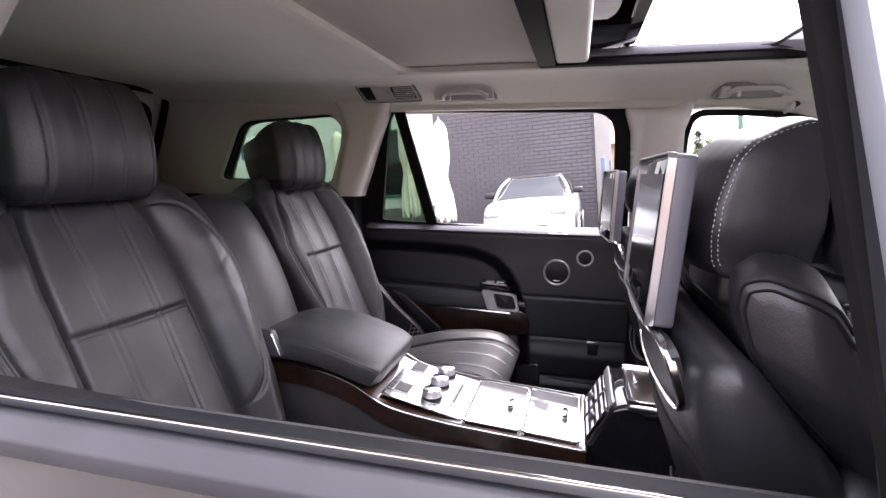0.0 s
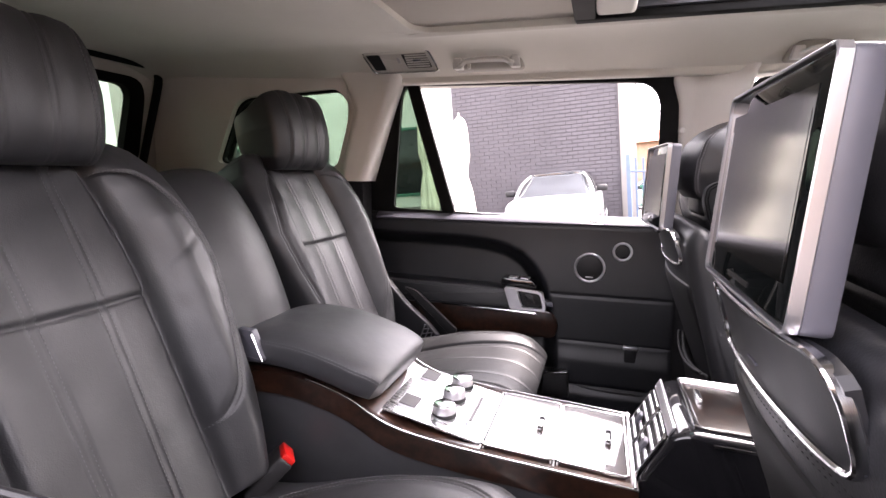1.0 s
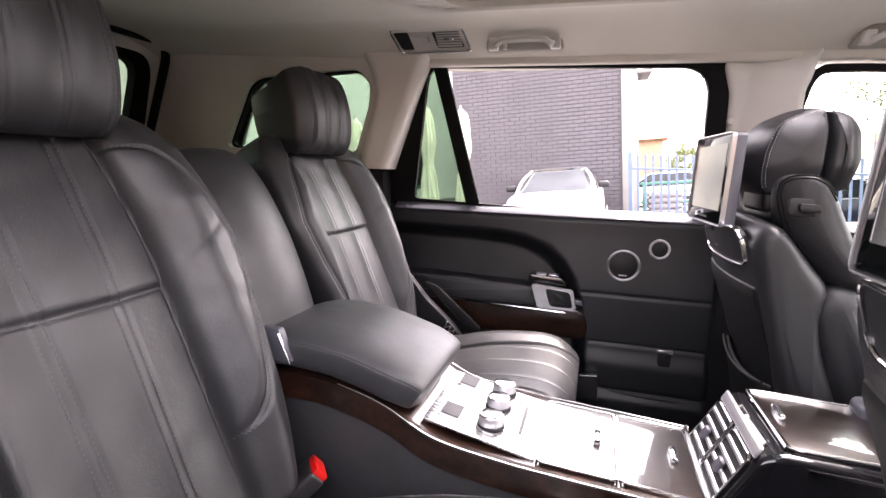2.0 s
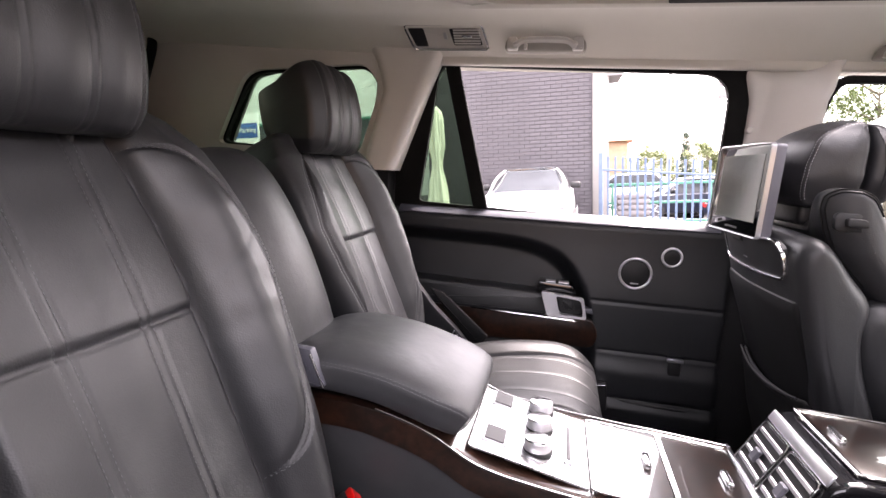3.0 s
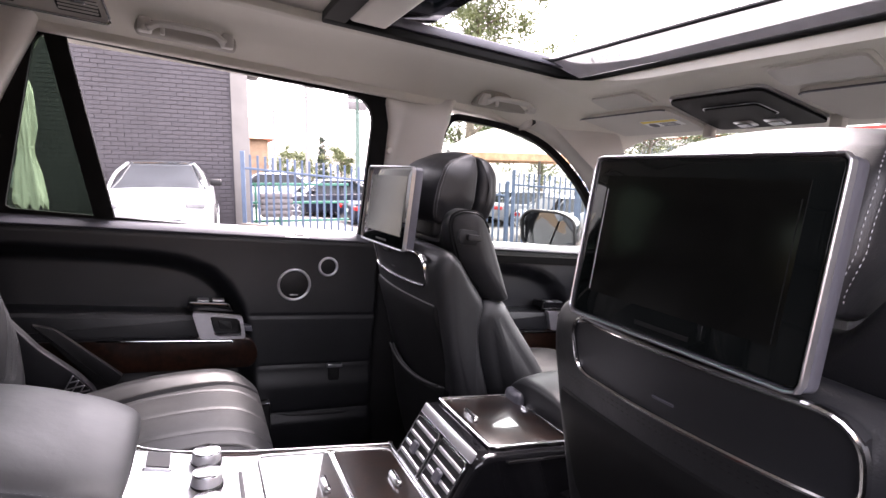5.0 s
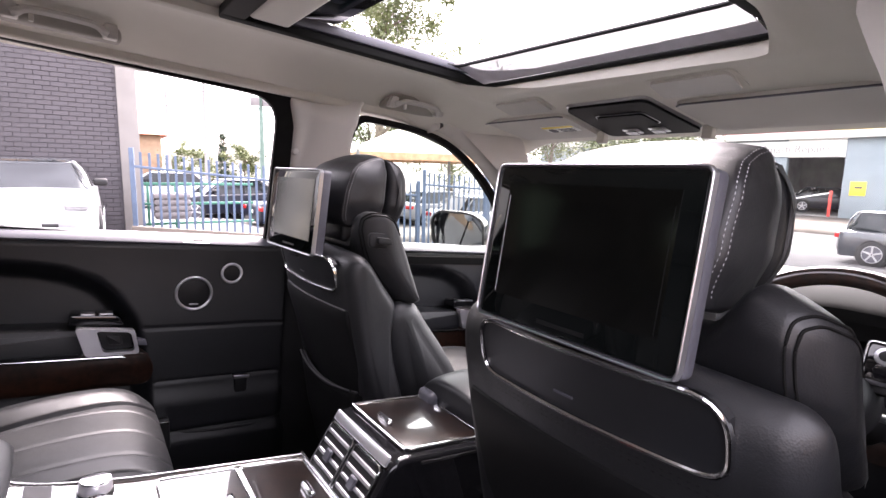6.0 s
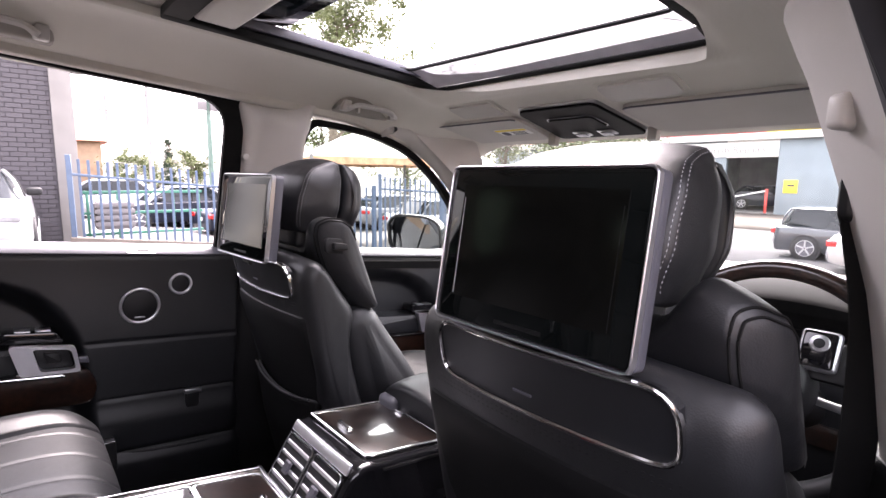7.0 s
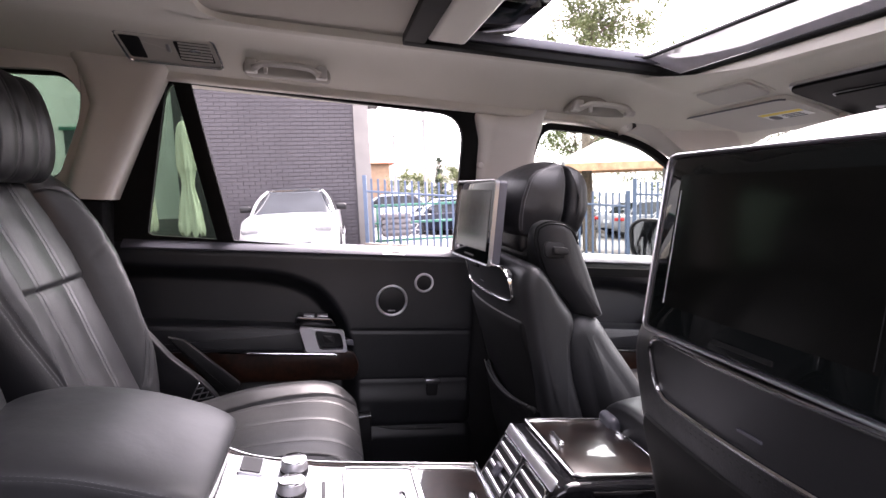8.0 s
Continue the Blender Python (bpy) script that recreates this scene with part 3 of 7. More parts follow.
    part("windscreen_pillar", sheared(rounded(ap, [0.005, 0.005, 0.05, 0.08, 0.1, 0.01, 0.01, 0.1, 0.05, 0.01], 5), lambda x, z: y_trim(x, z) - 0.003 - 0.42 * max(0.0, x - float(np.interp(z, [1.18, 1.439, 1.535, 1.589, 1.608, 1.64], [1.195, 0.966, 0.826, 0.704, 0.62, 0.60]))), 0.055, sy, 0.016), PILLAR, w, "pale windscreen pillar trim")
    part("cant_rail", sheared(rounded([(-0.60, 1.622), (0.50, 1.616), (0.70, 1.594), (0.76, 1.63), (0.74, 1.67), (-0.60, 1.67)], 0.005, 2), lambda x, z: 0.592 - (z - 1.62) * 0.6, 0.03, sy, 0.006), HEADLINER, w)
    # outer skin below the roof so that no light leaks
    if sy < 0:
        edge = [(0.2715, 1.19), (0.2595, 1.32), (0.2495, 1.45), (0.2415, 1.55), (0.2235, 1.60), (0.2100, 1.65)]
        part("pillar_seal", sheared([(x - 0.005, z) for x, z in edge] + [(x + 0.022, z) for x, z in edge[::-1]], lambda x, z: y_near_pillar(x, z) + 0.004, 0.085, sy, 0.002), SEAL_GREY, w, "dull grey pillar seal")
    part("outer_pillar", sheared([(0.264, 1.20), (0.215, 1.66), (0.40, 1.66), (0.42, 1.20)], lambda x, z: y_glass(x, z) + 0.028, 0.03, sy, 0.006), PILLAR_FILM, w, "blue-grey outer pillar cover")
    part("outer_quarter", loops(rounded([(-1.62, 0.6), (-1.55, 1.70), (-0.60, 1.70), (-0.70, 1.24), (-0.72, 0.6)], 0.01, 3), CARGO_GASK, 150, lambda x, z: max(y_glass(x, z), y_trim(x, z)) + 0.02 + 0.05 * (z < 1.25), 0.01, sy), PAINT_BLACK, w)

# tailgate with its window
tail = thing("wall_rear", "closed tailgate with a dark-framed rear window", "tailgate", kind="structure", base=(-1.5, 0, 1.2))
to = rounded([(-0.74, 1.20), (-0.70, 1.73), (0.70, 1.73), (0.74, 1.20)], 0.04)
tm = rounded([(-0.57, 1.36), (-0.535, 1.662), (0.535, 1.662), (0.57, 1.36)], 0.07)
ti = rounded([(-0.50, 1.40), (-0.485, 1.636), (0.485, 1.636), (0.50, 1.40)], 0.05)
for nm, a, b, mt, dx in (("surround", to, tm, PILLAR, 0.0), ("glass_border", tm, ti, RUBBER, 0.012)):
    v, f = loops(a, b, 120, lambda x, z: 0, 0.03)
    part(nm, ([(-1.50 + dx + (z - 1.4) * 0.35 - y, x, z) for x, y, z in v], f), mt, tail)
v, f = mesh_flat = ([(-1.51 + (z - 1.4) * 0.35, x, z) for x, z in tm], [tuple(range(len(tm)))])
part("rear_glass", (v, f), GLASS_REAR, tail, "tinted rear window")
seal = resample(rounded([(-0.56, 1.24), (-0.56, 1.700), (0.56, 1.700), (0.56, 1.24)], 0.06), 140)
part("tailgate_seal", sweep([(-1.462 + (z - 1.4) * 0.35, y, z) for y, z in seal], ring_sec(0.013, 8), closed=True, up=(1, 0, 0)), RUBBER, tail, "black rubber tailgate seal")
part("lower_panel", box(-1.60, -1.50, -0.70, 0.70, 0.5, 1.32, 0.01), BLACK_PLASTIC, tail)

# floor, rear deck and front bulkhead
solo("floor", box(-1.55, 1.75, -0.86, 0.86, 0.47, 0.56, 0.01), CARPET, "black carpeted car floor", "floor", kind="structure")
solo("load_cover", box(-1.50, -0.86, -0.62, 0.62, 1.10, 1.115, 0.004), BLACK_PLASTIC, "black load-bay cover behind the rear seats", "load cover", kind="structure")

# windscreen
v = [(0.99, -0.62, 1.635), (0.99, 0.62, 1.635), (1.80, 0.74, 1.17), (1.80, -0.74, 1.17)]
ws = solo("windscreen", (v, [(0, 1, 2, 3)]), GLASS_SCREEN, "clear raked windscreen", "windscreen", kind="structure")
ws.visible_shadow = False

# overhead console, speaker grilles, visors
ovc = thing("overhead_console", "gloss black overhead console with map lights and switches", "console", base=(0.8, 0.02, 1.62))


def header_plate(x0, x1, ya0, ya1, yb0, yb1, d, th, r=0.01):
    """A plate against the sloping header; ya at its rear edge, yb at its front edge."""
    pts = rounded([(x0, ya0), (x1, yb0), (x1, yb1), (x0, ya1)], r, 4)
    n = len(pts)
    V = [(x, y, z_roof(x, 0) - d) for x, y in pts] + [(x, y, z_roof(x, 0) - d - th) for x, y in pts]
    F = [tuple(range(n)), tuple(range(2 * n - 1, n - 1, -1))] + [(i, n + i, n + (i + 1) % n, (i + 1) % n) for i in range(n)]
    return V, F


part("surround", header_plate(0.700, 0.905, -0.080, 0.140, -0.095, 0.155, -0.004, 0.0100, 0.02), SILVER, ovc, "thin bright rim")
part("body", header_plate(0.703, 0.905, -0.0765, 0.1365, -0.0915, 0.1515, 0.003, 0.0085, 0.02), CONSOLE_BLACK, ovc)
part("glasses_bin", header_plate(0.760, 0.825, -0.030, 0.090, -0.035, 0.095, 0.009, 0.006, 0.012), CONSOLE_BLACK, ovc)
V, F = header_plate(0.757, 0.828, -0.033, 0.093, -0.038, 0.098, 0.0095, 0.002, 0.012)
part("bin_rim", sweep(V[len(V) // 2:], ring_sec(0.0010, 6), closed=True), SILVER, ovc, "thin grey bin outline")
for y0 in (-0.005, 0.065):
    part("switch", header_plate(0.855, 0.888, y0 - 0.022, y0 + 0.022, y0 - 0.022, y0 + 0.022, 0.010, 0.003, 0.006), SILVER, ovc, "silver-rimmed switch")
    part("switch_face", header_plate(0.860, 0.883, y0 - 0.015, y0 + 0.015, y0 - 0.015, y0 + 0.015, 0.0155, 0.002, 0.004), PIANO, ovc)
for sy in (1, -1):
    y0 = 0.035 + sy * 0.222
    gr = thing("roof_speaker", "cream perforated roof speaker cover in the header", "speaker", "header speakers", base=(0.64, y0, 1.66))
    part("grille", header_plate(0.650, 0.712, y0 - 0.075, y0 + 0.075, y0 - 0.075, y0 + 0.075, 0.001, 0.006, 0.012), CREAM_PLASTIC, gr)
    part("grille_rim", header_plate(0.643, 0.719, y0 - 0.084, y0 + 0.084, y0 - 0.084, y0 + 0.084, -0.002, 0.004, 0.016), HEADLINER, gr)
    vi = thing("sun_visor", "folded-up cream fabric sun visor", "sun visor", "sun visors", base=(0.8, sy * 0.35, 1.6))
    a, b = (0.172, 0.555) if sy > 0 else (-0.110, -0.60)
    V, F = header_plate(0.738, 0.905, a, b, a + sy * 0.015, b - sy * 0.02, 0.001, 0.009, 0.03)
    part("panel", (V, F), PILLAR, vi)
    k = len(V) // 2
    rear = sorted([p for p in V[k:] if p[0] < 0.752], key=lambda p: p[1])
    # a dark cord drawn where the visor's rear gap lies in shade
    part("gap_shade_line", sweep(rear, ring_sec(0.0022, 6)), DARK_GREY_PLASTIC, vi, "dark line drawn for the shaded gap behind the visor")
    part("hinge_rod", sweep([(0.900, b, V[0][2] + 0.004), (0.900, b + sy * 0.05, V[0][2] + 0.006)], ring_sec(0.005, 10)), CREAM_PLASTIC, vi)
    part("clip", box(0.885, 0.905, a - sy * 0.012, a + sy * 0.012, z_roof(0.9, 0) - 0.03, z_roof(0.9, 0), 0.003), CREAM_PLASTIC, vi)
    if sy > 0:
        lab = part("warning_label", header_plate(0.80, 0.845, 0.20, 0.31, 0.20, 0.31, 0.0105, 0.0006, 0.003), LABEL_WHITE, vi, "white airbag warning label")
        part("label_band", header_plate(0.802, 0.815, 0.202, 0.308, 0.202, 0.308, 0.0112, 0.0005, 0.001), LABEL_YELLOW, lab)
        b2 = None
        for i in range(3):
            V2, F2 = header_plate(0.821 + i * 0.009, 0.825 + i * 0.009, 0.215, 0.262, 0.215, 0.262, 0.0112, 0.0005, 0.0005)
            part("print_bar", (V2, F2), INK, lab)
        V2, F2 = header_plate(0.820, 0.846, 0.275, 0.301, 0.275, 0.301, 0.0112, 0.0005, 0.012)
        part("print_sign", (V2, F2), INK, lab)


# grab handles along the roof edge
def grab_handle(x0, x1, y, z, sy):
    h = thing("grab_handle", "cream plastic fold-up grab handle on the roof edge", "grab handle", "grab handles", base=((x0 + x1) / 2, sy * y, z))
    slope = lambda x, zz: y + 0.004 - (zz - z) * 1.1
    # the plate's darker colour stands for the shade outlining the handle
    part("escutcheon", sheared(rounded([(x0 - 0.024, z - 0.020), (x0 - 0.010, z + 0.016), (x1 + 0.010, z + 0.016), (x1 + 0.024, z - 0.020)], [0.016, 0.02, 0.02, 0.016]), slope, 0.03, sy, 0.005), HANDLE_SHADE, h, "recess plate darkened for the shade round the handle")
    bar = smooth_path([(x0 + 0.004, sy * (y + 0.006), z - 0.012), (x0 + 0.012, sy * (y - 0.008), z - 0.010), (x0 + 0.035, sy * (y - 0.012), z - 0.002), (x1 - 0.035, sy * (y - 0.012), z - 0.002), (x1 - 0.012, sy * (y - 0.008), z - 0.010), (x1 - 0.004, sy * (y + 0.006), z - 0.012)], 40)
    part("bar", sweep(bar, rect_sec(0.009, 0.017, 0.003), up=(0, -sy, 0.5)), CREAM_PLASTIC, h)
    for xx in (x0, x1):
        part("end_cap", sheared(rounded([(xx - 0.013, z - 0.020), (xx - 0.011, z + 0.006), (xx + 0.011, z + 0.006), (xx + 0.013, z - 0.020)], 0.005), lambda x, zz: y - 0.009 - (zz - z) * 0.5, 0.022, sy, 0.004), CREAM_PLASTIC, h)
    part("coat_hook", box(x0 + 0.028, x0 + 0.036, sy * (y - 0.010), sy * y, z - 0.022, z - 0.008, 0.002), CREAM_PLASTIC, h)
    return h


for sy in (1, -1):
    grab_handle(-0.330, -0.178, 0.512, 1.662, sy)
    grab_handle(0.455, 0.605, 0.512, 1.650, sy)

# rear lamp and vent unit
for sy in (1, -1):
    lv = thing("lamp_vent_unit", "pale roof-edge unit with reading lamp and air vent", "air vent", "roof vents", base=(-0.45, sy * 0.53, 1.64))
    yv = lambda x, z: 0.519 - (z - 1.644) * 1.27
    part("body", sheared(rounded([(-0.570, 1.644), (-0.585, 1.684), (-0.402, 1.684), (-0.388, 1.644)], 0.008), yv, 0.03, sy, 0.004), CREAM_PLASTIC, lv)
    ol = resample(rounded([(-0.572, 1.642), (-0.588, 1.686), (-0.400, 1.686), (-0.385, 1.642)], 0.009), 72)
    part("rim", sweep([(x, sy * (yv(x, z) - 0.002), z) for x, z in ol], rect_sec(0.005, 0.005, 0.0015), closed=True, up=(0, -sy, 0.8)), CHROME, lv, "thin silver rim")
    part("lamp", sheared(rounded([(-0.566, 1.648), (-0.579, 1.680), (-0.540, 1.680), (-0.534, 1.648)], 0.004), lambda x, z: yv(x, z) - 0.003, 0.01, sy, 0.001), BLACK_PLASTIC, lv, "unlit dark lamp lens")
    part("vent_recess", sheared(rounded([(-0.470, 1.650), (-0.478, 1.679), (-0.409, 1.679), (-0.400, 1.650)], 0.004), lambda x, z: yv(x, z) - 0.002, 0.01, sy, 0.001), BLACK_PLASTIC, lv)
    for k in range(6):
        z0 = 1.6515 + k * 0.0046
        part("slat", sheared([(-0.468, z0), (-0.468, z0 + 0.0025), (-0.405, z0 + 0.0025), (-0.405, z0)], lambda x, z: yv(x, z) - 0.006, 0.006, sy, 0), CREAM_PLASTIC, lv)
    part("vent_slider", sheared(rounded([(-0.448, 1.662), (-0.448, 1.666), (-0.424, 1.666), (-0.424, 1.662)], 0.002), lambda x, z: yv(x, z) - 0.011, 0.006, sy, 0.001), CHROME, lv)
    part("dial", sheared(rounded([(-0.492, 1.660), (-0.493, 1.672), (-0.485, 1.672), (-0.484, 1.660)], 0.003), lambda x, z: yv(x, z) - 0.006, 0.006, sy, 0.001), SILVER, lv)

# ---- rear seats ----
def rear_seat(side, dx, yc, label, low=0.0):
    st = thing("car_seat", label, "car seat", "rear seats", base=(-0.4 + dx, yc, 0.56))
    # backrest: spine runs up the middle of the pad
    sp = [(-0.515 + dx, 0.880), (-0.575 + dx, 1.015), (-0.648 + dx, 1.180), (-0.720 + dx, 1.325), (-0.760 + dx, 1.402)]
    foot = (0.158, 0.190) if side > 0 else (0.188, 0.214)
    half = lambda t: np.interp(t, [-1, -0.6, 0.1, 0.62, 0.9, 1], [*foot, 0.250 if side < 0 else 0.244, 0.228, 0.198, 0.172])
    edge = lambda t: np.interp(t, [-1, -0.2, 0.2, 0.75, 1], [0.132, 0.132, 0.131, 0.112, 0.094]) - (0.010 if side < 0 else 0.0)

    def front(s, t):
        y = np.abs(s) * half(t)
        bol = step(y, edge(t) - 0.006, edge(t) + 0.055) * np.interp(t, [-1, -0.5, 0.3, 0.8, 1], [0.040, 0.052, 0.050, 0.022, 0.012])
        return 0.012 + bol

    TC = 0.0
    FL = 0.046
    flute = lambda c, t: c * (1 + 0.10 * t)
    leaf_top, leaf_low = 0.66, -0.80 if side > 0 else -0.62

    def leaf(t):
        """Distance from the middle at which the bolster's leaf-shaped seam runs."""
        u = (t - leaf_low) / (leaf_top - leaf_low)
        return edge(t) + (half(t) * 0.90 - edge(t)) * np.clip(np.sin(math.pi * np.clip(u, 0, 1)), 0, 1) ** 0.42

    def shape(s, t):
        y = s * half(t)
        a = np.abs(y)
        d = -0.016 * groove(a - edge(t), 0.008)
        inside = 1 - step(a, edge(t) - 0.004, edge(t) + 0.002)
        tc = TC + 0.6 * y * y
        d += -0.0024 * groove(t - tc, 0.007) * inside
        # the upper panel stands proud over the lower one
        d += (0.0050 if side > 0 else 0.0034) * step(t, tc, tc + 0.035) * (1 - step(t, tc + 0.1, tc + 0.75)) * inside
        for c in (-FL, FL):
            off = y - flute(c, t)
            d += (-0.0022 * groove(off - 0.0062, 0.0022) - 0.0022 * groove(off + 0.0062, 0.0022)) * inside
        d += 0.0014 * np.cos(y / FL * math.pi) * inside
        # leaf seam on the bolster
        on = step(t, leaf_low, leaf_low + 0.06) * (1 - step(t, leaf_top - 0.05, leaf_top)) * step(a, edge(t), edge(t) + 0.008)
        d += -0.0055 * (groove(a - leaf(t), 0.0032) + 0.7 * groove(a - leaf(t) - 0.007, 0.0028)) * on
        d += 0.004 * step(leaf(t) - a, 0.0, 0.02) * on
        # sat-in creases
        w = step(a, edge(t), edge(t) + 0.03) * step(t, -0.35, -0.1) * (1 - step(t, 0.35, 0.6))
        d += w * (0.0005 * np.sin(34 * t + 26 * a + 2.2 * np.sin(9 * t)) + 0.0016 * -groove(t - 0.12 - 1.6 * (a - 0.16), 0.02) * (s * side > 0))
        d += 0.0005 * np.sin(31 * y + 11 * t) * np.sin(17 * t + 9 * y)
        return d

    back = Pad(sp, half, front, lambda s, t: 0.150 + 0 * s, yc, 5, 9, side, shape, 3.6)
    bk = part("backrest", back.mesh(260, 300, 60), LEATHER, st, sharp=0)
    lines = []
    tt = np.linspace(-0.93, 0.92, 60)
    for c in (-FL, FL):
        for o in (-0.0062, 0.0062):
            lines.append([((flute(c, t) + o) / half(t), t) for t in tt])
    for sg in (-1, 1):
        tl = leaf_low + (leaf_top - leaf_low) * (0.5 - 0.5 * np.cos(np.linspace(0.02, math.pi - 0.02, 120)))
        for o in (-0.004, 0.0035, 0.0105):
            lines.append([(sg * min((leaf(t) + o) / half(t), 0.985), t) for t in tl])
    part("stitching", back.stitch(lines), THREAD_DARK, bk, "grey seam stitching")["kind"] = "stuff"
    # headrest
    hs = [(-0.716 + dx, 1.372), (-0.718 + dx, 1.42), (-0.724 + dx, 1.47), (-0.738 + dx, 1.525), (-0.750 + dx, 1.546)]
    hh = lambda t: np.interp(t, [-1, -0.7, 0, 0.8, 1], [0.106, 0.121, 0.126, 0.121, 0.106])

    def hshape(s, t):
        y = s * hh(t)
        d = 0.0
        for c in (-0.032, 0.032):
            d = d - 0.0022 * groove(y - c - 0.005, 0.0024) - 0.0022 * groove(y - c + 0.005, 0.0024)
        for c in (-0.090, 0.090):
            d = d - 0.0045 * groove(y - c, 0.0035)
        return d + 0.0018 * np.cos(y / 0.032 * math.pi) * (1 - step(np.abs(y), 0.05, 0.075)) - 0.016 * step(np.abs(y), 0.080, 0.125)

    hp = Pad(hs, hh, lambda s, t: 0.045 + 0.010 * (1 - t * t), lambda s, t: 0.118 + 0.012 * (1 - t * t), yc, 4.5, 4.0, side, hshape, 2.8)
    hr = part("headrest", hp.mesh(150, 90, 60), LEATHER, st, sharp=0)
    lines = []
    tt = np.linspace(-0.95, 0.95, 30)
    for c in (-0.094, -0.086, 0.086, 0.094):
        lines.append([(c / hh(t), t) for t in tt])
    part("stitching", hp.stitch(lines), THREAD_DARK, hr)["kind"] = "stuff"
    for yy in (-0.055, 0.055):
        part("headrest_post", cyl(0.006, 0.006, 0.08, 16, Matrix.Translation((-0.735 + dx, yc + yy, 1.32))), BLACK_PLASTIC, st)
    # cushion
    cs = [(-0.575 + dx, 0.850 - low), (-0.44 + dx, 0.862 - low), (-0.28 + dx, 0.903 - low), (-0.145 + dx, 0.915 - low), (-0.070 + dx, 0.885 - low)]
    wide = 0.0 if side > 0 else 0.012
    ch = lambda t: np.interp(t, [-1, -0.3, 0.6, 0.9, 1], [0.215, 0.232, 0.236, 0.222, 0.205]) + wide
    # the far cushion has side bolsters, the near one an oval panel inside a double seam
    if side > 0:
        cedge = lambda t: np.interp(t, [-1, 0.3, 0.8, 1], [0.128, 0.140, 0.152, 0.160])
    else:
        cedge = lambda t: 0.215 * np.clip(1 - np.abs((t - 0.06) / 0.80) ** 2.6, 0.02, 1) ** 0.55

    def cfront(s, t):
        y = np.abs(s) * ch(t)
        if side < 0:
            return -(0.040 - 0.016 * np.abs(s) ** 2.5)
        return -(0.024 + step(y, cedge(t) - 0.01, cedge(t) + 0.05) * np.interp(t, [-1, -0.2, 0.4, 0.8, 1], [0.024, 0.024, 0.016, 0.003, 0.0]))

    def cshape(s, t):
        y = s * ch(t)
        a = np.abs(y)
        if side < 0:
            on = step(cedge(t), 0.05, 0.09)
            return (0.0045 * groove(a - cedge(t), 0.0030) + 0.0045 * groove(a - cedge(t) - 0.010, 0.0030) - 0.004 * step(cedge(t) - a, 0.0, 0.03)) * on
        d = 0.009 * groove(a - cedge(t), 0.005)
        ins = a < cedge(t)
        for c in (-0.088, 0.005, 0.098):
            d = d + 0.0020 * groove(y - c - 0.02 * (0.8 - t), 0.0045) * ins * step(t, -0.25, 0.0)
        return d

    # the spine runs forwards, so the pad's front points down: depths are negative upwards
    cu = Pad(cs, ch, cfront, lambda s, t: -0.12 + 0 * s, yc, 5, 4.5, side, cshape)
    cv, cf = cu.mesh(300, 150)
    cus = part("cushion", (cv, [f[::-1] for f in cf]), LEATHER, st, sharp=0)
    lines = []
    span = np.linspace(-0.9, 0.96, 40) if side > 0 else 0.06 + 0.79 * np.sin(np.linspace(-1.5, 1.5, 90))
    for sg in (-1, 1):
        for o in (0.007,) if side > 0 else (-0.005, 0.015):
            lines.append([(sg * (cedge(t) + o) / ch(t), t) for t in span])
    part("stitching", cu.stitch(lines, lift=-0.0006), THREAD_DARK if side > 0 else THREAD_MID, cus)["kind"] = "stuff"
    # front skirt and base
    part("base", box(-0.62 + dx, -0.12 + dx, yc - 0.2, yc + 0.2, 0.56, 0.83, 0.02, 3), BLACK_PLASTIC, st)
    # side shield that carries on the bolster down to the cushion, with a triangular grille at its foot
    ys = yc + side * 0.262
    fy = lambda x, z: ys - 0.35 * (z - 0.90) * side
    sh = part("side_shield", sheared([(x + dx, z) for x, z in rounded([(-0.66, 0.78), (-0.62, 1.05), (-0.555, 1.05), (-0.505, 0.975), (-0.438, 0.905), (-0.408, 0.862), (-0.40, 0.78)], 0.015)], lambda x, z: side * fy(x, z), 0.030, side, 0.006), LEATHER, st, "black leather-covered seat side shield")
    part("grille_plate", sheared([(x + dx, z) for x, z in [(-0.470, 0.852), (-0.446, 0.906), (-0.416, 0.866)]], lambda x, z: side * fy(x, z) - 0.0015, 0.004, side, 0), BLACK_PLASTIC, sh, "small triangular grille")
    for k in range(4):
        u = k / 3.0
        a0, a1 = Vector((-0.470 + 0.054 * u, 0, 0.852 + 0.014 * u)), Vector((-0.446 + 0.030 * u, 0, 0.906 - 0.040 * u))
        b0, b1 = Vector((-0.470 + 0.024 * u, 0, 0.852 + 0.054 * u)), Vector((-0.416 - 0.0 * u - 0.030 * u, 0, 0.866 + 0.040 * u))
        for p, q in ((a0, a1), (b0, b1)):
            if (p - q).length > 0.004:
                pts = [(v.x + dx, fy(v.x, v.z) - side * 0.003, v.z) for v in (p, q)]
                part("grille_bar", sweep(pts, rect_sec(0.0028, 0.0028, 0.0006), up=(0, 1, 0)), SILVER, sh)
    ysb = yc + side * 0.300
    part("release_strap", prism(rounded([(-0.535 + dx, 1.010), (-0.492 + dx, 1.000), (-0.356 + dx, 0.885), (-0.372 + dx, 0.858), (-0.41 + dx, 0.868)], 0.008), ysb, ysb + side * 0.014, "y", 0.003), DARK_SHELL, sh, "sloping black plastic strap guide")
    return st


rear_seat(1, 0.0, 0.340, "black fluted leather rear seat, reclined, beside the far door", 0.026)
rear_seat(-1, 0.055, -0.393, "black fluted leather rear seat, set upright, beside the open window", 0.026)

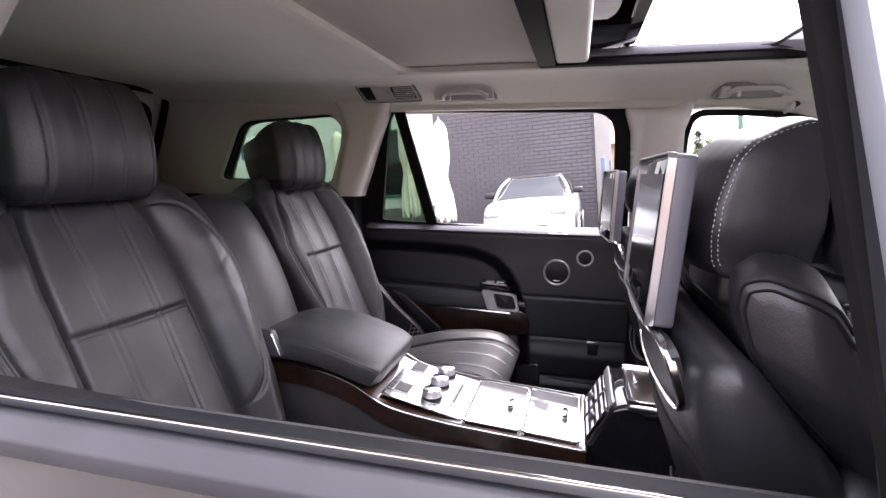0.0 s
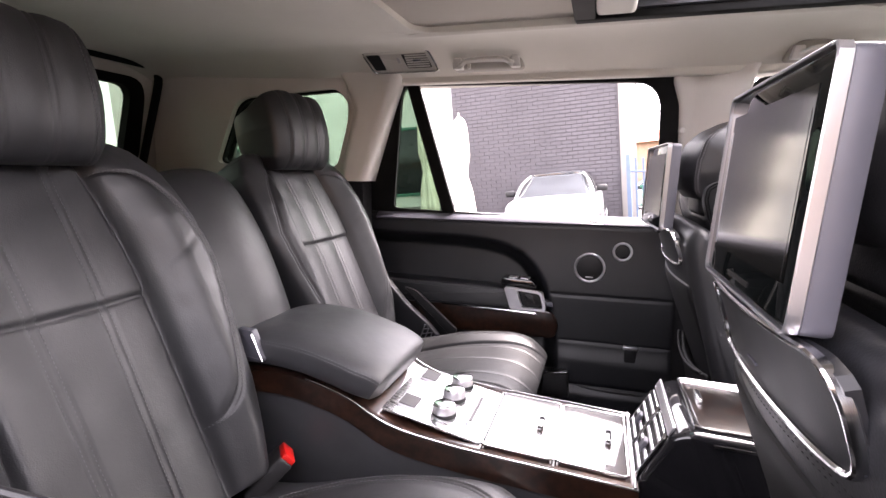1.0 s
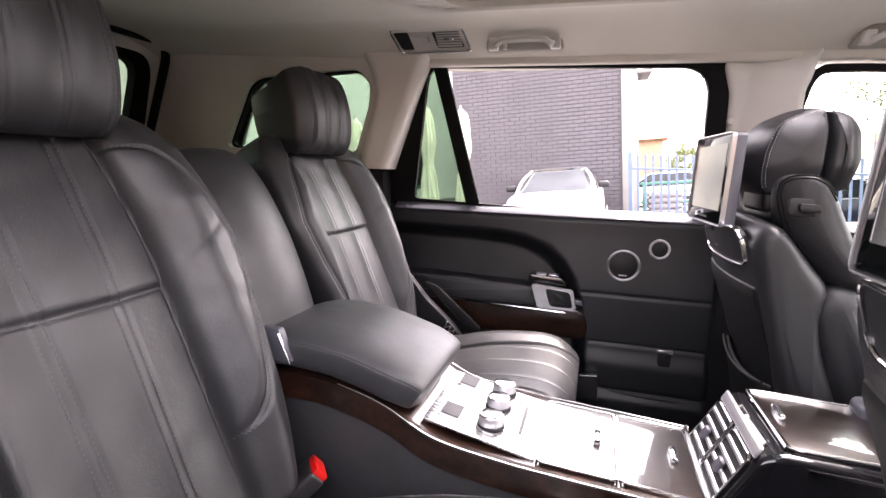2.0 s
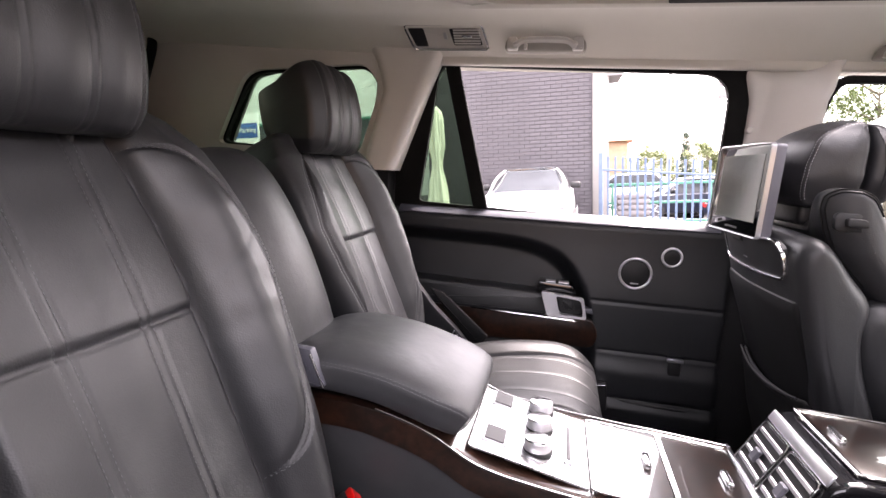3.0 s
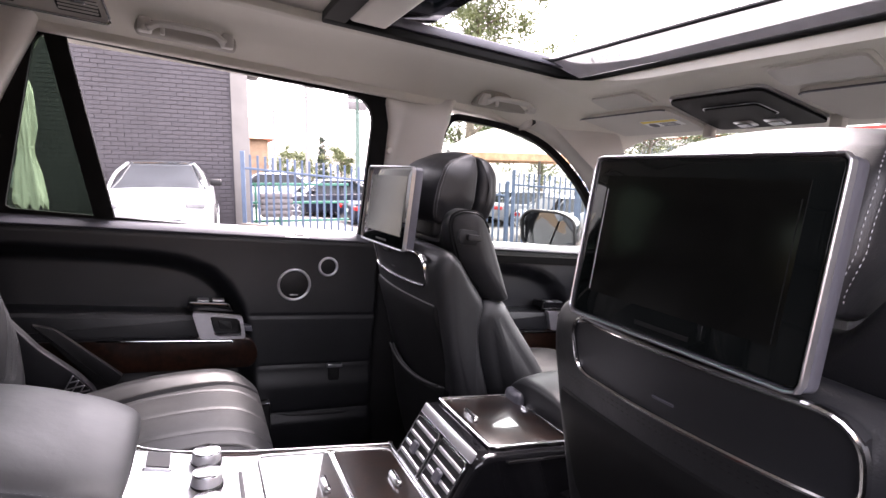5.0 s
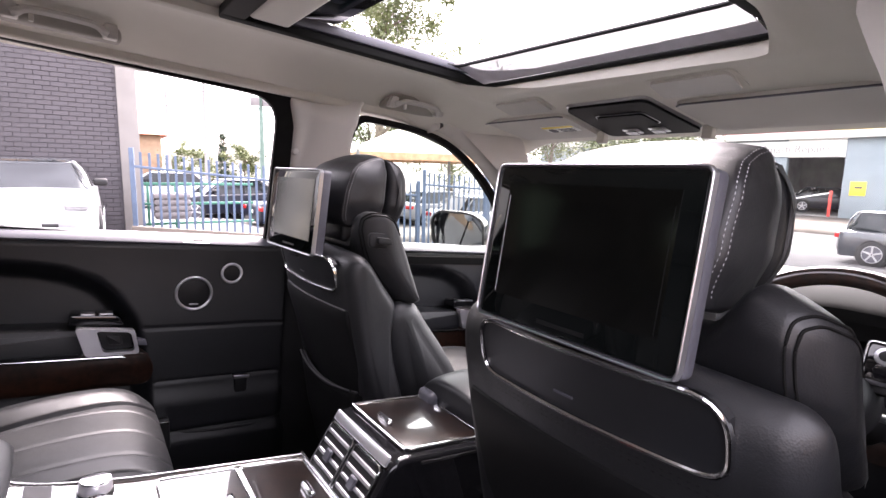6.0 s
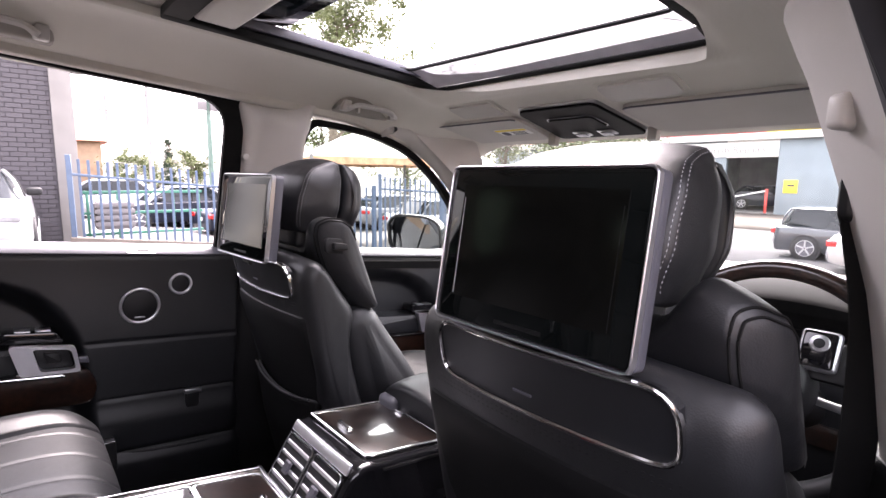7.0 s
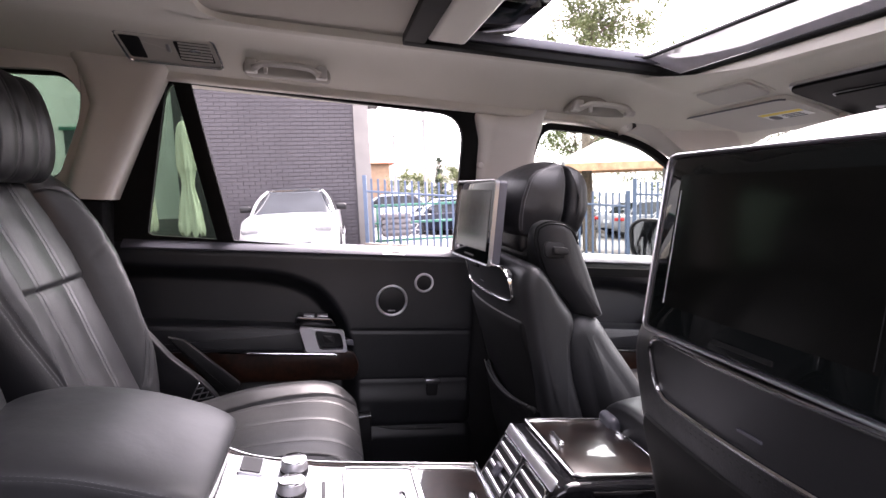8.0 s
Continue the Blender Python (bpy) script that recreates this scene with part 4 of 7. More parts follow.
# padded centre section between the two rear seats
ms = [(-0.57, 0.97), (-0.615, 1.07), (-0.675, 1.20), (-0.735, 1.305), (-0.775, 1.342)]
mp = Pad(ms, lambda t: np.interp(t, [-1, 0, 0.7, 1], [0.115, 0.130, 0.125, 0.10]), lambda s, t: 0.075 * (1 - 0.5 * s * s) * (1 - 0.35 * t * t), lambda s, t: 0.09 + 0 * s, -0.02, 3.5, 4.0)
cb = thing("car_seat", "plain black leather padded centre backrest between the rear seats", "car seat", base=(-0.7, 0.01, 0.9))
part("pad", mp.mesh(60, 60), LEATHER, cb)
part("shell", box(-0.87, -0.70, -0.14, 0.16, 0.56, 1.27, 0.02), BLACK_PLASTIC, cb)

# red-buttoned buckle beside the near seat
bu = thing("belt_buckle", "black seat belt buckle with a red release button", "seat belt", base=(-0.40, -0.20, 0.93))
rm = Matrix.Translation((-0.440, -0.196, 0.886)) @ Matrix.Rotation(radians(38), 4, "Z") @ Matrix.Rotation(radians(48), 4, "Y")
part("body", box(-0.014, 0.014, -0.024, 0.024, -0.05, 0.032, 0.006, 3, rm), BLACK_PLASTIC, bu)
part("button", box(-0.012, 0.012, -0.021, 0.021, 0.026, 0.040, 0.003, 2, rm), RED, bu, "red release button")


# ---- front seats, seen from behind ----
def front_seat(side, dx, label):
    yc = 0.382 if side > 0 else -0.393
    st = thing("car_seat", label, "car seat", "front seats", base=(0.45, yc, 0.56))
    sh = lambda pts: [(x + dx, z) for x, z in pts]
    # lower backrest with its side bolsters
    lo = Puff(sh([(0.326, 1.174), (0.350, 1.180), (0.380, 1.172), (0.412, 1.129), (0.462, 1.07), (0.508, 1.010), (0.525, 0.90), (0.44, 0.83), (0.385, 0.90), (0.352, 0.975), (0.322, 1.062), (0.306, 1.120), (0.309, 1.155)]),
              yc, 0.208, 0.038, 0.010)
    part("backrest", lo.mesh(), LEATHER, st)

    # shoulder section: a wing either side of a hollow for the headrest
    def wid(x, z):
        xb = np.interp(z, [1.17, 1.215, 1.252, 1.285, 1.345], [0.330, 0.290, 0.262, 0.248, 0.240]) + dx
        return 0.86 + 0.14 * step(x - xb, -0.012, 0.050)

    def hollow(x, y, z):
        a = 1 - step(np.abs(y), 0.085, 0.142)
        fall = np.clip((side * y - 0.120) / 0.08, 0, 1) ** 1.6
        return x + 0.018 * a * step(z, 1.22, 1.32), y, z - 0.052 * a * step(z, 1.25, 1.345) - 0.034 * fall * step(z, 1.20, 1.34)
    us = Puff(sh([(0.238, 1.322), (0.240, 1.345), (0.258, 1.358), (0.285, 1.358), (0.306, 1.347), (0.322, 1.320), (0.342, 1.276), (0.370, 1.215), (0.388, 1.176), (0.362, 1.168), (0.332, 1.174), (0.292, 1.215), (0.262, 1.252), (0.247, 1.287)]),
              yc, 0.199, 0.015, 0.003, 130, wid, hollow)
    ush = part("shoulder_section", us.mesh(30), LEATHER, st)
    V, F = [], []
    for sg in (-1, 1):
        for a in (38, 62):
            P = us.edge(a, sg, 0.0007)
            k = [q for q in range(len(P)) if P[q][0] < 0.318 + dx and P[q][2] > 1.190]
            cut = next((q for q in range(1, len(k)) if k[q] != k[q - 1] + 1), 0)
            run = P[k[cut:] + k[:cut]]
            dashes(run, V, F, 0.005, 0.0025, 0.0013)
            part("seam_cord", sweep([tuple(p) for p in run], ring_sec(0.0014, 6)), RUBBER, ush, "dark double seam")
    part("stitching", (V, F), DARK_GREY_PLASTIC, ush)["kind"] = "stuff"
    # release handle on the inner shoulder
    flank = lambda x, z: yc - side * (0.190 + 0.10 * (x - dx - 0.262))
    rh = part("release_handle", sheared(rounded(sh([(0.252, 1.288), (0.250, 1.319), (0.300, 1.318), (0.306, 1.288)]), 0.011), flank, 0.012, 1, 0.002), BLACK_PLASTIC, st, "black seat-tilt handle")
    rh.location = (0, -0.007, 0)
    r2 = part("handle_bar", sheared(rounded(sh([(0.264, 1.297), (0.263, 1.311), (0.290, 1.310), (0.294, 1.297)]), 0.005), flank, 0.012, 1, 0.0015), BLACK_PLASTIC, rh)
    r2.location = (0, -0.006 - side * 0.006, 0)
    # leather back panel that wraps behind and below the shoulders
    def bow(x, y, z):
        return x + 0.020 * (y / 0.2) ** 2 * step(-x, -0.30 - dx, -0.20 - dx), y, z - 0.012 * (y / 0.2) ** 2 * step(z, 1.22, 1.29)
    bp = Puff(sh([(0.192, 1.270), (0.206, 1.290), (0.235, 1.284), (0.262, 1.250), (0.292, 1.213), (0.334, 1.170), (0.320, 1.120), (0.330, 1.060), (0.36, 0.98), (0.42, 0.80), (0.44, 0.62), (0.37, 0.62), (0.345, 0.80), (0.278, 0.97), (0.218, 1.12), (0.190, 1.222)]),
              yc, 0.207, 0.026, 0.003, 130, None, bow, 7)
    panel = part("back_panel", bp.mesh(22), LEATHER, st, "leather back panel")
    # hard lower shell with map pocket
    ls = Puff(sh([(0.1985, 1.160), (0.212, 1.172), (0.260, 1.10), (0.30, 0.98), (0.37, 0.80), (0.40, 0.64), (0.36, 0.63), (0.335, 0.80), (0.268, 0.97), (0.212, 1.122)]), yc, 0.184, 0.012, 0.0, 90, None, lambda x, y, z: (x + 0.019 * (y / 0.2) ** 2, y, z))
    shell = part("back_shell", ls.mesh(), DARK_SHELL, st, "hard black lower seat back shell")
    pk = Puff(sh([(0.264, 0.975), (0.276, 0.985), (0.31, 0.90), (0.36, 0.74), (0.33, 0.72), (0.290, 0.85)]), yc, 0.165, 0.014, 0.0, 80, None, lambda x, y, z: (x - 0.014 * (1 - (y / 0.165) ** 2), y, z - 0.02 * (1 - (y / 0.165) ** 2) * step(z, 0.93, 0.985)))
    pocket = part("map_pocket", pk.mesh(), DARK_SHELL, shell, "black map pocket")
    lip = [(0.262 + dx - 0.014 * (1 - (y / 0.165) ** 2), yc + y, 0.981 - 0.02 * (1 - (y / 0.165) ** 2)) for y in np.linspace(-0.150, 0.150, 60)]
    part("pocket_piping", sweep(lip, ring_sec(0.0028, 8)), BLACK_PLASTIC, shell)
    V, F = [], []
    for zz in (1.180, 1.186):
        P = np.array([(np.interp(zz, [1.12, 1.222], [0.218, 0.190]) + dx + 0.020 * (y / 0.2) ** 2 - 0.0012, yc + y, zz) for y in np.linspace(-0.165, 0.165, 120)])
        dashes(P, V, F, 0.005, 0.0026, 0.0012)
    part("stitching", (V, F), BLACK_PLASTIC, panel)["kind"] = "stuff"
    # chrome-rimmed dock panel under the screen
    ya, yb, zd = (-0.160, 0.160, 1.224) if side > 0 else (-0.156, 0.130, 1.231)
    dock = rounded([(ya, -0.036), (ya, 0.036), (yb, 0.036), (yb, -0.036)], [0.022, 0.045, 0.045, 0.022], 8)
    dm = Matrix.Translation((0.183 + 0.29 * (1.240 - zd) + dx, yc, zd)) @ Matrix.Rotation(radians(-17), 4, "Y")
    curl = lambda y: 0.016 * (y / 0.2) ** 2 + 0.003 * max(0.0, (abs(y) - 0.10) / 0.06) ** 2
    loop3 = [dm @ Vector((curl(y), y, z)) for y, z in resample(dock, 96)]
    part("dock_rim", sweep(loop3, rect_sec(0.0048, 0.009, 0.0015), closed=True, up=(-1, 0, 0)), CHROME, st, "bright chrome dock rim")
    ring = np.array(resample(dock, 400))
    V, F = [], []
    for y in np.linspace(ya + 0.0005, yb - 0.0005, 60):
        col = ring[np.abs(ring[:, 0] - y) < 0.004][:, 1]
        for xx, z in ((curl(y) + 0.008, col.min()), (curl(y), col.min()), (curl(y), col.max()), (curl(y) + 0.008, col.max())):
            V.append(tuple(dm @ Vector((xx, y, z))))
    for i in range(59):
        for j in range(3):
            F.append((i * 4 + j, i * 4 + 4 + j, i * 4 + 5 + j, i * 4 + 1 + j))
    F += [(0, 1, 2, 3), (239, 238, 237, 236)]
    dp = part("dock_panel", (V, F), DOOR_LEATHER, st, "flat black dock panel", smooth=False)
    part("dock_mark", box(-0.0015, 0.001, -0.012, 0.012, -0.016, -0.0135, m=dm), DARK_GREY_PLASTIC, dp)
    # headrest in two shells
    def crown(x, y, z):
        return x - 0.022 * (1 - (y / 0.118) ** 2) * step(-x, -0.30 - dx, -0.22 - dx), y * (1 - 0.10 * step(z, 1.42, 1.482) - 0.10 * step(-z, -1.38, -1.33)), z - 0.010 * (y / 0.118) ** 2 * step(z, 1.44, 1.48)
    hp = Puff(sh([(0.233, 1.338), (0.229, 1.365), (0.231, 1.395), (0.242, 1.436), (0.260, 1.461), (0.284, 1.477), (0.305, 1.484), (0.319, 1.480), (0.323, 1.445), (0.322, 1.38), (0.316, 1.328), (0.27, 1.318), (0.243, 1.322)]),
              yc, 0.118, 0.010, 0.004, 130, None, crown, 2)
    h1 = part("headrest_back", hp.mesh(24), LEATHER, st, "leather headrest rear shell")
    V, F = [], []
    for sg in (-1, 1):
        for a in (36, 64):
            P = hp.edge(a, sg, 0.0010)
            k = [q for q in range(len(P)) if P[q][0] < 0.318 + dx and P[q][2] > 1.332 and not (P[q][2] < 1.40 and P[q][0] > 0.26 + dx)]
            cut = next((q for q in range(1, len(k)) if k[q] != k[q - 1] + 1), 0)
            dashes(P[k[cut:] + k[:cut]], V, F, 0.0038, 0.0015, 0.0011)
    part("stitching", (V, F), THREAD, h1, "pale grey double stitching")["kind"] = "stuff"
    hq = Puff(sh([(0.330, 1.478), (0.345, 1.478), (0.363, 1.468), (0.377, 1.436), (0.382, 1.386), (0.372, 1.335), (0.345, 1.326), (0.331, 1.345), (0.333, 1.41)]),
              yc, 0.112, 0.018, 0.004, 100, None, lambda x, y, z: (x, y * (1 - 0.12 * step(z, 1.42, 1.482) - 0.12 * step(-z, -1.38, -1.33)), z - 0.010 * (y / 0.118) ** 2 * step(z, 1.44, 1.48)))
    part("headrest_front", hq.mesh(20), LEATHER, st, "leather headrest front pad")
    part("headrest_core", box(0.285 + dx, 0.345 + dx, yc - 0.085, yc + 0.085, 1.335, 1.45, 0.01), BLACK_PLASTIC, st)
    part("headrest_collar", box(0.245 + dx, 0.325 + dx, yc - 0.075, yc + 0.075, 1.285, 1.335, 0.012, 3), LEATHER, st)
    # cushion
    cs = [(0.40 + dx, 0.87), (0.60 + dx, 0.86), (0.78 + dx, 0.88), (0.92 + dx, 0.86)]
    cu = Pad(cs, lambda t: 0.24 + 0 * t, lambda s, t: -0.03 - 0.02 * step(np.abs(s), 0.55, 0.85), lambda s, t: -0.11 + 0 * s, yc, 6, 6, side)
    cv, cf = cu.mesh(48, 48)
    part("cushion", (cv, [f[::-1] for f in cf]), LEATHER, st)
    part("base", box(0.40 + dx, 0.85 + dx, yc - 0.2, yc + 0.2, 0.56, 0.78, 0.02), BLACK_PLASTIC, st)
    return st


front_seat(1, 0.0, "black leather passenger seat with pale double stitching, seen from behind")
front_seat(-1, -0.012, "black leather driver seat with pale double stitching, seen from behind")


# ---- headrest screens ----
def screen(side, y0, y1, z0, z1, x, tilt, yaw, label):
    yc, zc = (y0 + y1) / 2, (z0 + z1) / 2
    w, h = abs(y1 - y0) / 2, (z1 - z0) / 2
    sc = thing("headrest_screen", label, "screen", "rear screens", base=(x, yc, z0))
    m = Matrix.Translation((x, yc, zc)) @ Matrix.Rotation(radians(yaw), 4, "Z") @ Matrix.Rotation(radians(tilt), 4, "Y")
    b = prism(rounded([(-w, -h), (-w, h), (w, h), (w, -h)], 0.008, 5), 0.004, 0.024, "x", 0.003)
    b.transform(m)
    part("housing", b, DARK_GREY_PLASTIC, sc, "dark grey plastic housing")
    lp = [m @ Vector((0.001, y, z)) for y, z in resample(rounded([(-w, -h), (-w, h), (w, h), (w, -h)], 0.009, 6), 120)]
    part("silver_rim", sweep(lp, rect_sec(0.0024, 0.009, 0.0008), closed=True, up=tuple(m.to_3x3() @ Vector((-1, 0, 0)))), SILVER, sc, "silver edge trim")
    b = prism(rounded([(-w + .003, -h + .003), (-w + .003, h - .003), (w - .003, h - .003), (w - .003, -h + .003)], 0.007, 5), -0.001, 0.006, "x", 0.001)
    b.transform(m)
    fr = part("screen_front", b, SCREEN, sc, "gloss black screen front")
    b = prism([(-w + .022, -h + .028), (-w + .022, h - .020), (w - .022, h - .020), (w - .022, -h + .028)], -0.0018, 0.001, "x")
    b.transform(m)
    part("display", b, DISPLAY, fr, "switched-off display")
    part("film_edge", box(-0.0022, -0.0016, w - 0.0258, w - 0.0248, -h + 0.030, h - 0.034, m=m), THREAD, fr, "thin grey film edge")
    part("film_edge", box(-0.0019, -0.0016, -w + 0.0252, -w + 0.026, -h + 0.030, h - 0.034, m=m), DARK_SHELL, fr)
    part("control_strip", box(-0.0022, 0, -0.03, 0.03, -h + 0.010, -h + 0.014, m=m), DARK_SHELL, fr)
    part("arm", box(0.012, 0.030, -0.022, 0.022, -h - 0.016, -h + 0.02, 0.004, 2, m), BLACK_PLASTIC, sc)
    return sc


screen(1, 0.280, 0.523, 1.256, 1.433, 0.166, 2, 4.3, "small silver-rimmed switched-off screen on the passenger seat back")
screen(-1, -0.514, -0.268, 1.272, 1.443, 0.168, 4, 0, "small silver-rimmed switched-off screen on the driver seat back")

# ---- doors ----
CURVE_X = [-0.75, -0.60, -0.39, -0.300, -0.236, -0.171, -0.127, -0.090, -0.067, -0.055, -0.050, -0.034]
CURVE_Z = [1.184, 1.183, 1.180, 1.175, 1.165, 1.140, 1.100, 1.043, 0.972, 0.90, 0.846, 0.60]


def door_depth(x, z):
    """How far the trim lies inside the door's glass line."""
    x, z = np.asarray(x, float), np.asarray(z, float)
    d = 0.036 + 0 * x
    # rolled top edge
    d = d - 0.024 * np.clip((z - 1.208) / 0.035, 0, 1) ** 1.5
    d = d - 0.010 * step(z, 0.98, 1.20) + 0.012 * (1 - step(z, 0.80, 0.86)) + 0.010 * (1 - step(z, 0.70, 0.735))
    # scooped recess behind the armrest
    dv = np.interp(x, CURVE_X, CURVE_Z) - z
    dh = np.interp(-z, [-c for c in CURVE_Z], CURVE_X) - x
    dist = np.where((dv > 0) & (dh > 0), dv * dh / np.sqrt(dv * dv + dh * dh + 1e-12), -0.01)
    d = d - 0.056 * step(dist, 0.0, 0.05)
    # seams of the speaker panel
    out = 1 - step(dist, -0.005, 0.0)
    for zs in (1.008, 0.866, 0.735):
        d = d - 0.005 * groove(z - zs, 0.0028) * out
    d = d - 0.010 * step(x, 0.262, 0.285)
    return d


def door(side, dx, name, label, window=True, skin=False):
    dr = thing(name, label, "car door", "car doors", base=(-0.2 + dx, side * 0.72, 0.56))
    nx, nz = 190, 150
    X, Z = np.meshgrid(np.linspace(-0.72, 0.29, nx), np.linspace(0.60, 1.243, nz))
    Y = 0.739 - door_depth(X, Z)
    V = np.stack([X + dx, side * Y, Z], -1).reshape(-1, 3)
    k = len(V)
    V2 = V.copy()
    V2[:, 1] = side * 0.767
    i = (np.arange(nz - 1)[:, None] * nx + np.arange(nx - 1)[None, :]).reshape(-1)
    F = np.stack([i, i + 1, i + nx + 1, i + nx], -1)
    F = F if side > 0 else F[:, ::-1]
    edge = list(range(nx)) + [nx * r + nx - 1 for r in range(1, nz)] + [nx * (nz - 1) + c for c in range(nx - 2, -1, -1)] + [nx * r for r in range(nz - 2, 0, -1)]
    faces = F.tolist() + [(edge[a], edge[(a + 1) % len(edge)], edge[(a + 1) % len(edge)] + k, edge[a] + k) for a in range(len(edge))]
    part("trim_panel", (np.vstack([V, V2]).tolist(), faces), DOOR_LEATHER, dr, sharp=60)
    yy = lambda o: (lambda x, z: o)
    # waist seal and ledge
    part("waist_seal", box(-0.70 + dx, 0.235 + dx, side * 0.728, side * 0.7525, 1.222, 1.2415, 0.004, 3), RUBBER, dr)
    wm = Matrix.Translation((dx, side * 0.7235, 1.2310)) @ Matrix.Rotation(side * radians(42), 4, "X")
    # left strip is paler than the right: daylight on the ledge put into colour
    part("waist_trim", box(-0.66, 0.235, -0.015, 0.015, -0.004, 0.003, 0.002, 2, wm), DARK_GREY_PLASTIC if side > 0 else BLACK_PLASTIC, dr, "sloping strip along the window ledge")
    pm = Matrix.Translation((dx, side * 0.7190, 1.2300)) @ Matrix.Rotation(side * radians(42), 4, "X")
    if side > 0:
        b = part("lock_pin_plate", box(0.0, 0.062, -0.009, 0.009, -0.002, 0.0016, 0.001, 1, pm), SATIN, dr, "small bright ledge plate")
        part("lock_pin", box(0.022, 0.048, -0.005, 0.005, 0.001, 0.0032, 0.001, 1, pm), BLACK_PLASTIC, b)
    # armrest pad and switch panel
    arm = rounded([(-0.70, 0.955), (-0.70, 1.030), (-0.20, 1.018), (-0.20, 0.952)], 0.012, 4)
    part("armrest", sheared([(x + dx, z) for x, z in arm], lambda x, z: 0.676 + (z - 0.95) * 0.12, 0.11, side, 0.012), DOOR_LEATHER, dr, "black leather door armrest")
    part("switch_panel", sheared([(x + dx, z) for x, z in rounded([(-0.232, 1.026), (-0.228, 1.052), (-0.135, 1.048), (-0.118, 1.024)], 0.008)], yy(0.690), 0.06, side, 0.004), PIANO, dr, "gloss black switch panel")
    for c in range(2):
        part("switch", sheared([(x + dx + c * 0.036, z) for x, z in rounded([(-0.208, 1.0495), (-0.207, 1.0535), (-0.180, 1.0530), (-0.180, 1.0490)], 0.001)], yy(0.691), 0.03, side, 0.001), SILVER, dr)
    part("wood_inlay", sheared([(x + dx, z) for x, z in rounded([(-0.56, 0.866), (-0.545, 0.968), (-0.072, 0.956), (-0.050, 0.910), (-0.062, 0.868)], [0.01, 0.01, 0.02, 0.03, 0.02])], lambda x, z: 0.690 + (0.95 - z) * 0.10, 0.07, side, 0.006), WOOD, dr, "dark glossy wood veneer inlay")
    part("chrome_line", sheared([(x + dx, z) for x, z in rounded([(-0.420, 0.9545), (-0.418, 0.9562), (-0.300, 0.9535), (-0.122, 0.9505), (-0.114, 0.9440), (-0.122, 0.9425), (-0.300, 0.9475)], 0.001)], yy(0.682), 0.03, side, 0.002), CHROME, dr, "thin bright trim line")
    # door pull
    po = rounded([(-0.218, 1.026), (-0.100, 1.016), (-0.088, 0.958), (-0.196, 0.958)], 0.008, 4)
    pi = rounded([(-0.178, 1.018), (-0.108, 1.011), (-0.097, 0.965), (-0.162, 0.965)], 0.010, 4)
    pl = part("door_pull", loops([(x + dx, z) for x, z in po], [(x + dx, z) for x, z in pi], 80, yy(0.668), 0.022, side), SATIN, dr, "satin metal door pull")
    part("latch_lever", sheared([(x + dx, z) for x, z in rounded([(-0.176, 1.016), (-0.110, 1.010), (-0.100, 0.966), (-0.164, 0.966)], 0.01)], yy(0.688), 0.03, side, 0.003), BLACK_PLASTIC, pl, "black latch lever")
    part("pull_grip", sheared([(x + dx, z) for x, z in rounded([(-0.158, 1.004), (-0.128, 1.001), (-0.122, 0.978), (-0.150, 0.978)], 0.006)], yy(0.684), 0.012, side, 0.003), BLACK_PLASTIC, pl)
    part("lock_button", sheared([(x + dx, z) for x, z in rounded([(-0.098, 0.985), (-0.098, 0.972), (-0.070, 0.968), (-0.074, 0.984)], 0.003)], yy(0.694), 0.03, side, 0.002), DARK_GREY_PLASTIC, dr)
    # speakers
    for cx, cz, r in ((0.031, 1.095, 0.0415), (0.121, 1.147, 0.0245)):
        y0 = 0.739 - float(door_depth(cx, cz))
        m = Matrix.Translation((cx + dx, side * (y0 + 0.004), cz)) @ Matrix.Rotation(radians(90) * side, 4, "X")
        sp = part("speaker_grille", cyl(r * 0.93, r * 0.90, 0.007, 40, m, 0.002), BLACK_PLASTIC, dr, "round black speaker grille")
        ring = [m @ Vector((math.cos(a) * r, math.sin(a) * r, 0.006)) for a in np.linspace(0, 2 * math.pi, 48, endpoint=False)]
        part("speaker_ring", sweep(ring, ring_sec(0.0036, 8), closed=True, up=(0, -side, 0)), SATIN, sp, "thin chrome speaker ring")
        if r > 0.03:
            part("speaker_badge", box(cx + dx - 0.011, cx + dx + 0.011, side * (y0 - 0.006), side * (y0 + 0.001), cz - 0.030, cz - 0.0265, 0.001), SILVER, sp)
    if side > 0 and window:
        part("pocket_end", sheared(rounded([(-0.090, 0.700), (-0.094, 0.772), (-0.016, 0.780), (-0.010, 0.700)], 0.008), yy(0.664), 0.05, side, 0.005), BLACK_PLASTIC, dr, "dark end block of the door pocket")
        part("pocket_strip", sheared(rounded([(-0.092, 0.768), (-0.093, 0.7725), (-0.018, 0.7800), (-0.018, 0.7760)], 0.0015), yy(0.660), 0.02, side, 0.001), CHROME, dr, "thin bright pocket strip")
    # strap of the folded seat-back net
    part("pocket_clip", box(0.142 + dx, 0.176 + dx, side * 0.694, side * 0.708, 0.805, 0.866, 0.004), BLACK_PLASTIC, dr, "grey plastic door clip")
    part("clip_top", box(0.138 + dx, 0.180 + dx, side * 0.690, side * 0.707, 0.858, 0.868, 0.002), SILVER, dr)
    lip = smooth_path([(-0.02 + dx, side * 0.702, 0.735), (0.06 + dx, side * 0.688, 0.728), (0.17 + dx, side * 0.688, 0.724), (0.262 + dx, side * 0.702, 0.72)], 24)
    part("pocket_lip", sweep(lip, ring_sec(0.004, 8)), BLACK_PLASTIC, dr)
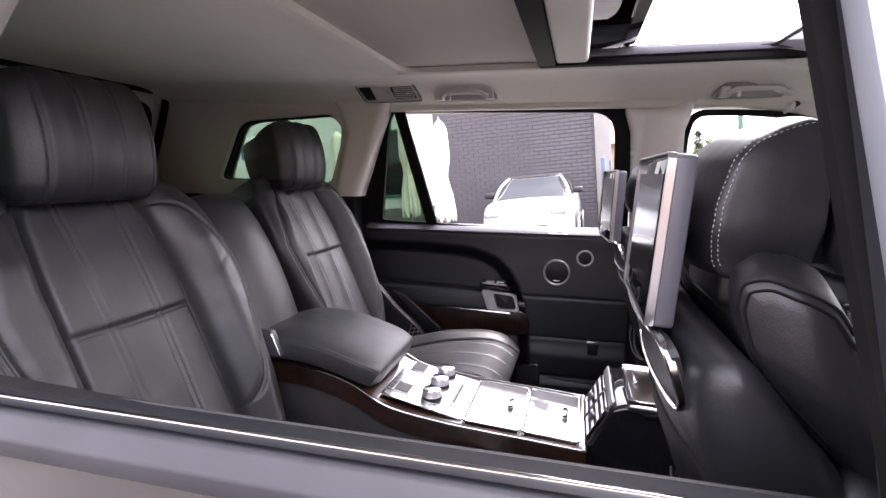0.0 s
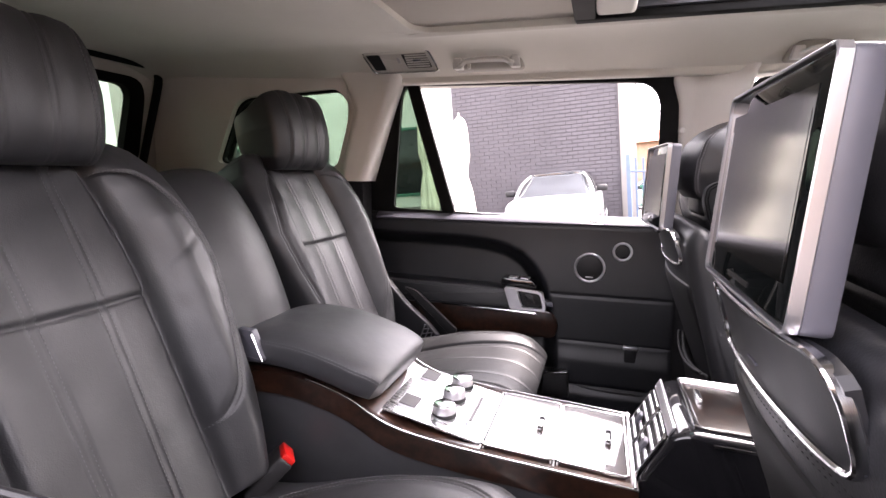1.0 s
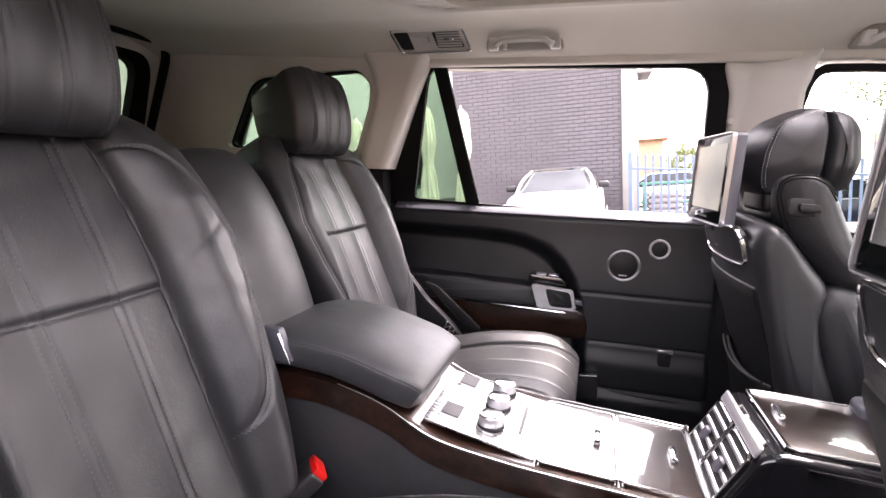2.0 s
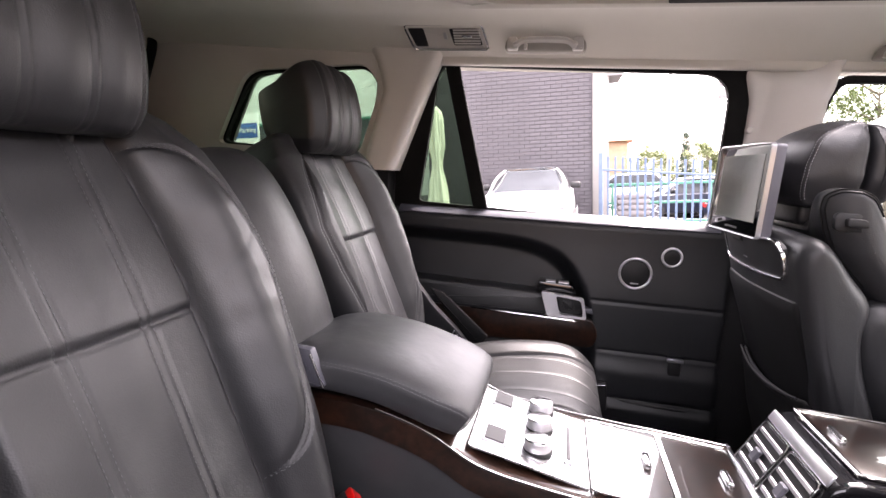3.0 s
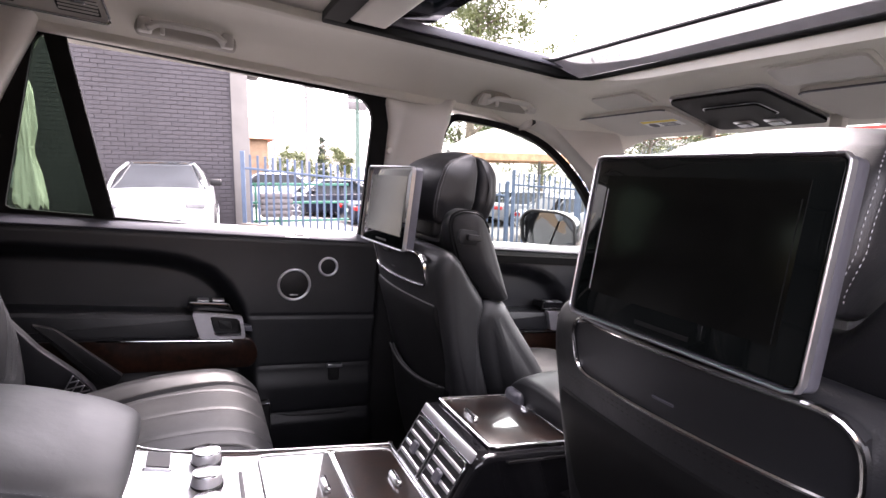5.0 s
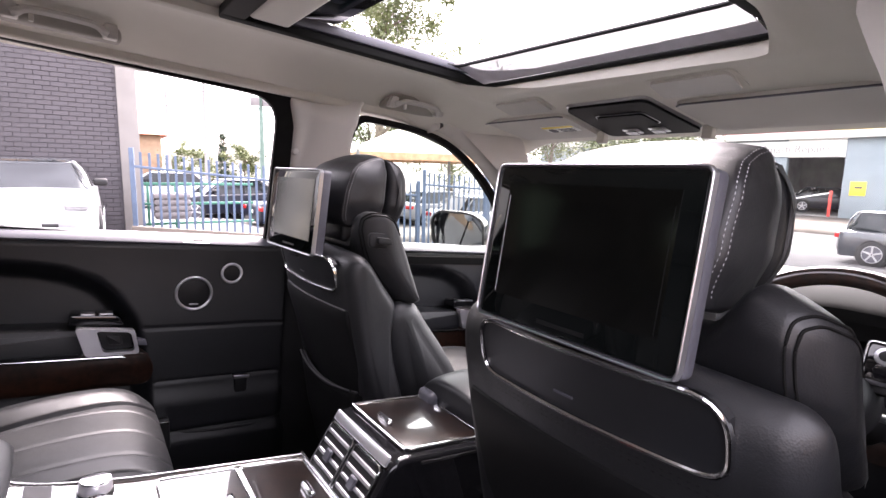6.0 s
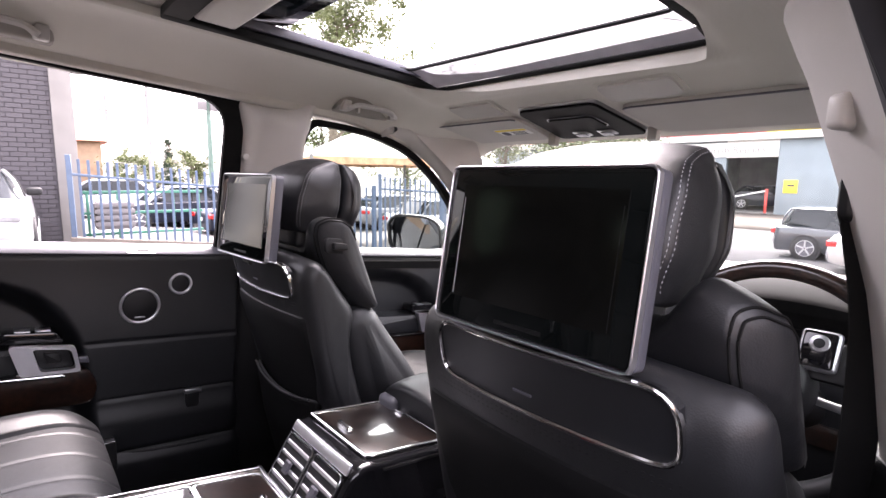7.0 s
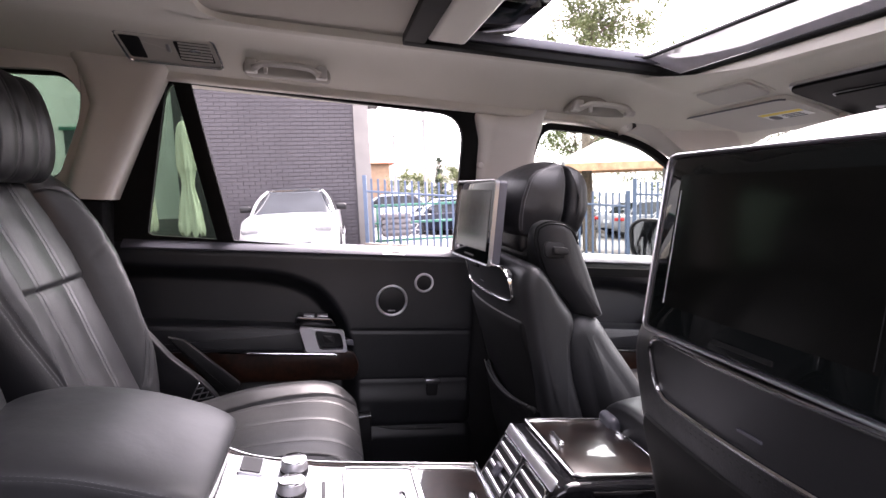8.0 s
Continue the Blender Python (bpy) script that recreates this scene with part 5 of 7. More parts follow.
    if window:
        part("window_frame", loops(DOOR_OUT if side > 0 else DOOR_OUT_R, DOOR_OPEN if side > 0 else DOOR_OPEN_R, 180, lambda x, z: y_glass(x, z) - 0.008, 0.016, side), RUBBER, dr, "black window frame seal")
        dv = [(-0.436, 1.240), (-0.517, 1.630), (-0.478, 1.630), (-0.393, 1.240)]
        dv = [(x - (0.05 if side < 0 else 0), z) for x, z in dv]
        part("window_divider", sheared(dv, lambda x, z: y_glass(x, z) - 0.008, 0.014, side, 0.004), RUBBER, dr, "black divider bar")
        g = part("quarter_glass", sheared([(-0.612, 1.24), (-0.535, 1.615), (-0.50, 1.615), (-0.415, 1.24)], lambda x, z: y_glass(x, z), 0.004, side, 0), GLASS_TINT, dr, "tinted fixed quarter pane")
        g.visible_shadow = False
    # outer skin
    prof = [(0.762, 1.230), (0.769, 1.234), (0.776, 1.228), (0.790, 1.180), (0.822, 1.08), (0.866, 0.93), (0.872, 0.70), (0.84, 0.45), (0.80, 0.45)]
    xs = np.linspace(-0.74, 0.30, 24)
    V = [(x + dx, side * y, z) for x in xs for y, z in smooth_path(prof, 40)]
    F = [(a * 40 + b, a * 40 + b + 1, (a + 1) * 40 + b + 1, (a + 1) * 40 + b) for a in range(23) for b in range(39)]
    part("outer_skin", (V, F if side < 0 else [f[::-1] for f in F]), PAINT_BLACK, dr, "glossy black outer door skin")
    part("seal_bright_line", box(-0.72 + dx, 0.235 + dx, side * 0.7525, side * 0.7575, 1.232, 1.2440, 0.0015), CHROME, dr, "bright line along the seal")
    lip = [(0.7575, 1.2405), (0.772, 1.2385), (0.7845, 1.226), (0.7845, 1.212), (0.7575, 1.212)]
    b = prism([(side * y, z) for y, z in lip], -0.72 + dx, 0.235 + dx, "x", 0.002)
    part("outer_seal", b, SEAL_GREY, dr, "dull grey outer window seal")
    return dr


door(1, 0.0, "rear_door", "closed black leather rear door with open window and wood inlay")
door(-1, 0.0, "rear_door", "closed black rear door with its window fully lowered")
door(1, 1.09, "front_door", "closed black leather front passenger door with wood inlay", window=False)
door(-1, 1.09, "front_door", "closed black front driver door, mostly hidden", window=False)

# ---- centre console between the rear seats ----
con = thing("rear_console", "long rear console with wood edges, brushed metal plate and glossy lids", "console", base=(-0.2, 0, 0.56))
EDGE = smooth_path([(-0.57, 1.020), (-0.46, 1.022), (-0.395, 1.011), (-0.335, 0.992), (-0.262, 0.956), (-0.16, 0.939), (-0.065, 0.931), (0.03, 0.925), (0.125, 0.918)], 60)
body = [(x, z - 0.012) for x, z in EDGE] + [(0.125, 0.56), (-0.62, 0.56), (-0.62, 1.00)]
part("body", prism(body, -0.121, 0.121, "y", 0.004), LEATHER_SOFT, con, "black leather console sides")
for sy in (-1, 1):
    V, F = [], []
    n = len(EDGE)
    # a leaning wood band below the rim
    for x, z in EDGE:
        V += [(x, sy * 0.113, z + 0.001), (x, sy * 0.127, z - 0.001), (x, sy * 0.130, z - 0.038), (x, sy * 0.119, z - 0.042)]
    for i in range(n - 1):
        for j in range(4):
            f = (i * 4 + j, i * 4 + (j + 1) % 4, (i + 1) * 4 + (j + 1) % 4, (i + 1) * 4 + j)
            F.append(f if sy > 0 else f[::-1])
    part("wood_band", (V, F), WOOD, con, "dark glossy wood side band")
    part("rim_line", sweep([(x, sy * 0.125, z + 0.001) for x, z in EDGE[12:]], rect_sec(0.0028, 0.0024, 0.0008)), CHROME, con, "thin bright rim line")
top = [(x, z) for x, z in EDGE]
V = [(x, y, z) for x, z in top for y in (-0.115, 0.115)] + [(x, y, z - 0.02) for x, z in top for y in (-0.115, 0.115)]
n = len(top)
F = [(2 * i, 2 * i + 1, 2 * i + 3, 2 * i + 2) for i in range(n - 1)]
part("wood_top", (V, [f[::-1] for f in F]), WOOD, con, "dark glossy wood console top")


def ztop(x):
    """Height of the console's top; the control plate bridges the bend as one flat."""
    z = float(np.interp(x, EDGE[:, 0], EDGE[:, 1]))
    if -0.300 < x < -0.116:
        ends = np.interp([-0.300, -0.116], EDGE[:, 0], EDGE[:, 1])
        z = max(z, float(np.interp(x, [-0.300, -0.116], ends)))
    return z


def top_plate(x0, x1, y0, y1, h0, h1, r=0.006, slant=0.0):
    pts = rounded([(x0, y0), (x1, y0 + 0.0), (x1, y1), (x0 + slant, y1)], r, 4)
    m = len(pts)
    V = [(x, y, ztop(x) + h0) for x, y in pts] + [(x, y, ztop(x) + h1) for x, y in pts]
    return V, [tuple(range(m))[::-1], tuple(range(m, 2 * m))] + [(i, (i + 1) % m, m + (i + 1) % m, m + i) for i in range(m)]


plate = part("metal_plate", top_plate(-0.286, -0.116, -0.100, 0.096, 0, 0.003, 0.004), BRUSHED, con, "brushed aluminium control plate")
for x0, y0 in ((-0.270, -0.074), (-0.270, 0.046)):
    sw = part("switch_block", top_plate(x0, x0 + 0.036, y0, y0 + 0.046, 0.002, 0.006, 0.003), SILVER, plate, "square silver switch block")
    part("switch_face", top_plate(x0 + 0.003, x0 + 0.033, y0 + 0.003, y0 + 0.043, 0.005, 0.0075, 0.002), SWITCH_GREY, sw)
part("slim_switch", top_plate(-0.150, -0.138, -0.058, 0.056, 0.002, 0.006, 0.003), SILVER, plate, "slim silver switch bar")
part("slim_face", top_plate(-0.147, -0.141, -0.050, 0.048, 0.005, 0.0072, 0.002), SWITCH_GREY, plate)
part("knob_track", top_plate(-0.213, -0.167, -0.078, 0.095, 0.002, 0.0045, 0.02), SILVER, plate)
for k, y0 in enumerate((-0.053, 0.013, 0.073)):
    kn = part("knob", cyl(0.0205, 0.0195, 0.020, 40, Matrix.Translation((-0.190, y0, ztop(-0.19) + 0.003)), 0.002), SATIN, plate, "satin control knob with a bright top")
    part("knob_cap", cyl(0.0188, 0.0182, 0.0028, 36, Matrix.Translation((-0.190, y0, ztop(-0.19) + 0.0222)), 0.001), CHROME, kn)
    part("knob_base", cyl(0.0225, 0.0222, 0.007, 40, Matrix.Translation((-0.190, y0, ztop(-0.19) + 0.002)), 0.001), BLACK_PLASTIC, kn)
for x0, x1 in ((-0.112, 0.000), (0.005, 0.112)):
    ld = part("lid", top_plate(x0 + 0.003, x1 - 0.003, -0.102, 0.097, 0.001, 0.005, 0.003), WOOD_DARK, con, "glossy dark wood cup-holder lid")
    lp = [(x, y, ztop(x) + 0.005) for x, y in resample(rounded([(x0, -0.105), (x1, -0.105), (x1, 0.100), (x0, 0.100)], 0.004, 3), 60)]
    part("lid_rim", sweep(lp, rect_sec(0.004, 0.004, 0.001), closed=True), CHROME, ld, "thin chrome lid rim")
    xm = x1 - 0.028
    part("lid_catch", box(xm - 0.005, xm + 0.005, -0.022, 0.018, ztop(xm) + 0.004, ztop(xm) + 0.014, 0.003), CHROME, ld, "chrome finger catch")
part("end_trim", sweep([(0.120, -0.126, 0.921), (0.120, 0.126, 0.921)], rect_sec(0.005, 0.005, 0.001)), CHROME, con)

# padded armrest lid on the console
aspine = [(-0.580, 1.044), (-0.51, 1.052), (-0.43, 1.046), (-0.365, 1.030), (-0.312, 1.012), (-0.288, 0.998)]
ap = Pad(aspine, lambda t: np.interp(t, [-1, -0.6, 0.4, 0.85, 1], [0.118, 0.127, 0.126, 0.114, 0.086]), lambda s, t: -0.040 + 0.004 * s * s, lambda s, t: -0.026 + 0 * s, -0.002, 5, 5, 1, lambda s, t: 0.0035 * groove(np.abs(s) - 0.984, 0.004))
arm = thing("armrest", "grey-black padded leather armrest lid on the rear console", "armrest", base=(-0.4, 0, 1.0))
av, af = ap.mesh(200, 90, 30)
pad = part("pad", (av, [f[::-1] for f in af]), LEATHER_SOFT, arm)
V, F = [], []
for sg in (-1, 1):
    for sd, hl in ((0.976, -0.0008), (0.990, -0.0006)):
        dashes(ap.point(np.full(90, sg * sd), np.linspace(-0.95, 0.93, 90), lift=hl) + np.array((0, sg * 0.0006, 0)), V, F)
part("stitching", (V, F), THREAD_DARK, pad)["kind"] = "stuff"
part("hinge_bracket", prism(rounded([(-0.540, 1.098), (-0.511, 1.096), (-0.490, 1.043), (-0.512, 1.041), (-0.545, 1.050)], 0.003, 3), -0.138, -0.122, "y", 0.003), DARK_GREY_PLASTIC, arm, "grey hinge bracket")
part("hinge_strip", sweep([(-0.511, -0.139, 1.090), (-0.4905, -0.139, 1.044)], rect_sec(0.003, 0.004, 0.001), up=(0, 1, 0)), CHROME, arm, "bright metal hinge strip")

# rear end of the front console: box with air vents
bx = thing("console_box", "gloss black rear console box with wood lid and two chrome vents", "console", base=(0.2, 0.015, 0.56))
Y0, Y1 = -0.106, 0.104
prof = rounded([(0.106, 0.56), (0.106, 0.885), (0.168, 1.000), (0.194, 1.008), (0.42, 1.000), (0.42, 0.56)], [0.005, 0.01, 0.02, 0.012, 0.01, 0.005], 5)
part("body", prism(prof, Y0, Y1, "y", 0.010, 3), PIANO, bx)
lm = Matrix.Translation((0.198, 0, 1.007)) @ Matrix.Rotation(radians(2.0), 4, "Y")
ld = part("lid", box(0.004, 0.152, Y0 + 0.018, Y1 - 0.012, 0.0, 0.006, 0.002, 2, lm), WOOD_DARK, bx, "glossy dark wood lid")
lp = [lm @ Vector((x, y, 0.005)) for x, y in resample(rounded([(0.0, Y0 + 0.014), (0.156, Y0 + 0.014), (0.156, Y1 - 0.008), (0.0, Y1 - 0.008)], 0.004, 3), 60)]
part("lid_rim", sweep(lp, rect_sec(0.005, 0.005, 0.0015), closed=True), CHROME, ld, "chrome lid rim")
part("lid_catch", box(0.014, 0.022, -0.012, 0.030, 0.005, 0.016, 0.003, 2, lm), CHROME, ld)
part("front_notch", box(0.146, 0.160, 0.02, 0.075, 0.003, 0.009, 0.002, 2, lm), CHROME, ld)
part("side_line", sweep([(0.22, Y0 - 0.001, 0.994), (0.41, Y0 - 0.001, 0.988)], rect_sec(0.003, 0.004)), CHROME, bx)
ang = math.atan2(1.000 - 0.885, 0.168 - 0.106)
vm = Matrix.Translation((0.106, 0, 0.885)) @ Matrix.Rotation(-ang, 4, "Y")
for k, (a, b) in enumerate(((Y0 + 0.016, (Y0 + Y1) / 2 - 0.004), ((Y0 + Y1) / 2 + 0.004, Y1 - 0.016))):
    ve = part("air_vent", box(0.022, 0.116, a, b, -0.004, 0.0015, 0.001, 1, vm), BLACK_PLASTIC, bx, "air vent with chrome slats")
    lp = [vm @ Vector((x, y, 0.003)) for x, y in resample(rounded([(0.020, a), (0.118, a), (0.118, b), (0.020, b)], 0.006, 3), 48)]
    part("vent_rim", sweep(lp, rect_sec(0.004, 0.005, 0.001), closed=True, up=tuple(vm.to_3x3() @ Vector((0, 0, 1)))), CHROME, ve)
    for q in range(5):
        x0 = 0.030 + q * 0.0175
        part("slat", box(x0, x0 + 0.0070, a + 0.003, b - 0.003, 0.001, 0.005, 0.0015, 1, vm), SATIN, ve)
    part("vent_tab", box(0.062, 0.082, (a + b) / 2 - 0.008, (a + b) / 2 + 0.010, 0.003, 0.010, 0.002, 1, vm), DARK_GREY_PLASTIC, ve)
# no real part: this strip draws the bright reflection on the gloss body
part("reflection_strip", box(0.122, 0.140, Y0 + 0.010, Y1 - 0.012, 0.000, 0.004, 0.003, 3, vm), SATIN, bx, "satin strip drawn for the body's bright reflection above the vents")
# dark tunnel and footwell mats beside the box
solo("tunnel_cover", box(0.02, 0.45, -0.20, 0.20, 0.56, 0.80, 0.04, 3), CARPET, "black carpeted centre tunnel", "tunnel", kind="structure")

# front armrest
fs = [(0.352, 1.010), (0.42, 1.022), (0.55, 1.026), (0.70, 1.026)]
fp = Pad(fs, lambda t: 0.098 + 0 * t, lambda s, t: -0.050 + 0.012 * s * s, lambda s, t: -0.06 + 0 * s, 0.0, 3.2, 8)
fa = thing("armrest", "black leather front centre armrest with a grey end cap", "armrest", base=(0.5, 0.01, 0.95))
v, f = fp.mesh(48, 48, 20)
part("pad", (v, [q[::-1] for q in f]), DOOR_LEATHER, fa)
part("end_cap", box(0.336, 0.364, 0.045, 0.098, 0.975, 1.028, 0.012, 4), DARK_GREY_PLASTIC, fa, "grey rounded end piece")
part("console_body", box(0.425, 1.05, -0.11, 0.11, 0.56, 0.99, 0.015), BLACK_PLASTIC, fa)

# seat belt of the driver's pillar
sb = thing("seat_belt", "black driver seat belt hanging from the pillar guide", "seat belt", base=(0.26, -0.55, 1.0))
part("guide", sheared(rounded([(0.352, 1.412), (0.350, 1.468), (0.396, 1.470), (0.400, 1.412)], 0.012), lambda x, z: 0.588, 0.018, -1, 0.008), BLACK_PLASTIC, sb, "black belt guide")
part("webbing", sweep(smooth_path([(0.376, -0.600, 1.43), (0.378, -0.622, 1.30), (0.382, -0.625, 1.05), (0.39, -0.635, 0.60)], 24), rect_sec(0.0016, 0.047), up=(0.9, -0.45, 0)), RUBBER, sb, "black webbing")

# ---- front cabin ----
sw = thing("steering_wheel", "black leather and wood steering wheel with silver switch pads", "steering wheel", base=(0.78, -0.421, 1.162))
wm = Matrix.Translation((0.765, -0.421, 1.162)) @ Matrix.Rotation(radians(-68), 4, "Y")
rim = [wm @ Vector((math.cos(a) * 0.188, math.sin(a) * 0.188, 0)) for a in np.linspace(0, 2 * math.pi, 72, endpoint=False)]
part("rim", sweep(rim, ring_sec(0.0155, 12), closed=True, up=tuple(wm.to_3x3() @ Vector((0, 0, 1)))), LEATHER, sw)
arc = [wm @ Vector((math.cos(a) * 0.188, math.sin(a) * 0.188, 0.001)) for a in np.linspace(-0.7, 0.7, 40)]
part("wood_arc", sweep(arc, ring_sec(0.0165, 12), up=tuple(wm.to_3x3() @ Vector((0, 0, 1)))), WOOD, sw, "dark wood upper rim")
part("hub", cyl(0.085, 0.070, 0.05, 36, wm @ Matrix.Translation((-0.01, 0, -0.03)), 0.01), BLACK_PLASTIC, sw)
for sgn in (-1, 1):
    part("spoke", box(0.010, 0.075, sgn * 0.05, sgn * 0.178, -0.012, 0.006, 0.006, 2, wm), BLACK_PLASTIC, sw)
    pd = part("switch_pad", box(0.022, 0.090, sgn * 0.048, sgn * 0.104, 0.004, 0.016, 0.008, 3, wm), SILVER, sw, "silver-rimmed switch pad")
    part("pad_face", box(0.027, 0.085, sgn * 0.053, sgn * 0.099, 0.014, 0.018, 0.004, 2, wm), PIANO, pd)
    part("pad_ring", cyl(0.015, 0.014, 0.003, 28, wm @ Matrix.Translation((0.066, sgn * 0.076, 0.017)), 0.001), SILVER, pd)
    part("pad_button", cyl(0.008, 0.008, 0.003, 20, wm @ Matrix.Translation((0.066, sgn * 0.076, 0.0195)), 0.001), BLACK_PLASTIC, pd)
part("column", cyl(0.045, 0.055, 0.30, 24, wm @ Matrix.Translation((0, 0, -0.33))), BLACK_PLASTIC, sw)
part("stalk", cyl(0.007, 0.009, 0.16, 12, Matrix.Translation((0.86, -0.43, 1.12)) @ Matrix.Rotation(radians(95), 4, "X")), SILVER, sw)

da = thing("dashboard", "black leather dashboard with a hooded instrument binnacle", "dashboard", kind="structure", base=(1.2, 0, 0.6))
dp = rounded([(1.08, 0.62), (1.02, 0.95), (1.02, 1.14), (1.12, 1.215), (1.75, 1.185), (1.80, 1.12), (1.80, 0.56), (1.2, 0.56)], [0.03, 0.05, 0.05, 0.06, 0.03, 0.02, 0.01, 0.02], 5)
part("body", prism(dp, -0.76, 0.76, "y", 0.004), DOOR_LEATHER, da)
bn = Pad([(0.93, 1.252), (1.02, 1.285), (1.14, 1.285), (1.30, 1.24)], lambda t: np.interp(t, [-1, 1], [0.165, 0.185]), lambda s, t: -0.030 + 0.016 * s * s, lambda s, t: -0.05 + 0 * s, -0.42, 3, 6)
v, f = bn.mesh(40, 30, 20)
part("binnacle", (v, [q[::-1] for q in f]), RUBBER, da, "hooded instrument binnacle")
part("wood_strip", box(1.012, 1.03, -0.70, 0.70, 0.985, 1.03, 0.004), WOOD, da)


# ---- outside mirrors ----
def door_mirror(side):
    mr = thing("door_mirror", "black door mirror reflecting the yard", "mirror", "door mirrors", base=(1.0, side * 0.93, 1.2))
    m = Matrix.Translation((1.020, side * 0.925, 1.280)) @ Matrix.Rotation(radians(side * 30), 4, "Z") @ Matrix.Rotation(radians(-5), 4, "Y")
    ol = rounded([(-0.118, -0.066), (-0.110, 0.052), (-0.05, 0.078), (0.085, 0.076), (0.118, 0.045), (0.105, -0.055), (0.06, -0.078), (-0.06, -0.080)], 0.035, 6)
    ol = [(side * a, b) for a, b in ol]
    n = len(ol)
    V, F = [], []
    for k, (sc, dx) in enumerate(((1.0, 0.0), (1.03, 0.02), (1.0, 0.06), (0.86, 0.105), (0.55, 0.135), (0.02, 0.142))):
        V += [tuple(m @ Vector((dx, a * sc, b * sc))) for a, b in ol]
    for k in range(5):
        for i in range(n):
            F.append((k * n + i, k * n + (i + 1) % n, (k + 1) * n + (i + 1) % n, (k + 1) * n + i))
    part("shell", (V, F), PAINT_BLACK, mr, "gloss black mirror shell")
    part("rim", sweep([m @ Vector((-0.001, a * 0.985, b * 0.985)) for a, b in ol], rect_sec(0.010, 0.010, 0.002), closed=True, up=(1, 0, 0)), BLACK_PLASTIC, mr)
    part("mirror_pane", ([tuple(m @ Vector((0.004, a * 0.97, b * 0.97))) for a, b in ol], [tuple(range(n))]), MIRROR, mr, "mirror glass")
    part("foot", box(1.03, 1.12, side * 0.74, side * 0.86, 1.195, 1.24, 0.012), BLACK_PLASTIC, mr)
    return mr


door_mirror(1)
door_mirror(-1)

# ---- the car's outer body ----
TYRE = mat("tyre_rubber", (0.015, 0.015, 0.016), rough=0.85, noise_scale=20, noise_amt=0.3)
ALLOY = mat("alloy_wheel", (0.55, 0.56, 0.58), rough=0.3, metal=1.0, noise_scale=10, noise_amt=0.1)
bd = thing("car_body", "black painted off-road car standing on a sloping drive", "car", kind="structure", base=(0.5, 0, 0))


def bonnet():
    V, F = [], []
    xs = [1.40, 1.62, 1.80, 2.1, 2.4, 2.65, 2.82, 2.90]
    zt = [1.10, 1.105, 1.105, 1.10, 1.075, 1.03, 0.95, 0.84]
    ys = np.linspace(-1, 1, 21)
    for x, z in zip(xs, zt):
        hw = 0.80 - 0.06 * step(x, 2.2, 2.9)
        V += [(x, y * hw, z - 0.05 * abs(y) ** 3) for y in ys]
    V += [(x, y, z - 0.03) for x, y, z in V]
    n, m = len(ys), len(xs)
    for i in range(m - 1):
        for j in range(n - 1):
            a = i * n + j
            F.append((a, a + n, a + n + 1, a + 1))
            F.append((m * n + a, m * n + a + 1, m * n + a + n + 1, m * n + a + n))
    return V, F


part("bonnet", bonnet(), PAINT_BLACK, bd, "glossy black bonnet")
part("front_bumper", box(2.62, 2.96, -0.86, 0.86, 0.34, 0.80, 0.08, 4), PAINT_BLACK, bd)
part("grille", box(2.90, 2.972, -0.46, 0.46, 0.66, 0.90, 0.02, 3), BLACK_PLASTIC, bd, "black front grille")
part("rear_bumper", box(-1.92, -1.55, -0.84, 0.84, 0.36, 0.72, 0.07, 4), PAINT_BLACK, bd)
part("tailgate_skin", box(-1.80, -1.58, -0.78, 0.78, 0.68, 1.26, 0.05, 4), PAINT_BLACK, bd)
part("underbody", box(-1.75, 2.75, -0.74, 0.74, 0.27, 0.468, 0.03, 2), BLACK_PLASTIC, bd)


def side_panel(x0, x1, z1, axle, sy):
    """A body side with a round wheel arch."""
    top = [(x0, 0.33), (x0, z1), (x1, z1), (x1, 0.33)]
    arch = [(axle + 0.44 * math.cos(a), 0.37 + 0.44 * math.sin(a)) for a in np.linspace(0, math.pi, 20)]
    arch = [p for p in arch if p[1] > 0.33]
    return prism(top + arch, sy * 0.79, sy * 0.885, "y", 0.02, 2)


for sy in (1, -1):
    part("front_wing", side_panel(1.40, 2.78, 1.07, 1.98, sy), PAINT_BLACK, bd)
    part("rear_wing", side_panel(-1.70, -0.742, 1.20, -1.20, sy), PAINT_BLACK, bd)
    part("sill", box(-0.742, 1.40, sy * 0.76, sy * 0.87, 0.31, 0.50, 0.03, 3), BLACK_PLASTIC, bd)
    part("headlamp", box(2.70, 2.94, sy * 0.50, sy * 0.80, 0.80, 0.93, 0.03, 3), SILVER, bd)
    part("tail_lamp", box(-1.815, -1.70, sy * 0.66, sy * 0.80, 0.86, 1.16, 0.02, 2), RED, bd)
    for xa in (1.98, -1.20):
        wm = Matrix.Translation((xa, sy * 0.62, 0.375)) @ Matrix.Rotation(radians(-90 * sy), 4, "X")
        wh = part("wheel", cyl(0.375, 0.375, 0.25, 40, wm, 0.035), TYRE, bd, "black tyre")
        part("rim", cyl(0.265, 0.255, 0.012, 36, wm @ Matrix.Translation((0, 0, 0.248))), DARK_GREY_PLASTIC, wh)
        for q in range(7):
            part("spoke", box(-0.020, 0.020, 0.03, 0.255, 0.254, 0.270, 0.004, 1, wm @ Matrix.Rotation(q * 2 * math.pi / 7, 4, "Z")), ALLOY, wh)

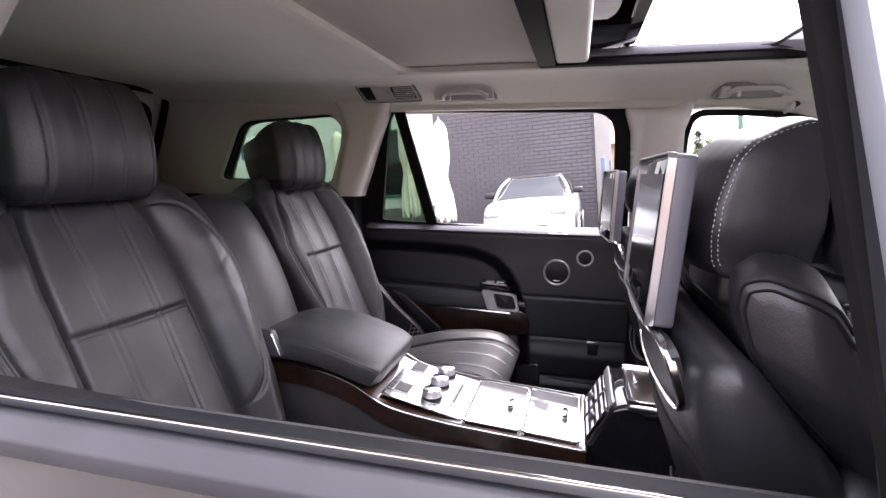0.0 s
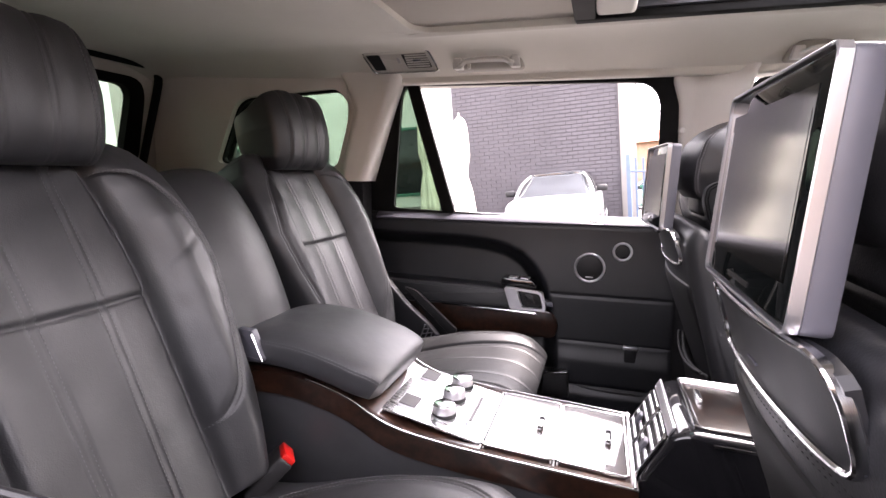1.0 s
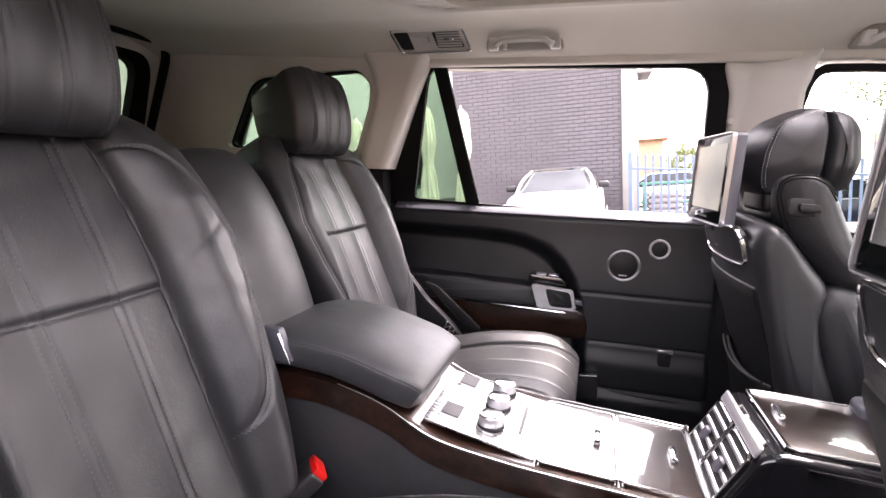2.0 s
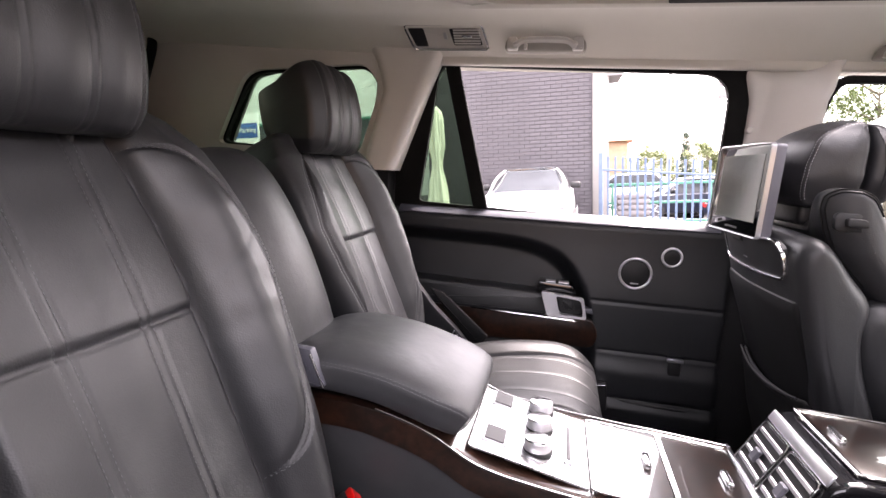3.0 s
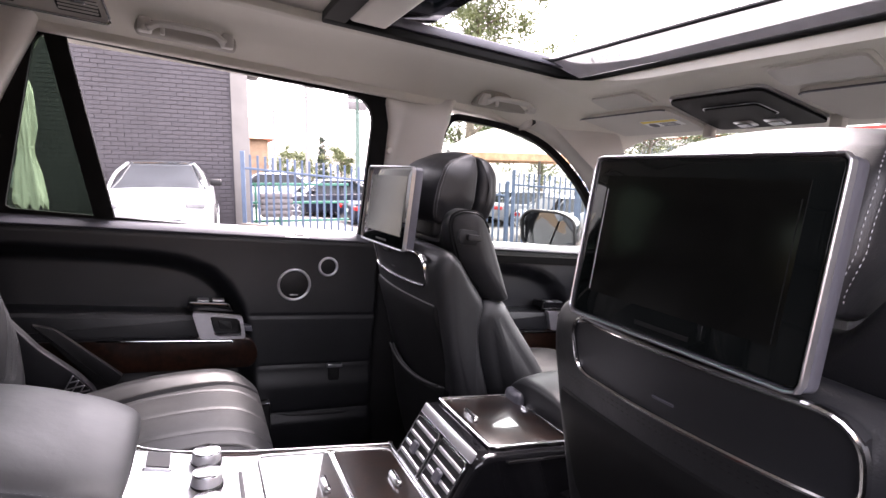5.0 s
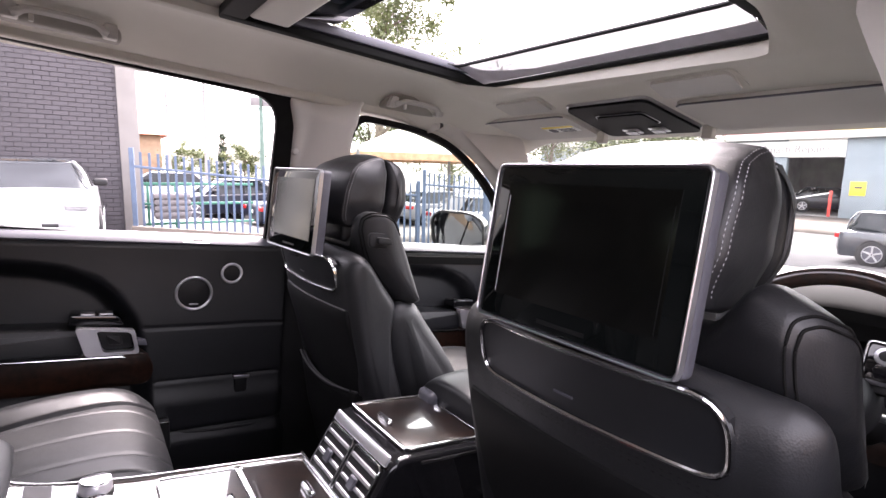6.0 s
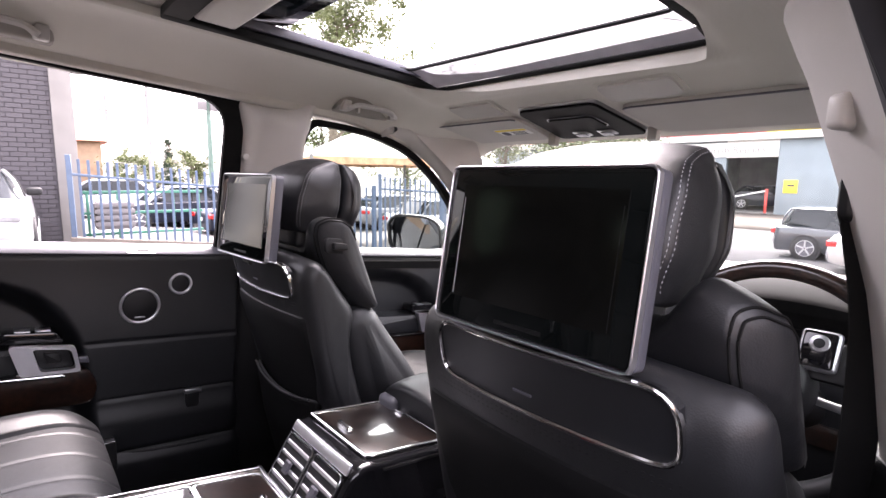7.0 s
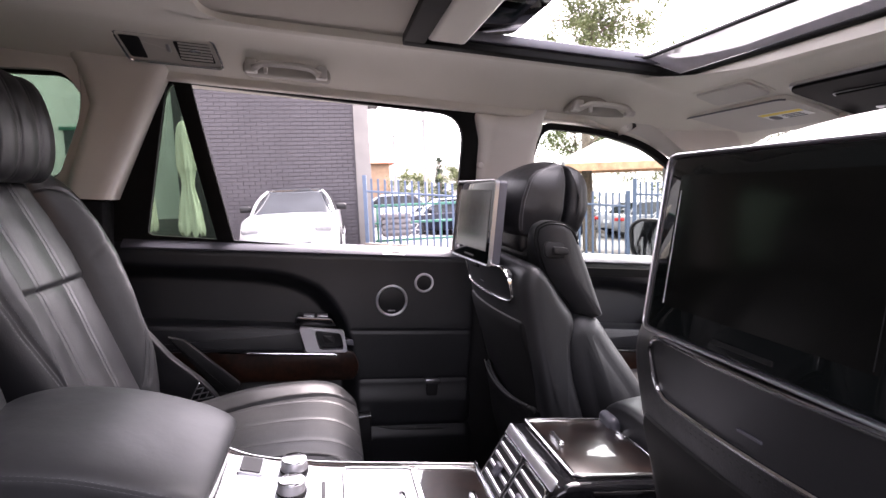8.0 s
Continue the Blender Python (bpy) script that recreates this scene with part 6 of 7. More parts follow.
# ---- outside: yard, street and neighbours (upright, in the world's frame) ----
EARTH = Matrix.Identity(4)
BRICK = mat("dark_painted_brick", (0.050, 0.045, 0.051), rough=0.7, noise_scale=3, noise_amt=0.18, bump2=(60, 0.2), per_object=0.08)
MORTAR = mat("dark_mortar", (0.044, 0.040, 0.045), rough=0.9, noise_scale=30, noise_amt=0.3)
RENDER_GREY = mat("grey_render", (0.16, 0.15, 0.15), rough=0.9, noise_scale=2.5, noise_amt=0.15, bump2=(50, 0.15))
RENDER_PALE = mat("pale_grey_render", (0.185, 0.175, 0.165), rough=0.9, noise_scale=2.5, noise_amt=0.12, bump2=(50, 0.15))
RENDER_WHITE = mat("white_render", (0.70, 0.72, 0.68), rough=0.9, noise_scale=1.5, noise_amt=0.12, bump2=(40, 0.1))
RENDER_TAN = mat("tan_brick", (0.30, 0.20, 0.13), rough=0.9, noise_scale=2.0, noise_amt=0.3, bump2=(20, 0.3))
ASPHALT = mat("pale_yard_surface", (0.11, 0.105, 0.10), rough=0.9, noise_scale=0.8, noise_amt=0.25, bump2=(60, 0.4))
ROAD = mat("road_asphalt", (0.042, 0.042, 0.045), rough=0.9, noise_scale=1.2, noise_amt=0.25, bump2=(80, 0.4))
CONCRETE = mat("pavement_concrete", (0.135, 0.115, 0.098), rough=0.9, noise_scale=1.5, noise_amt=0.2, bump2=(50, 0.2))
FENCE_BLUE = mat("blue_grey_fence_paint", (0.062, 0.095, 0.150), rough=0.5, noise_scale=8, noise_amt=0.2)
FENCE_GREEN = mat("green_frame_paint", (0.03, 0.16, 0.11), rough=0.5, noise_scale=8, noise_amt=0.25)
CANVAS = mat("cream_canvas", (0.62, 0.60, 0.50), rough=0.95, noise_scale=5, noise_amt=0.15, bump2=(160, 0.2))
CANVAS_WHITE = mat("white_canvas", (0.72, 0.70, 0.66), rough=0.95, noise_scale=2, noise_amt=0.1)
VALANCE = mat("faded_orange_canvas", (0.58, 0.34, 0.20), rough=0.95, noise_scale=6, noise_amt=0.35)
TERRACOTTA = mat("terracotta_tiles", (0.38, 0.12, 0.06), rough=0.8, noise_scale=8, noise_amt=0.35, bump2=(25, 0.4))
BARK = mat("tree_bark", (0.16, 0.13, 0.10), rough=0.95, noise_scale=14, noise_amt=0.4, bump2=(30, 0.6))
LEAF = mat("gum_leaves", (0.095, 0.115, 0.032), rough=0.6, noise_scale=0.9, noise_amt=0.5, second=(0.06, 0.08, 0.025))
LEAF_DARK = mat("pine_leaves", (0.03, 0.055, 0.025), rough=0.7, noise_scale=1.2, noise_amt=0.5)
POLE_GREY = mat("weathered_pole", (0.26, 0.25, 0.24), rough=0.9, noise_scale=4, noise_amt=0.3, stretch=(1, 1, 0.1))
GREEN_POLE = mat("green_signal_pole", (0.10, 0.16, 0.13), rough=0.5, noise_scale=6, noise_amt=0.2)
CAR_GLASS = mat("dark_car_glass", (0.010, 0.013, 0.015), rough=0.04, spec=0.35, noise_scale=2, noise_amt=0.3)
SKY_GLASS = mat("bright_reflecting_glass", (0.05, 0.055, 0.06), rough=0.08, spec=1.0, coat=1.0, noise_scale=2, noise_amt=0.3)
LAMP_GLASS = mat("headlamp_glass", (0.35, 0.36, 0.38), rough=0.1, metal=0.6, noise_scale=15, noise_amt=0.3)
LAMP_RED = mat("tail_lamp_red", (0.45, 0.02, 0.02), rough=0.2, noise_scale=15, noise_amt=0.3)
WHITE_PAINT = mat("white_car_paint", (0.20, 0.205, 0.21), rough=0.3, spec=0.3, coat=0.15, noise_scale=2, noise_amt=0.03)
NAVY_PAINT = mat("navy_car_paint", (0.006, 0.009, 0.020), rough=0.30, spec=0.25, coat=0.08, noise_scale=2, noise_amt=0.2)
GREY_PAINT = mat("blue_grey_car_paint", (0.045, 0.050, 0.060), rough=0.2, metal=0.4, coat=0.8, noise_scale=2, noise_amt=0.1)
SILVER_PAINT = mat("silver_car_paint", (0.42, 0.43, 0.45), rough=0.25, metal=0.6, coat=0.8, noise_scale=2, noise_amt=0.08)
SHOP_GREY = mat("blue_grey_shop_wall", (0.21, 0.25, 0.27), rough=0.85, noise_scale=1.2, noise_amt=0.12)
SHOP_WHITE = mat("white_fascia", (0.66, 0.66, 0.64), rough=0.8, noise_scale=1.2, noise_amt=0.08)
SHOP_RED = mat("red_fascia", (0.50, 0.04, 0.03), rough=0.6, noise_scale=1.5, noise_amt=0.15)
SHOP_YELLOW = mat("yellow_fascia", (0.75, 0.55, 0.02), rough=0.6, noise_scale=1.5, noise_amt=0.15)
DARK_INSIDE = mat("dim_workshop", (0.22, 0.21, 0.20), rough=0.9, noise_scale=1.0, noise_amt=0.4)
SIGN_BLUE = mat("blue_sign_paint", (0.03, 0.10, 0.30), rough=0.5, noise_scale=6, noise_amt=0.1)


def ground_z(x, y):
    return -0.0955 * np.clip(x, -12, 8.7) + 0.05 * np.clip(x - 25.5, 0, 6) + 0.0 * y


def ground_sheet():
    def axis(lo, hi):
        near = np.arange(lo, hi + 0.01, 1.0)
        far = np.array([15, 30, 60, 120, 250, 500, 900])
        return np.r_[lo - far[::-1], near, hi + far]
    xs, ys = axis(-16, 34), axis(-20, 34)
    V = [(x, y, float(ground_z(x, y))) for x in xs for y in ys]
    n = len(ys)
    F = [(i * n + j, (i + 1) * n + j, (i + 1) * n + j + 1, i * n + j + 1) for i in range(len(xs) - 1) for j in range(n - 1)]
    return V, F


solo("ground", ground_sheet(), ASPHALT, "pale worn yard surface sloping to the street", "ground", kind="structure", base=(0, 0, 0), frame_m=EARTH, sharp=0)


def flat_strip(x0, x1, y0, y1, lift, th=0.12):
    ys = np.linspace(y0, y1, 30)
    V, F = [], []
    for y in ys:
        for x in (x0, x1):
            z = float(ground_z(x, y))
            V += [(x, y, z + lift), (x, y, z + lift - th)]
    for i in range(29):
        a, b = i * 4, (i + 1) * 4
        F += [(a, a + 2, b + 2, b), (a + 1, b + 1, b + 3, a + 3), (a, b, b + 1, a + 1), (a + 2, a + 3, b + 3, b + 2)]
    return V, F


solo("road", flat_strip(14.2, 25.5, -120, 120, 0.01), ROAD, "grey asphalt street with parked cars", "road", kind="structure", frame_m=EARTH, sharp=0)
solo("pavement", flat_strip(25.5, 31.0, -120, 120, 0.15, 0.3), CONCRETE, "pale concrete pavement before the workshop", "pavement", kind="structure", frame_m=EARTH, sharp=0)
solo("pavement", flat_strip(11.6, 14.2, -120, 120, 0.13, 0.3), CONCRETE, "pale concrete pavement along the yard", "pavement", kind="structure", frame_m=EARTH, sharp=0)


# parked cars
def loft(rings, closed_ends=True):
    n = len(rings[0])
    V = [tuple(p) for r in rings for p in r]
    F = []
    for i in range(len(rings) - 1):
        for j in range(n - 1):
            F.append((i * n + j, i * n + j + 1, (i + 1) * n + j + 1, (i + 1) * n + j))
    if closed_ends:
        F.append(tuple(range(n))[::-1])
        F.append(tuple((len(rings) - 1) * n + j for j in range(n)))
    return V, F


def parked_car(name, m, paint, label, L=4.5, W=0.92, H=1.45, belt=0.92, hood=0.86, tail_h=0.95, roof=(-1.5, 0.55), wind=(1.15, -2.05), clear=0.20, glass_roof=False, group="parked cars", top=0.70, pane=None):
    """x forwards, z up from the road. roof: x of its rear and front edges; wind: x of the windscreen's foot and the rear window's foot."""
    c = thing(name, label, "car", group, base=(0, 0, 0), frame_m=m)
    xf, xr = L * 0.5, -L * 0.5
    st = [(xr, 0.74, 0.62, 0.40), (xr + 0.10, 0.93, tail_h - 0.02, 0.30), (xr + 0.6, 0.99, tail_h, clear), (wind[1], 1.0, max(tail_h, belt), clear), (0, 1.0, belt, clear), (wind[0], 1.0, belt - 0.01, clear),
          (wind[0] + 0.25, 0.99, hood + 0.02, clear), (xf - 0.45, 0.96, hood - 0.04, clear), (xf - 0.12, 0.88, hood - 0.16, 0.26), (xf, 0.70, 0.58, 0.36)]
    st.sort()
    k = smooth_path([(a, b, cc, d) for a, b, cc, d in st], 44)
    rings = []
    for x, w, zt, zb in k:
        w *= W
        half = [(0.55 * w, zb), (0.93 * w, zb + 0.03), (w, zb + (zt - zb) * 0.35), (w * 0.985, zb + (zt - zb) * 0.62), (w * 0.95, zt - 0.06), (w * 0.86, zt - 0.012), (w * 0.55, zt + 0.012), (0, zt + 0.022)]
        ring = [(x, y, z) for y, z in half] + [(x, -y, z) for y, z in half[-2::-1]]
        rings.append(ring)
    part("body", loft(rings), paint, c, sharp=50)
    # glasshouse and roof
    zr = H
    def house(inset, lift, z0, z1, x_in):
        b = rounded([(wind[0] + 0.02 - x_in, -W * 0.86 + inset), (wind[0] + 0.02 - x_in, W * 0.86 - inset), (wind[1] + x_in, W * 0.86 - inset), (wind[1] + x_in, -W * 0.86 + inset)], 0.25, 5)
        t = rounded([(roof[1] - x_in, -W * top + inset), (roof[1] - x_in, W * top - inset), (roof[0] + x_in, W * top - inset), (roof[0] + x_in, -W * top + inset)], 0.18, 5)
        b, t = np.array(b), np.array(t)
        rings = []
        for u in np.linspace(z0, z1, 6):
            p = b * (1 - u) + t * u
            bow = 1 + 0.03 * math.sin(math.pi * u)
            rings.append([(x, y * bow, belt - 0.03 + (zr - 0.05 - belt + 0.03) * u + lift) for x, y in p] + [])
        for r in rings:
            r.append(r[0])
        V, F = loft(rings, False)
        return V, F
    part("glasshouse", house(0.0, 0, 0, 1, 0), pane or CAR_GLASS, c, "dark reflecting car windows")
    # pillars
    for sy in (-1, 1):
        for (xa, xb, nm) in ((wind[0], roof[1], "windscreen_pillar"), (wind[1], roof[0], "rear_pillar"), (-0.25, -0.32, "side_pillar")):
            yb, yt = sy * W * 0.86, sy * W * top
            sh = 0.07 if nm != "side_pillar" else 0.0
            path = [(xa - (sh if xa > 0 else -sh), yb * 1.0, belt - 0.04), ((xa + xb) / 2, (yb + yt) / 2 * 1.035, (belt + zr) / 2), (xb, yt, zr - 0.06)]
            part(nm, sweep(smooth_path(path, 8), rect_sec(0.050, 0.04, 0.008)), paint if nm != "side_pillar" else BLACK_PLASTIC, c)
    t = rounded([(roof[1] + 0.04, -W * (top + 0.01)), (roof[1] + 0.04, W * (top + 0.01)), (roof[0] - 0.04, W * (top + 0.01)), (roof[0] - 0.04, -W * (top + 0.01))], 0.2, 6)
    n = len(t)
    rings = []
    for sc, dz in ((1.0, -0.055), (1.0, -0.03), (0.93, -0.008), (0.6, 0.012), (0.02, 0.018)):
        cx = (roof[0] + roof[1]) / 2
        rg = [(cx + (x - cx) * sc, y * sc, zr - 0.01 + dz) for x, y in t]
        rings.append(rg + [rg[0]])
    part("roof", loft(rings, False), (pane or CAR_GLASS) if glass_roof else paint, c)
    # wheels
    for x0 in (xf - 0.88, xr + 0.92):
        for sy in (-1, 1):
            wm = Matrix.Translation((x0, sy * (W - 0.21), 0.335)) @ Matrix.Rotation(radians(-90 * sy), 4, "X")
            ty = part("wheel", cyl(0.335, 0.335, 0.225, 36, wm, 0.03), TYRE, c, "black tyre")
            part("wheel_well", cyl(0.385, 0.385, 0.205, 32, wm @ Matrix.Translation((0, 0, 0.0))), TYRE, c)
            part("rim", cyl(0.225, 0.215, 0.010, 32, wm @ Matrix.Translation((0, 0, 0.224))), DARK_GREY_PLASTIC, ty)
            for q in range(5):
                part("spoke", box(-0.022, 0.022, 0.02, 0.215, 0.230, 0.245, 0.004, 1, wm @ Matrix.Rotation(q * 2 * math.pi / 5, 4, "Z")), ALLOY, ty)
            ring = [wm @ Vector((math.cos(a) * 0.222, math.sin(a) * 0.222, 0.232)) for a in np.linspace(0, 2 * math.pi, 32, endpoint=False)]
            part("rim_ring", sweep(ring, ring_sec(0.012, 6), closed=True, up=(0, 1, 0)), ALLOY, ty)
    for sy in (-1, 1):
        part("headlamp", box(xf - 0.36, xf - 0.05, sy * W * 0.52, sy * W * 0.84, hood - 0.235, hood - 0.135, 0.03, 3), LAMP_GLASS, c, "clear headlamp")
        part("tail_lamp", box(xr + 0.01, xr + 0.22, sy * W * 0.55, sy * W * 0.95, tail_h - 0.24, tail_h - 0.10, 0.02, 2), LAMP_RED, c, "red tail lamp")
        part("door_mirror", box(wind[0] - 0.42, wind[0] - 0.28, sy * W * 0.90, sy * (W * 0.98 + 0.13), belt + 0.03, belt + 0.15, 0.04, 3), BLACK_PLASTIC, c, "black door mirror")
        part("fog_lamp", box(xf - 0.16, xf + 0.002, sy * W * 0.50, sy * W * 0.72, 0.36, 0.46, 0.02, 2), BLACK_PLASTIC, c)
    part("grille", box(xf - 0.16, xf + 0.012, -W * 0.44, W * 0.44, 0.46, 0.54, 0.02, 2), BLACK_PLASTIC, c, "black front grille")
    part("lower_grille", box(xf - 0.12, xf + 0.012, -W * 0.46, W * 0.46, 0.30, 0.44, 0.02, 2), BLACK_PLASTIC, c)
    part("number_plate", box(xf + 0.005, xf + 0.022, -0.19, 0.19, 0.48, 0.58, 0.003, 1), LABEL_WHITE, c, "blank white plate")
    part("rear_plate", box(xr - 0.012, xr + 0.01, -0.19, 0.19, 0.62, 0.73, 0.003, 1), LABEL_WHITE, c)
    part("door_line", sweep([(-1.0, W * 1.0, 0.62), (0.9, W * 1.0, 0.62)], rect_sec(0.006, 0.012)), BLACK_PLASTIC, c)
    return c


def at_ground(x, y, rz, s=1.0):
    return Matrix.Translation((x, y, float(ground_z(x, y)))) @ Matrix.Rotation(radians(rz), 4, "Z") @ Matrix.Scale(s, 4)


parked_car("parked_car", at_ground(-0.78, 10.2, -92), WHITE_PAINT, "white hatchback with black roof parked before the dark brick wall", L=4.2, W=0.87, H=1.45, belt=0.98, hood=0.94, tail_h=1.0, roof=(-1.6, 0.25), wind=(1.02, -1.95), glass_roof=True, top=0.60, pane=SKY_GLASS)
parked_car("parked_car", at_ground(4.35, 19.6, 184), NAVY_PAINT, "dark navy sedan parked behind the fence", L=4.7, H=1.43, roof=(-1.0, 0.35), wind=(1.15, -1.75))
parked_car("parked_car", at_ground(6.6, 16.8, 4), NAVY_PAINT, "dark sedan parked behind the fence beside another", L=4.6, H=1.43, roof=(-1.0, 0.35), wind=(1.15, -1.75))
parked_car("parked_car", at_ground(17.9, 2.4, -90), GREY_PAINT, "blue-grey estate car parked in the street", L=4.75, H=1.48, roof=(-1.95, 0.40), wind=(1.15, -2.20))
parked_car("parked_car", at_ground(15.6, 0.6, -84), SILVER_PAINT, "silver sedan standing in the street", L=4.6, H=1.43, roof=(-1.0, 0.35), wind=(1.15, -1.75))
for i, (x, y, pm, lb) in enumerate(((6.0, 21.5, WHITE_PAINT, "white car in the far yard"), (10.2, 21.8, SILVER_PAINT, "silver car in the far yard"), (13.0, 18.5, WHITE_PAINT, "white car in the yard behind the fence"), (2.4, 22.5, SILVER_PAINT, "silver car in the far yard"), (12.2, 14.2, SILVER_PAINT, "silver car behind the blue gate"))):
    parked_car("parked_car", at_ground(x, y, 5 + 170 * (i % 2)), pm, lb, roof=(-1.2, 0.35), wind=(1.15, -1.85))

# dark brick wall of the neighbouring building: bricks laid in courses
WX0, WX1, WY = -3.30, 0.52, 11.5
hall = thing("brick_building", "dark painted brick building with a grey rendered corner pier", "building", base=(-1.4, 12, 0), frame_m=EARTH)
part("core", box(WX0 + 0.01, WX1 - 0.01, WY + 0.012, WY + 4.0, -0.4, 6.2, 0.01), MORTAR, hall, "recessed mortar")
part("corner_pier", box(WX1 - 0.02, WX1 + 0.32, WY - 0.05, WY + 3.9, -0.4, 6.3, 0.01), RENDER_PALE, hall, "pale grey rendered corner pier")
part("eaves", box(WX1 + 0.30, WX1 + 0.62, WY - 0.1, WY + 1.0, 3.42, 3.50, 0.01), RENDER_GREY, hall)

# rendered house further along
wb = thing("white_building", "white rendered building behind the closed umbrellas", "building", base=(-8, 14, 0), frame_m=EARTH)
part("wall", box(-16.0, -3.25, 13.4, 18, -0.4, 6.8, 0.02), RENDER_WHITE, wb)
for i in range(3):
    wd = part("window", box(-6.2 - i * 3.2, -4.6 - i * 3.2, 13.36, 13.45, 1.3, 3.1, 0.01), CAR_GLASS, wb, "dark window pane")
    part("frame", box(-6.28 - i * 3.2, -4.52 - i * 3.2, 13.34, 13.40, 1.22, 1.30, 0.005), FENCE_GREEN, wd)
    part("frame", box(-6.28 - i * 3.2, -4.52 - i * 3.2, 13.34, 13.40, 3.10, 3.18, 0.005), FENCE_GREEN, wd)
part("plinth", box(-16.0, -3.2, 13.3, 13.42, -0.4, 0.9, 0.01), RENDER_GREY, wb)

# direction sign
sg = thing("direction_sign", "white board with a blue arrow on a post", "sign", base=(-6.6, 9, 0.6), frame_m=EARTH)
part("board", box(-7.05, -6.25, 9.0, 9.03, 2.15, 2.85, 0.005), LABEL_WHITE, sg)
part("blue_field", box(-7.02, -6.28, 8.99, 9.01, 2.36, 2.66, 0.003), SIGN_BLUE, sg)
part("arrow", prism([(-6.98, 2.51), (-6.86, 2.62), (-6.86, 2.54), (-6.72, 2.54), (-6.72, 2.48), (-6.86, 2.48), (-6.86, 2.40)], 8.98, 8.995, "y"), LABEL_WHITE, sg)
pt = bpy.data.curves.new("sign_text", "FONT")
pt.body, pt.size, pt.extrude = "Parking", 0.135, 0.004
tmp = bpy.data.objects.new("tmp", pt)
scene.collection.objects.link(tmp)
pm = bpy.data.meshes.new_from_object(tmp.evaluated_get(bpy.context.evaluated_depsgraph_get()))
bpy.data.objects.remove(tmp)
pm.transform(Matrix.Translation(-ORIGIN[sg.name]) @ Matrix.Translation((-6.70, 8.984, 2.475)) @ Matrix(((1, 0, 0, 0), (0, 0, -1, 0), (0, 1, 0, 0), (0, 0, 0, 1))))
pm.materials.clear()
pm.materials.append(LABEL_WHITE)
lettering = new("lettering", pm)
lettering.parent = sg
part("post", cyl(0.03, 0.03, 2.4, 12, Matrix.Translation((-6.65, 9.05, 0.5))), POLE_GREY, sg)


# closed market umbrellas
def umbrella(x, y, top, seed):
    z0 = float(ground_z(x, y))
    u = thing("closed_umbrella", "closed cream canvas market umbrella hanging in folds", "umbrella", "umbrellas", base=(x, y, z0), frame_m=EARTH)
    part("pole", cyl(0.024, 0.024, top - z0, 14, Matrix.Translation((x, y, z0))), POLE_GREY, u)
    rnd = random.Random(seed)
    n, m = 64, 40
    V, F = [], []
    ph = rnd.random() * 6
    for k in range(m):
        t = k / (m - 1)
        z = top - t * 1.95
        r = np.interp(t, [0, 0.04, 0.12, 0.40, 0.50, 0.58, 0.75, 0.95, 1.0], [0.02, 0.10, 0.13, 0.14, 0.10, 0.09, 0.15, 0.18, 0.17])
        for i in range(n):
            a = 2 * math.pi * i / n
            fold = 1 + (0.13 * math.sin(5 * a + ph + 1.3 * math.sin(4 * t + ph)) + 0.10 * math.sin(9 * a + 2 * ph + 2.5 * t) + 0.07 * math.sin(14 * a - 5 * t)) * min(1, t * 5) + 0.10 * math.cos(a - ph) * math.sin(5 * t + ph)
            V.append((x + r * fold * math.cos(a), y + r * fold * math.sin(a), z + 0.06 * math.sin(8 * a + ph) * (t > 0.9)))
    for k in range(m - 1):
        for i in range(n):
            F.append((k * n + i, (k + 1) * n + i, (k + 1) * n + (i + 1) % n, k * n + (i + 1) % n))
    part("canopy", (V, F), CANVAS, u, sharp=0)
    part("finial", cyl(0.03, 0.01, 0.08, 12, Matrix.Translation((x, y, top - 0.01))), POLE_GREY, u)
    part("tie_strap", cyl(0.105, 0.105, 0.04, 24, Matrix.Translation((x, y, top - 1.08))), CANVAS, u)
    part("foot", cyl(0.30, 0.26, 0.08, 28, Matrix.Translation((x, y, z0)), 0.01), RENDER_GREY, u)
    return u


umbrella(-2.50, 9.0, 2.72, 1)
umbrella(-3.22, 9.0, 2.86, 2)
umbrella(-4.9, 9.4, 2.80, 3)


# palisade fences
def fence(p0, p1, height, step_m, name, label, pale_w=0.045, post_every=2.6):
    p0, p1 = Vector(p0), Vector(p1)
    d = p1 - p0
    ln = d.length
    u = d.normalized()
    f = thing(name, label, "fence", base=(p0.x, p0.y, float(ground_z(p0.x, p0.y))), frame_m=EARTH)
    ang = math.atan2(u.y, u.x)

    def at(s, z):
        p = p0 + u * s
        return Matrix.Translation((p.x, p.y, float(ground_z(p.x, p.y)) + z)) @ Matrix.Rotation(ang, 4, "Z")
    n = int(ln / step_m)
    b0 = box(-pale_w / 2, pale_w / 2, -0.008, 0.008, 0.08, height, 0.004, 1)
    me = mesh_of(b0)
    me.materials.append(FENCE_BLUE)
    for i in range(n + 1):
        ob = new("pale", me)
        ob.parent = f
        ob.matrix_basis = Matrix.Translation(-ORIGIN[f.name]) @ at(i * step_m, 0)
    k = int(ln / post_every)
    b1 = mesh_of(box(-0.04, 0.04, -0.04, 0.04, -0.05, height + 0.06, 0.006, 1))
    b1.materials.append(FENCE_BLUE)
    for i in range(k + 1):
        ob = new("post", b1)
        ob.parent = f
        ob.matrix_basis = Matrix.Translation(-ORIGIN[f.name]) @ at(i * ln / k, 0)
    for z in (0.22, height - 0.28):
        a, b = at(0, z).translation, at(ln, z).translation
        part("rail", sweep([a, b], rect_sec(0.045, 0.045, 0.006)), FENCE_BLUE, f)
    return f


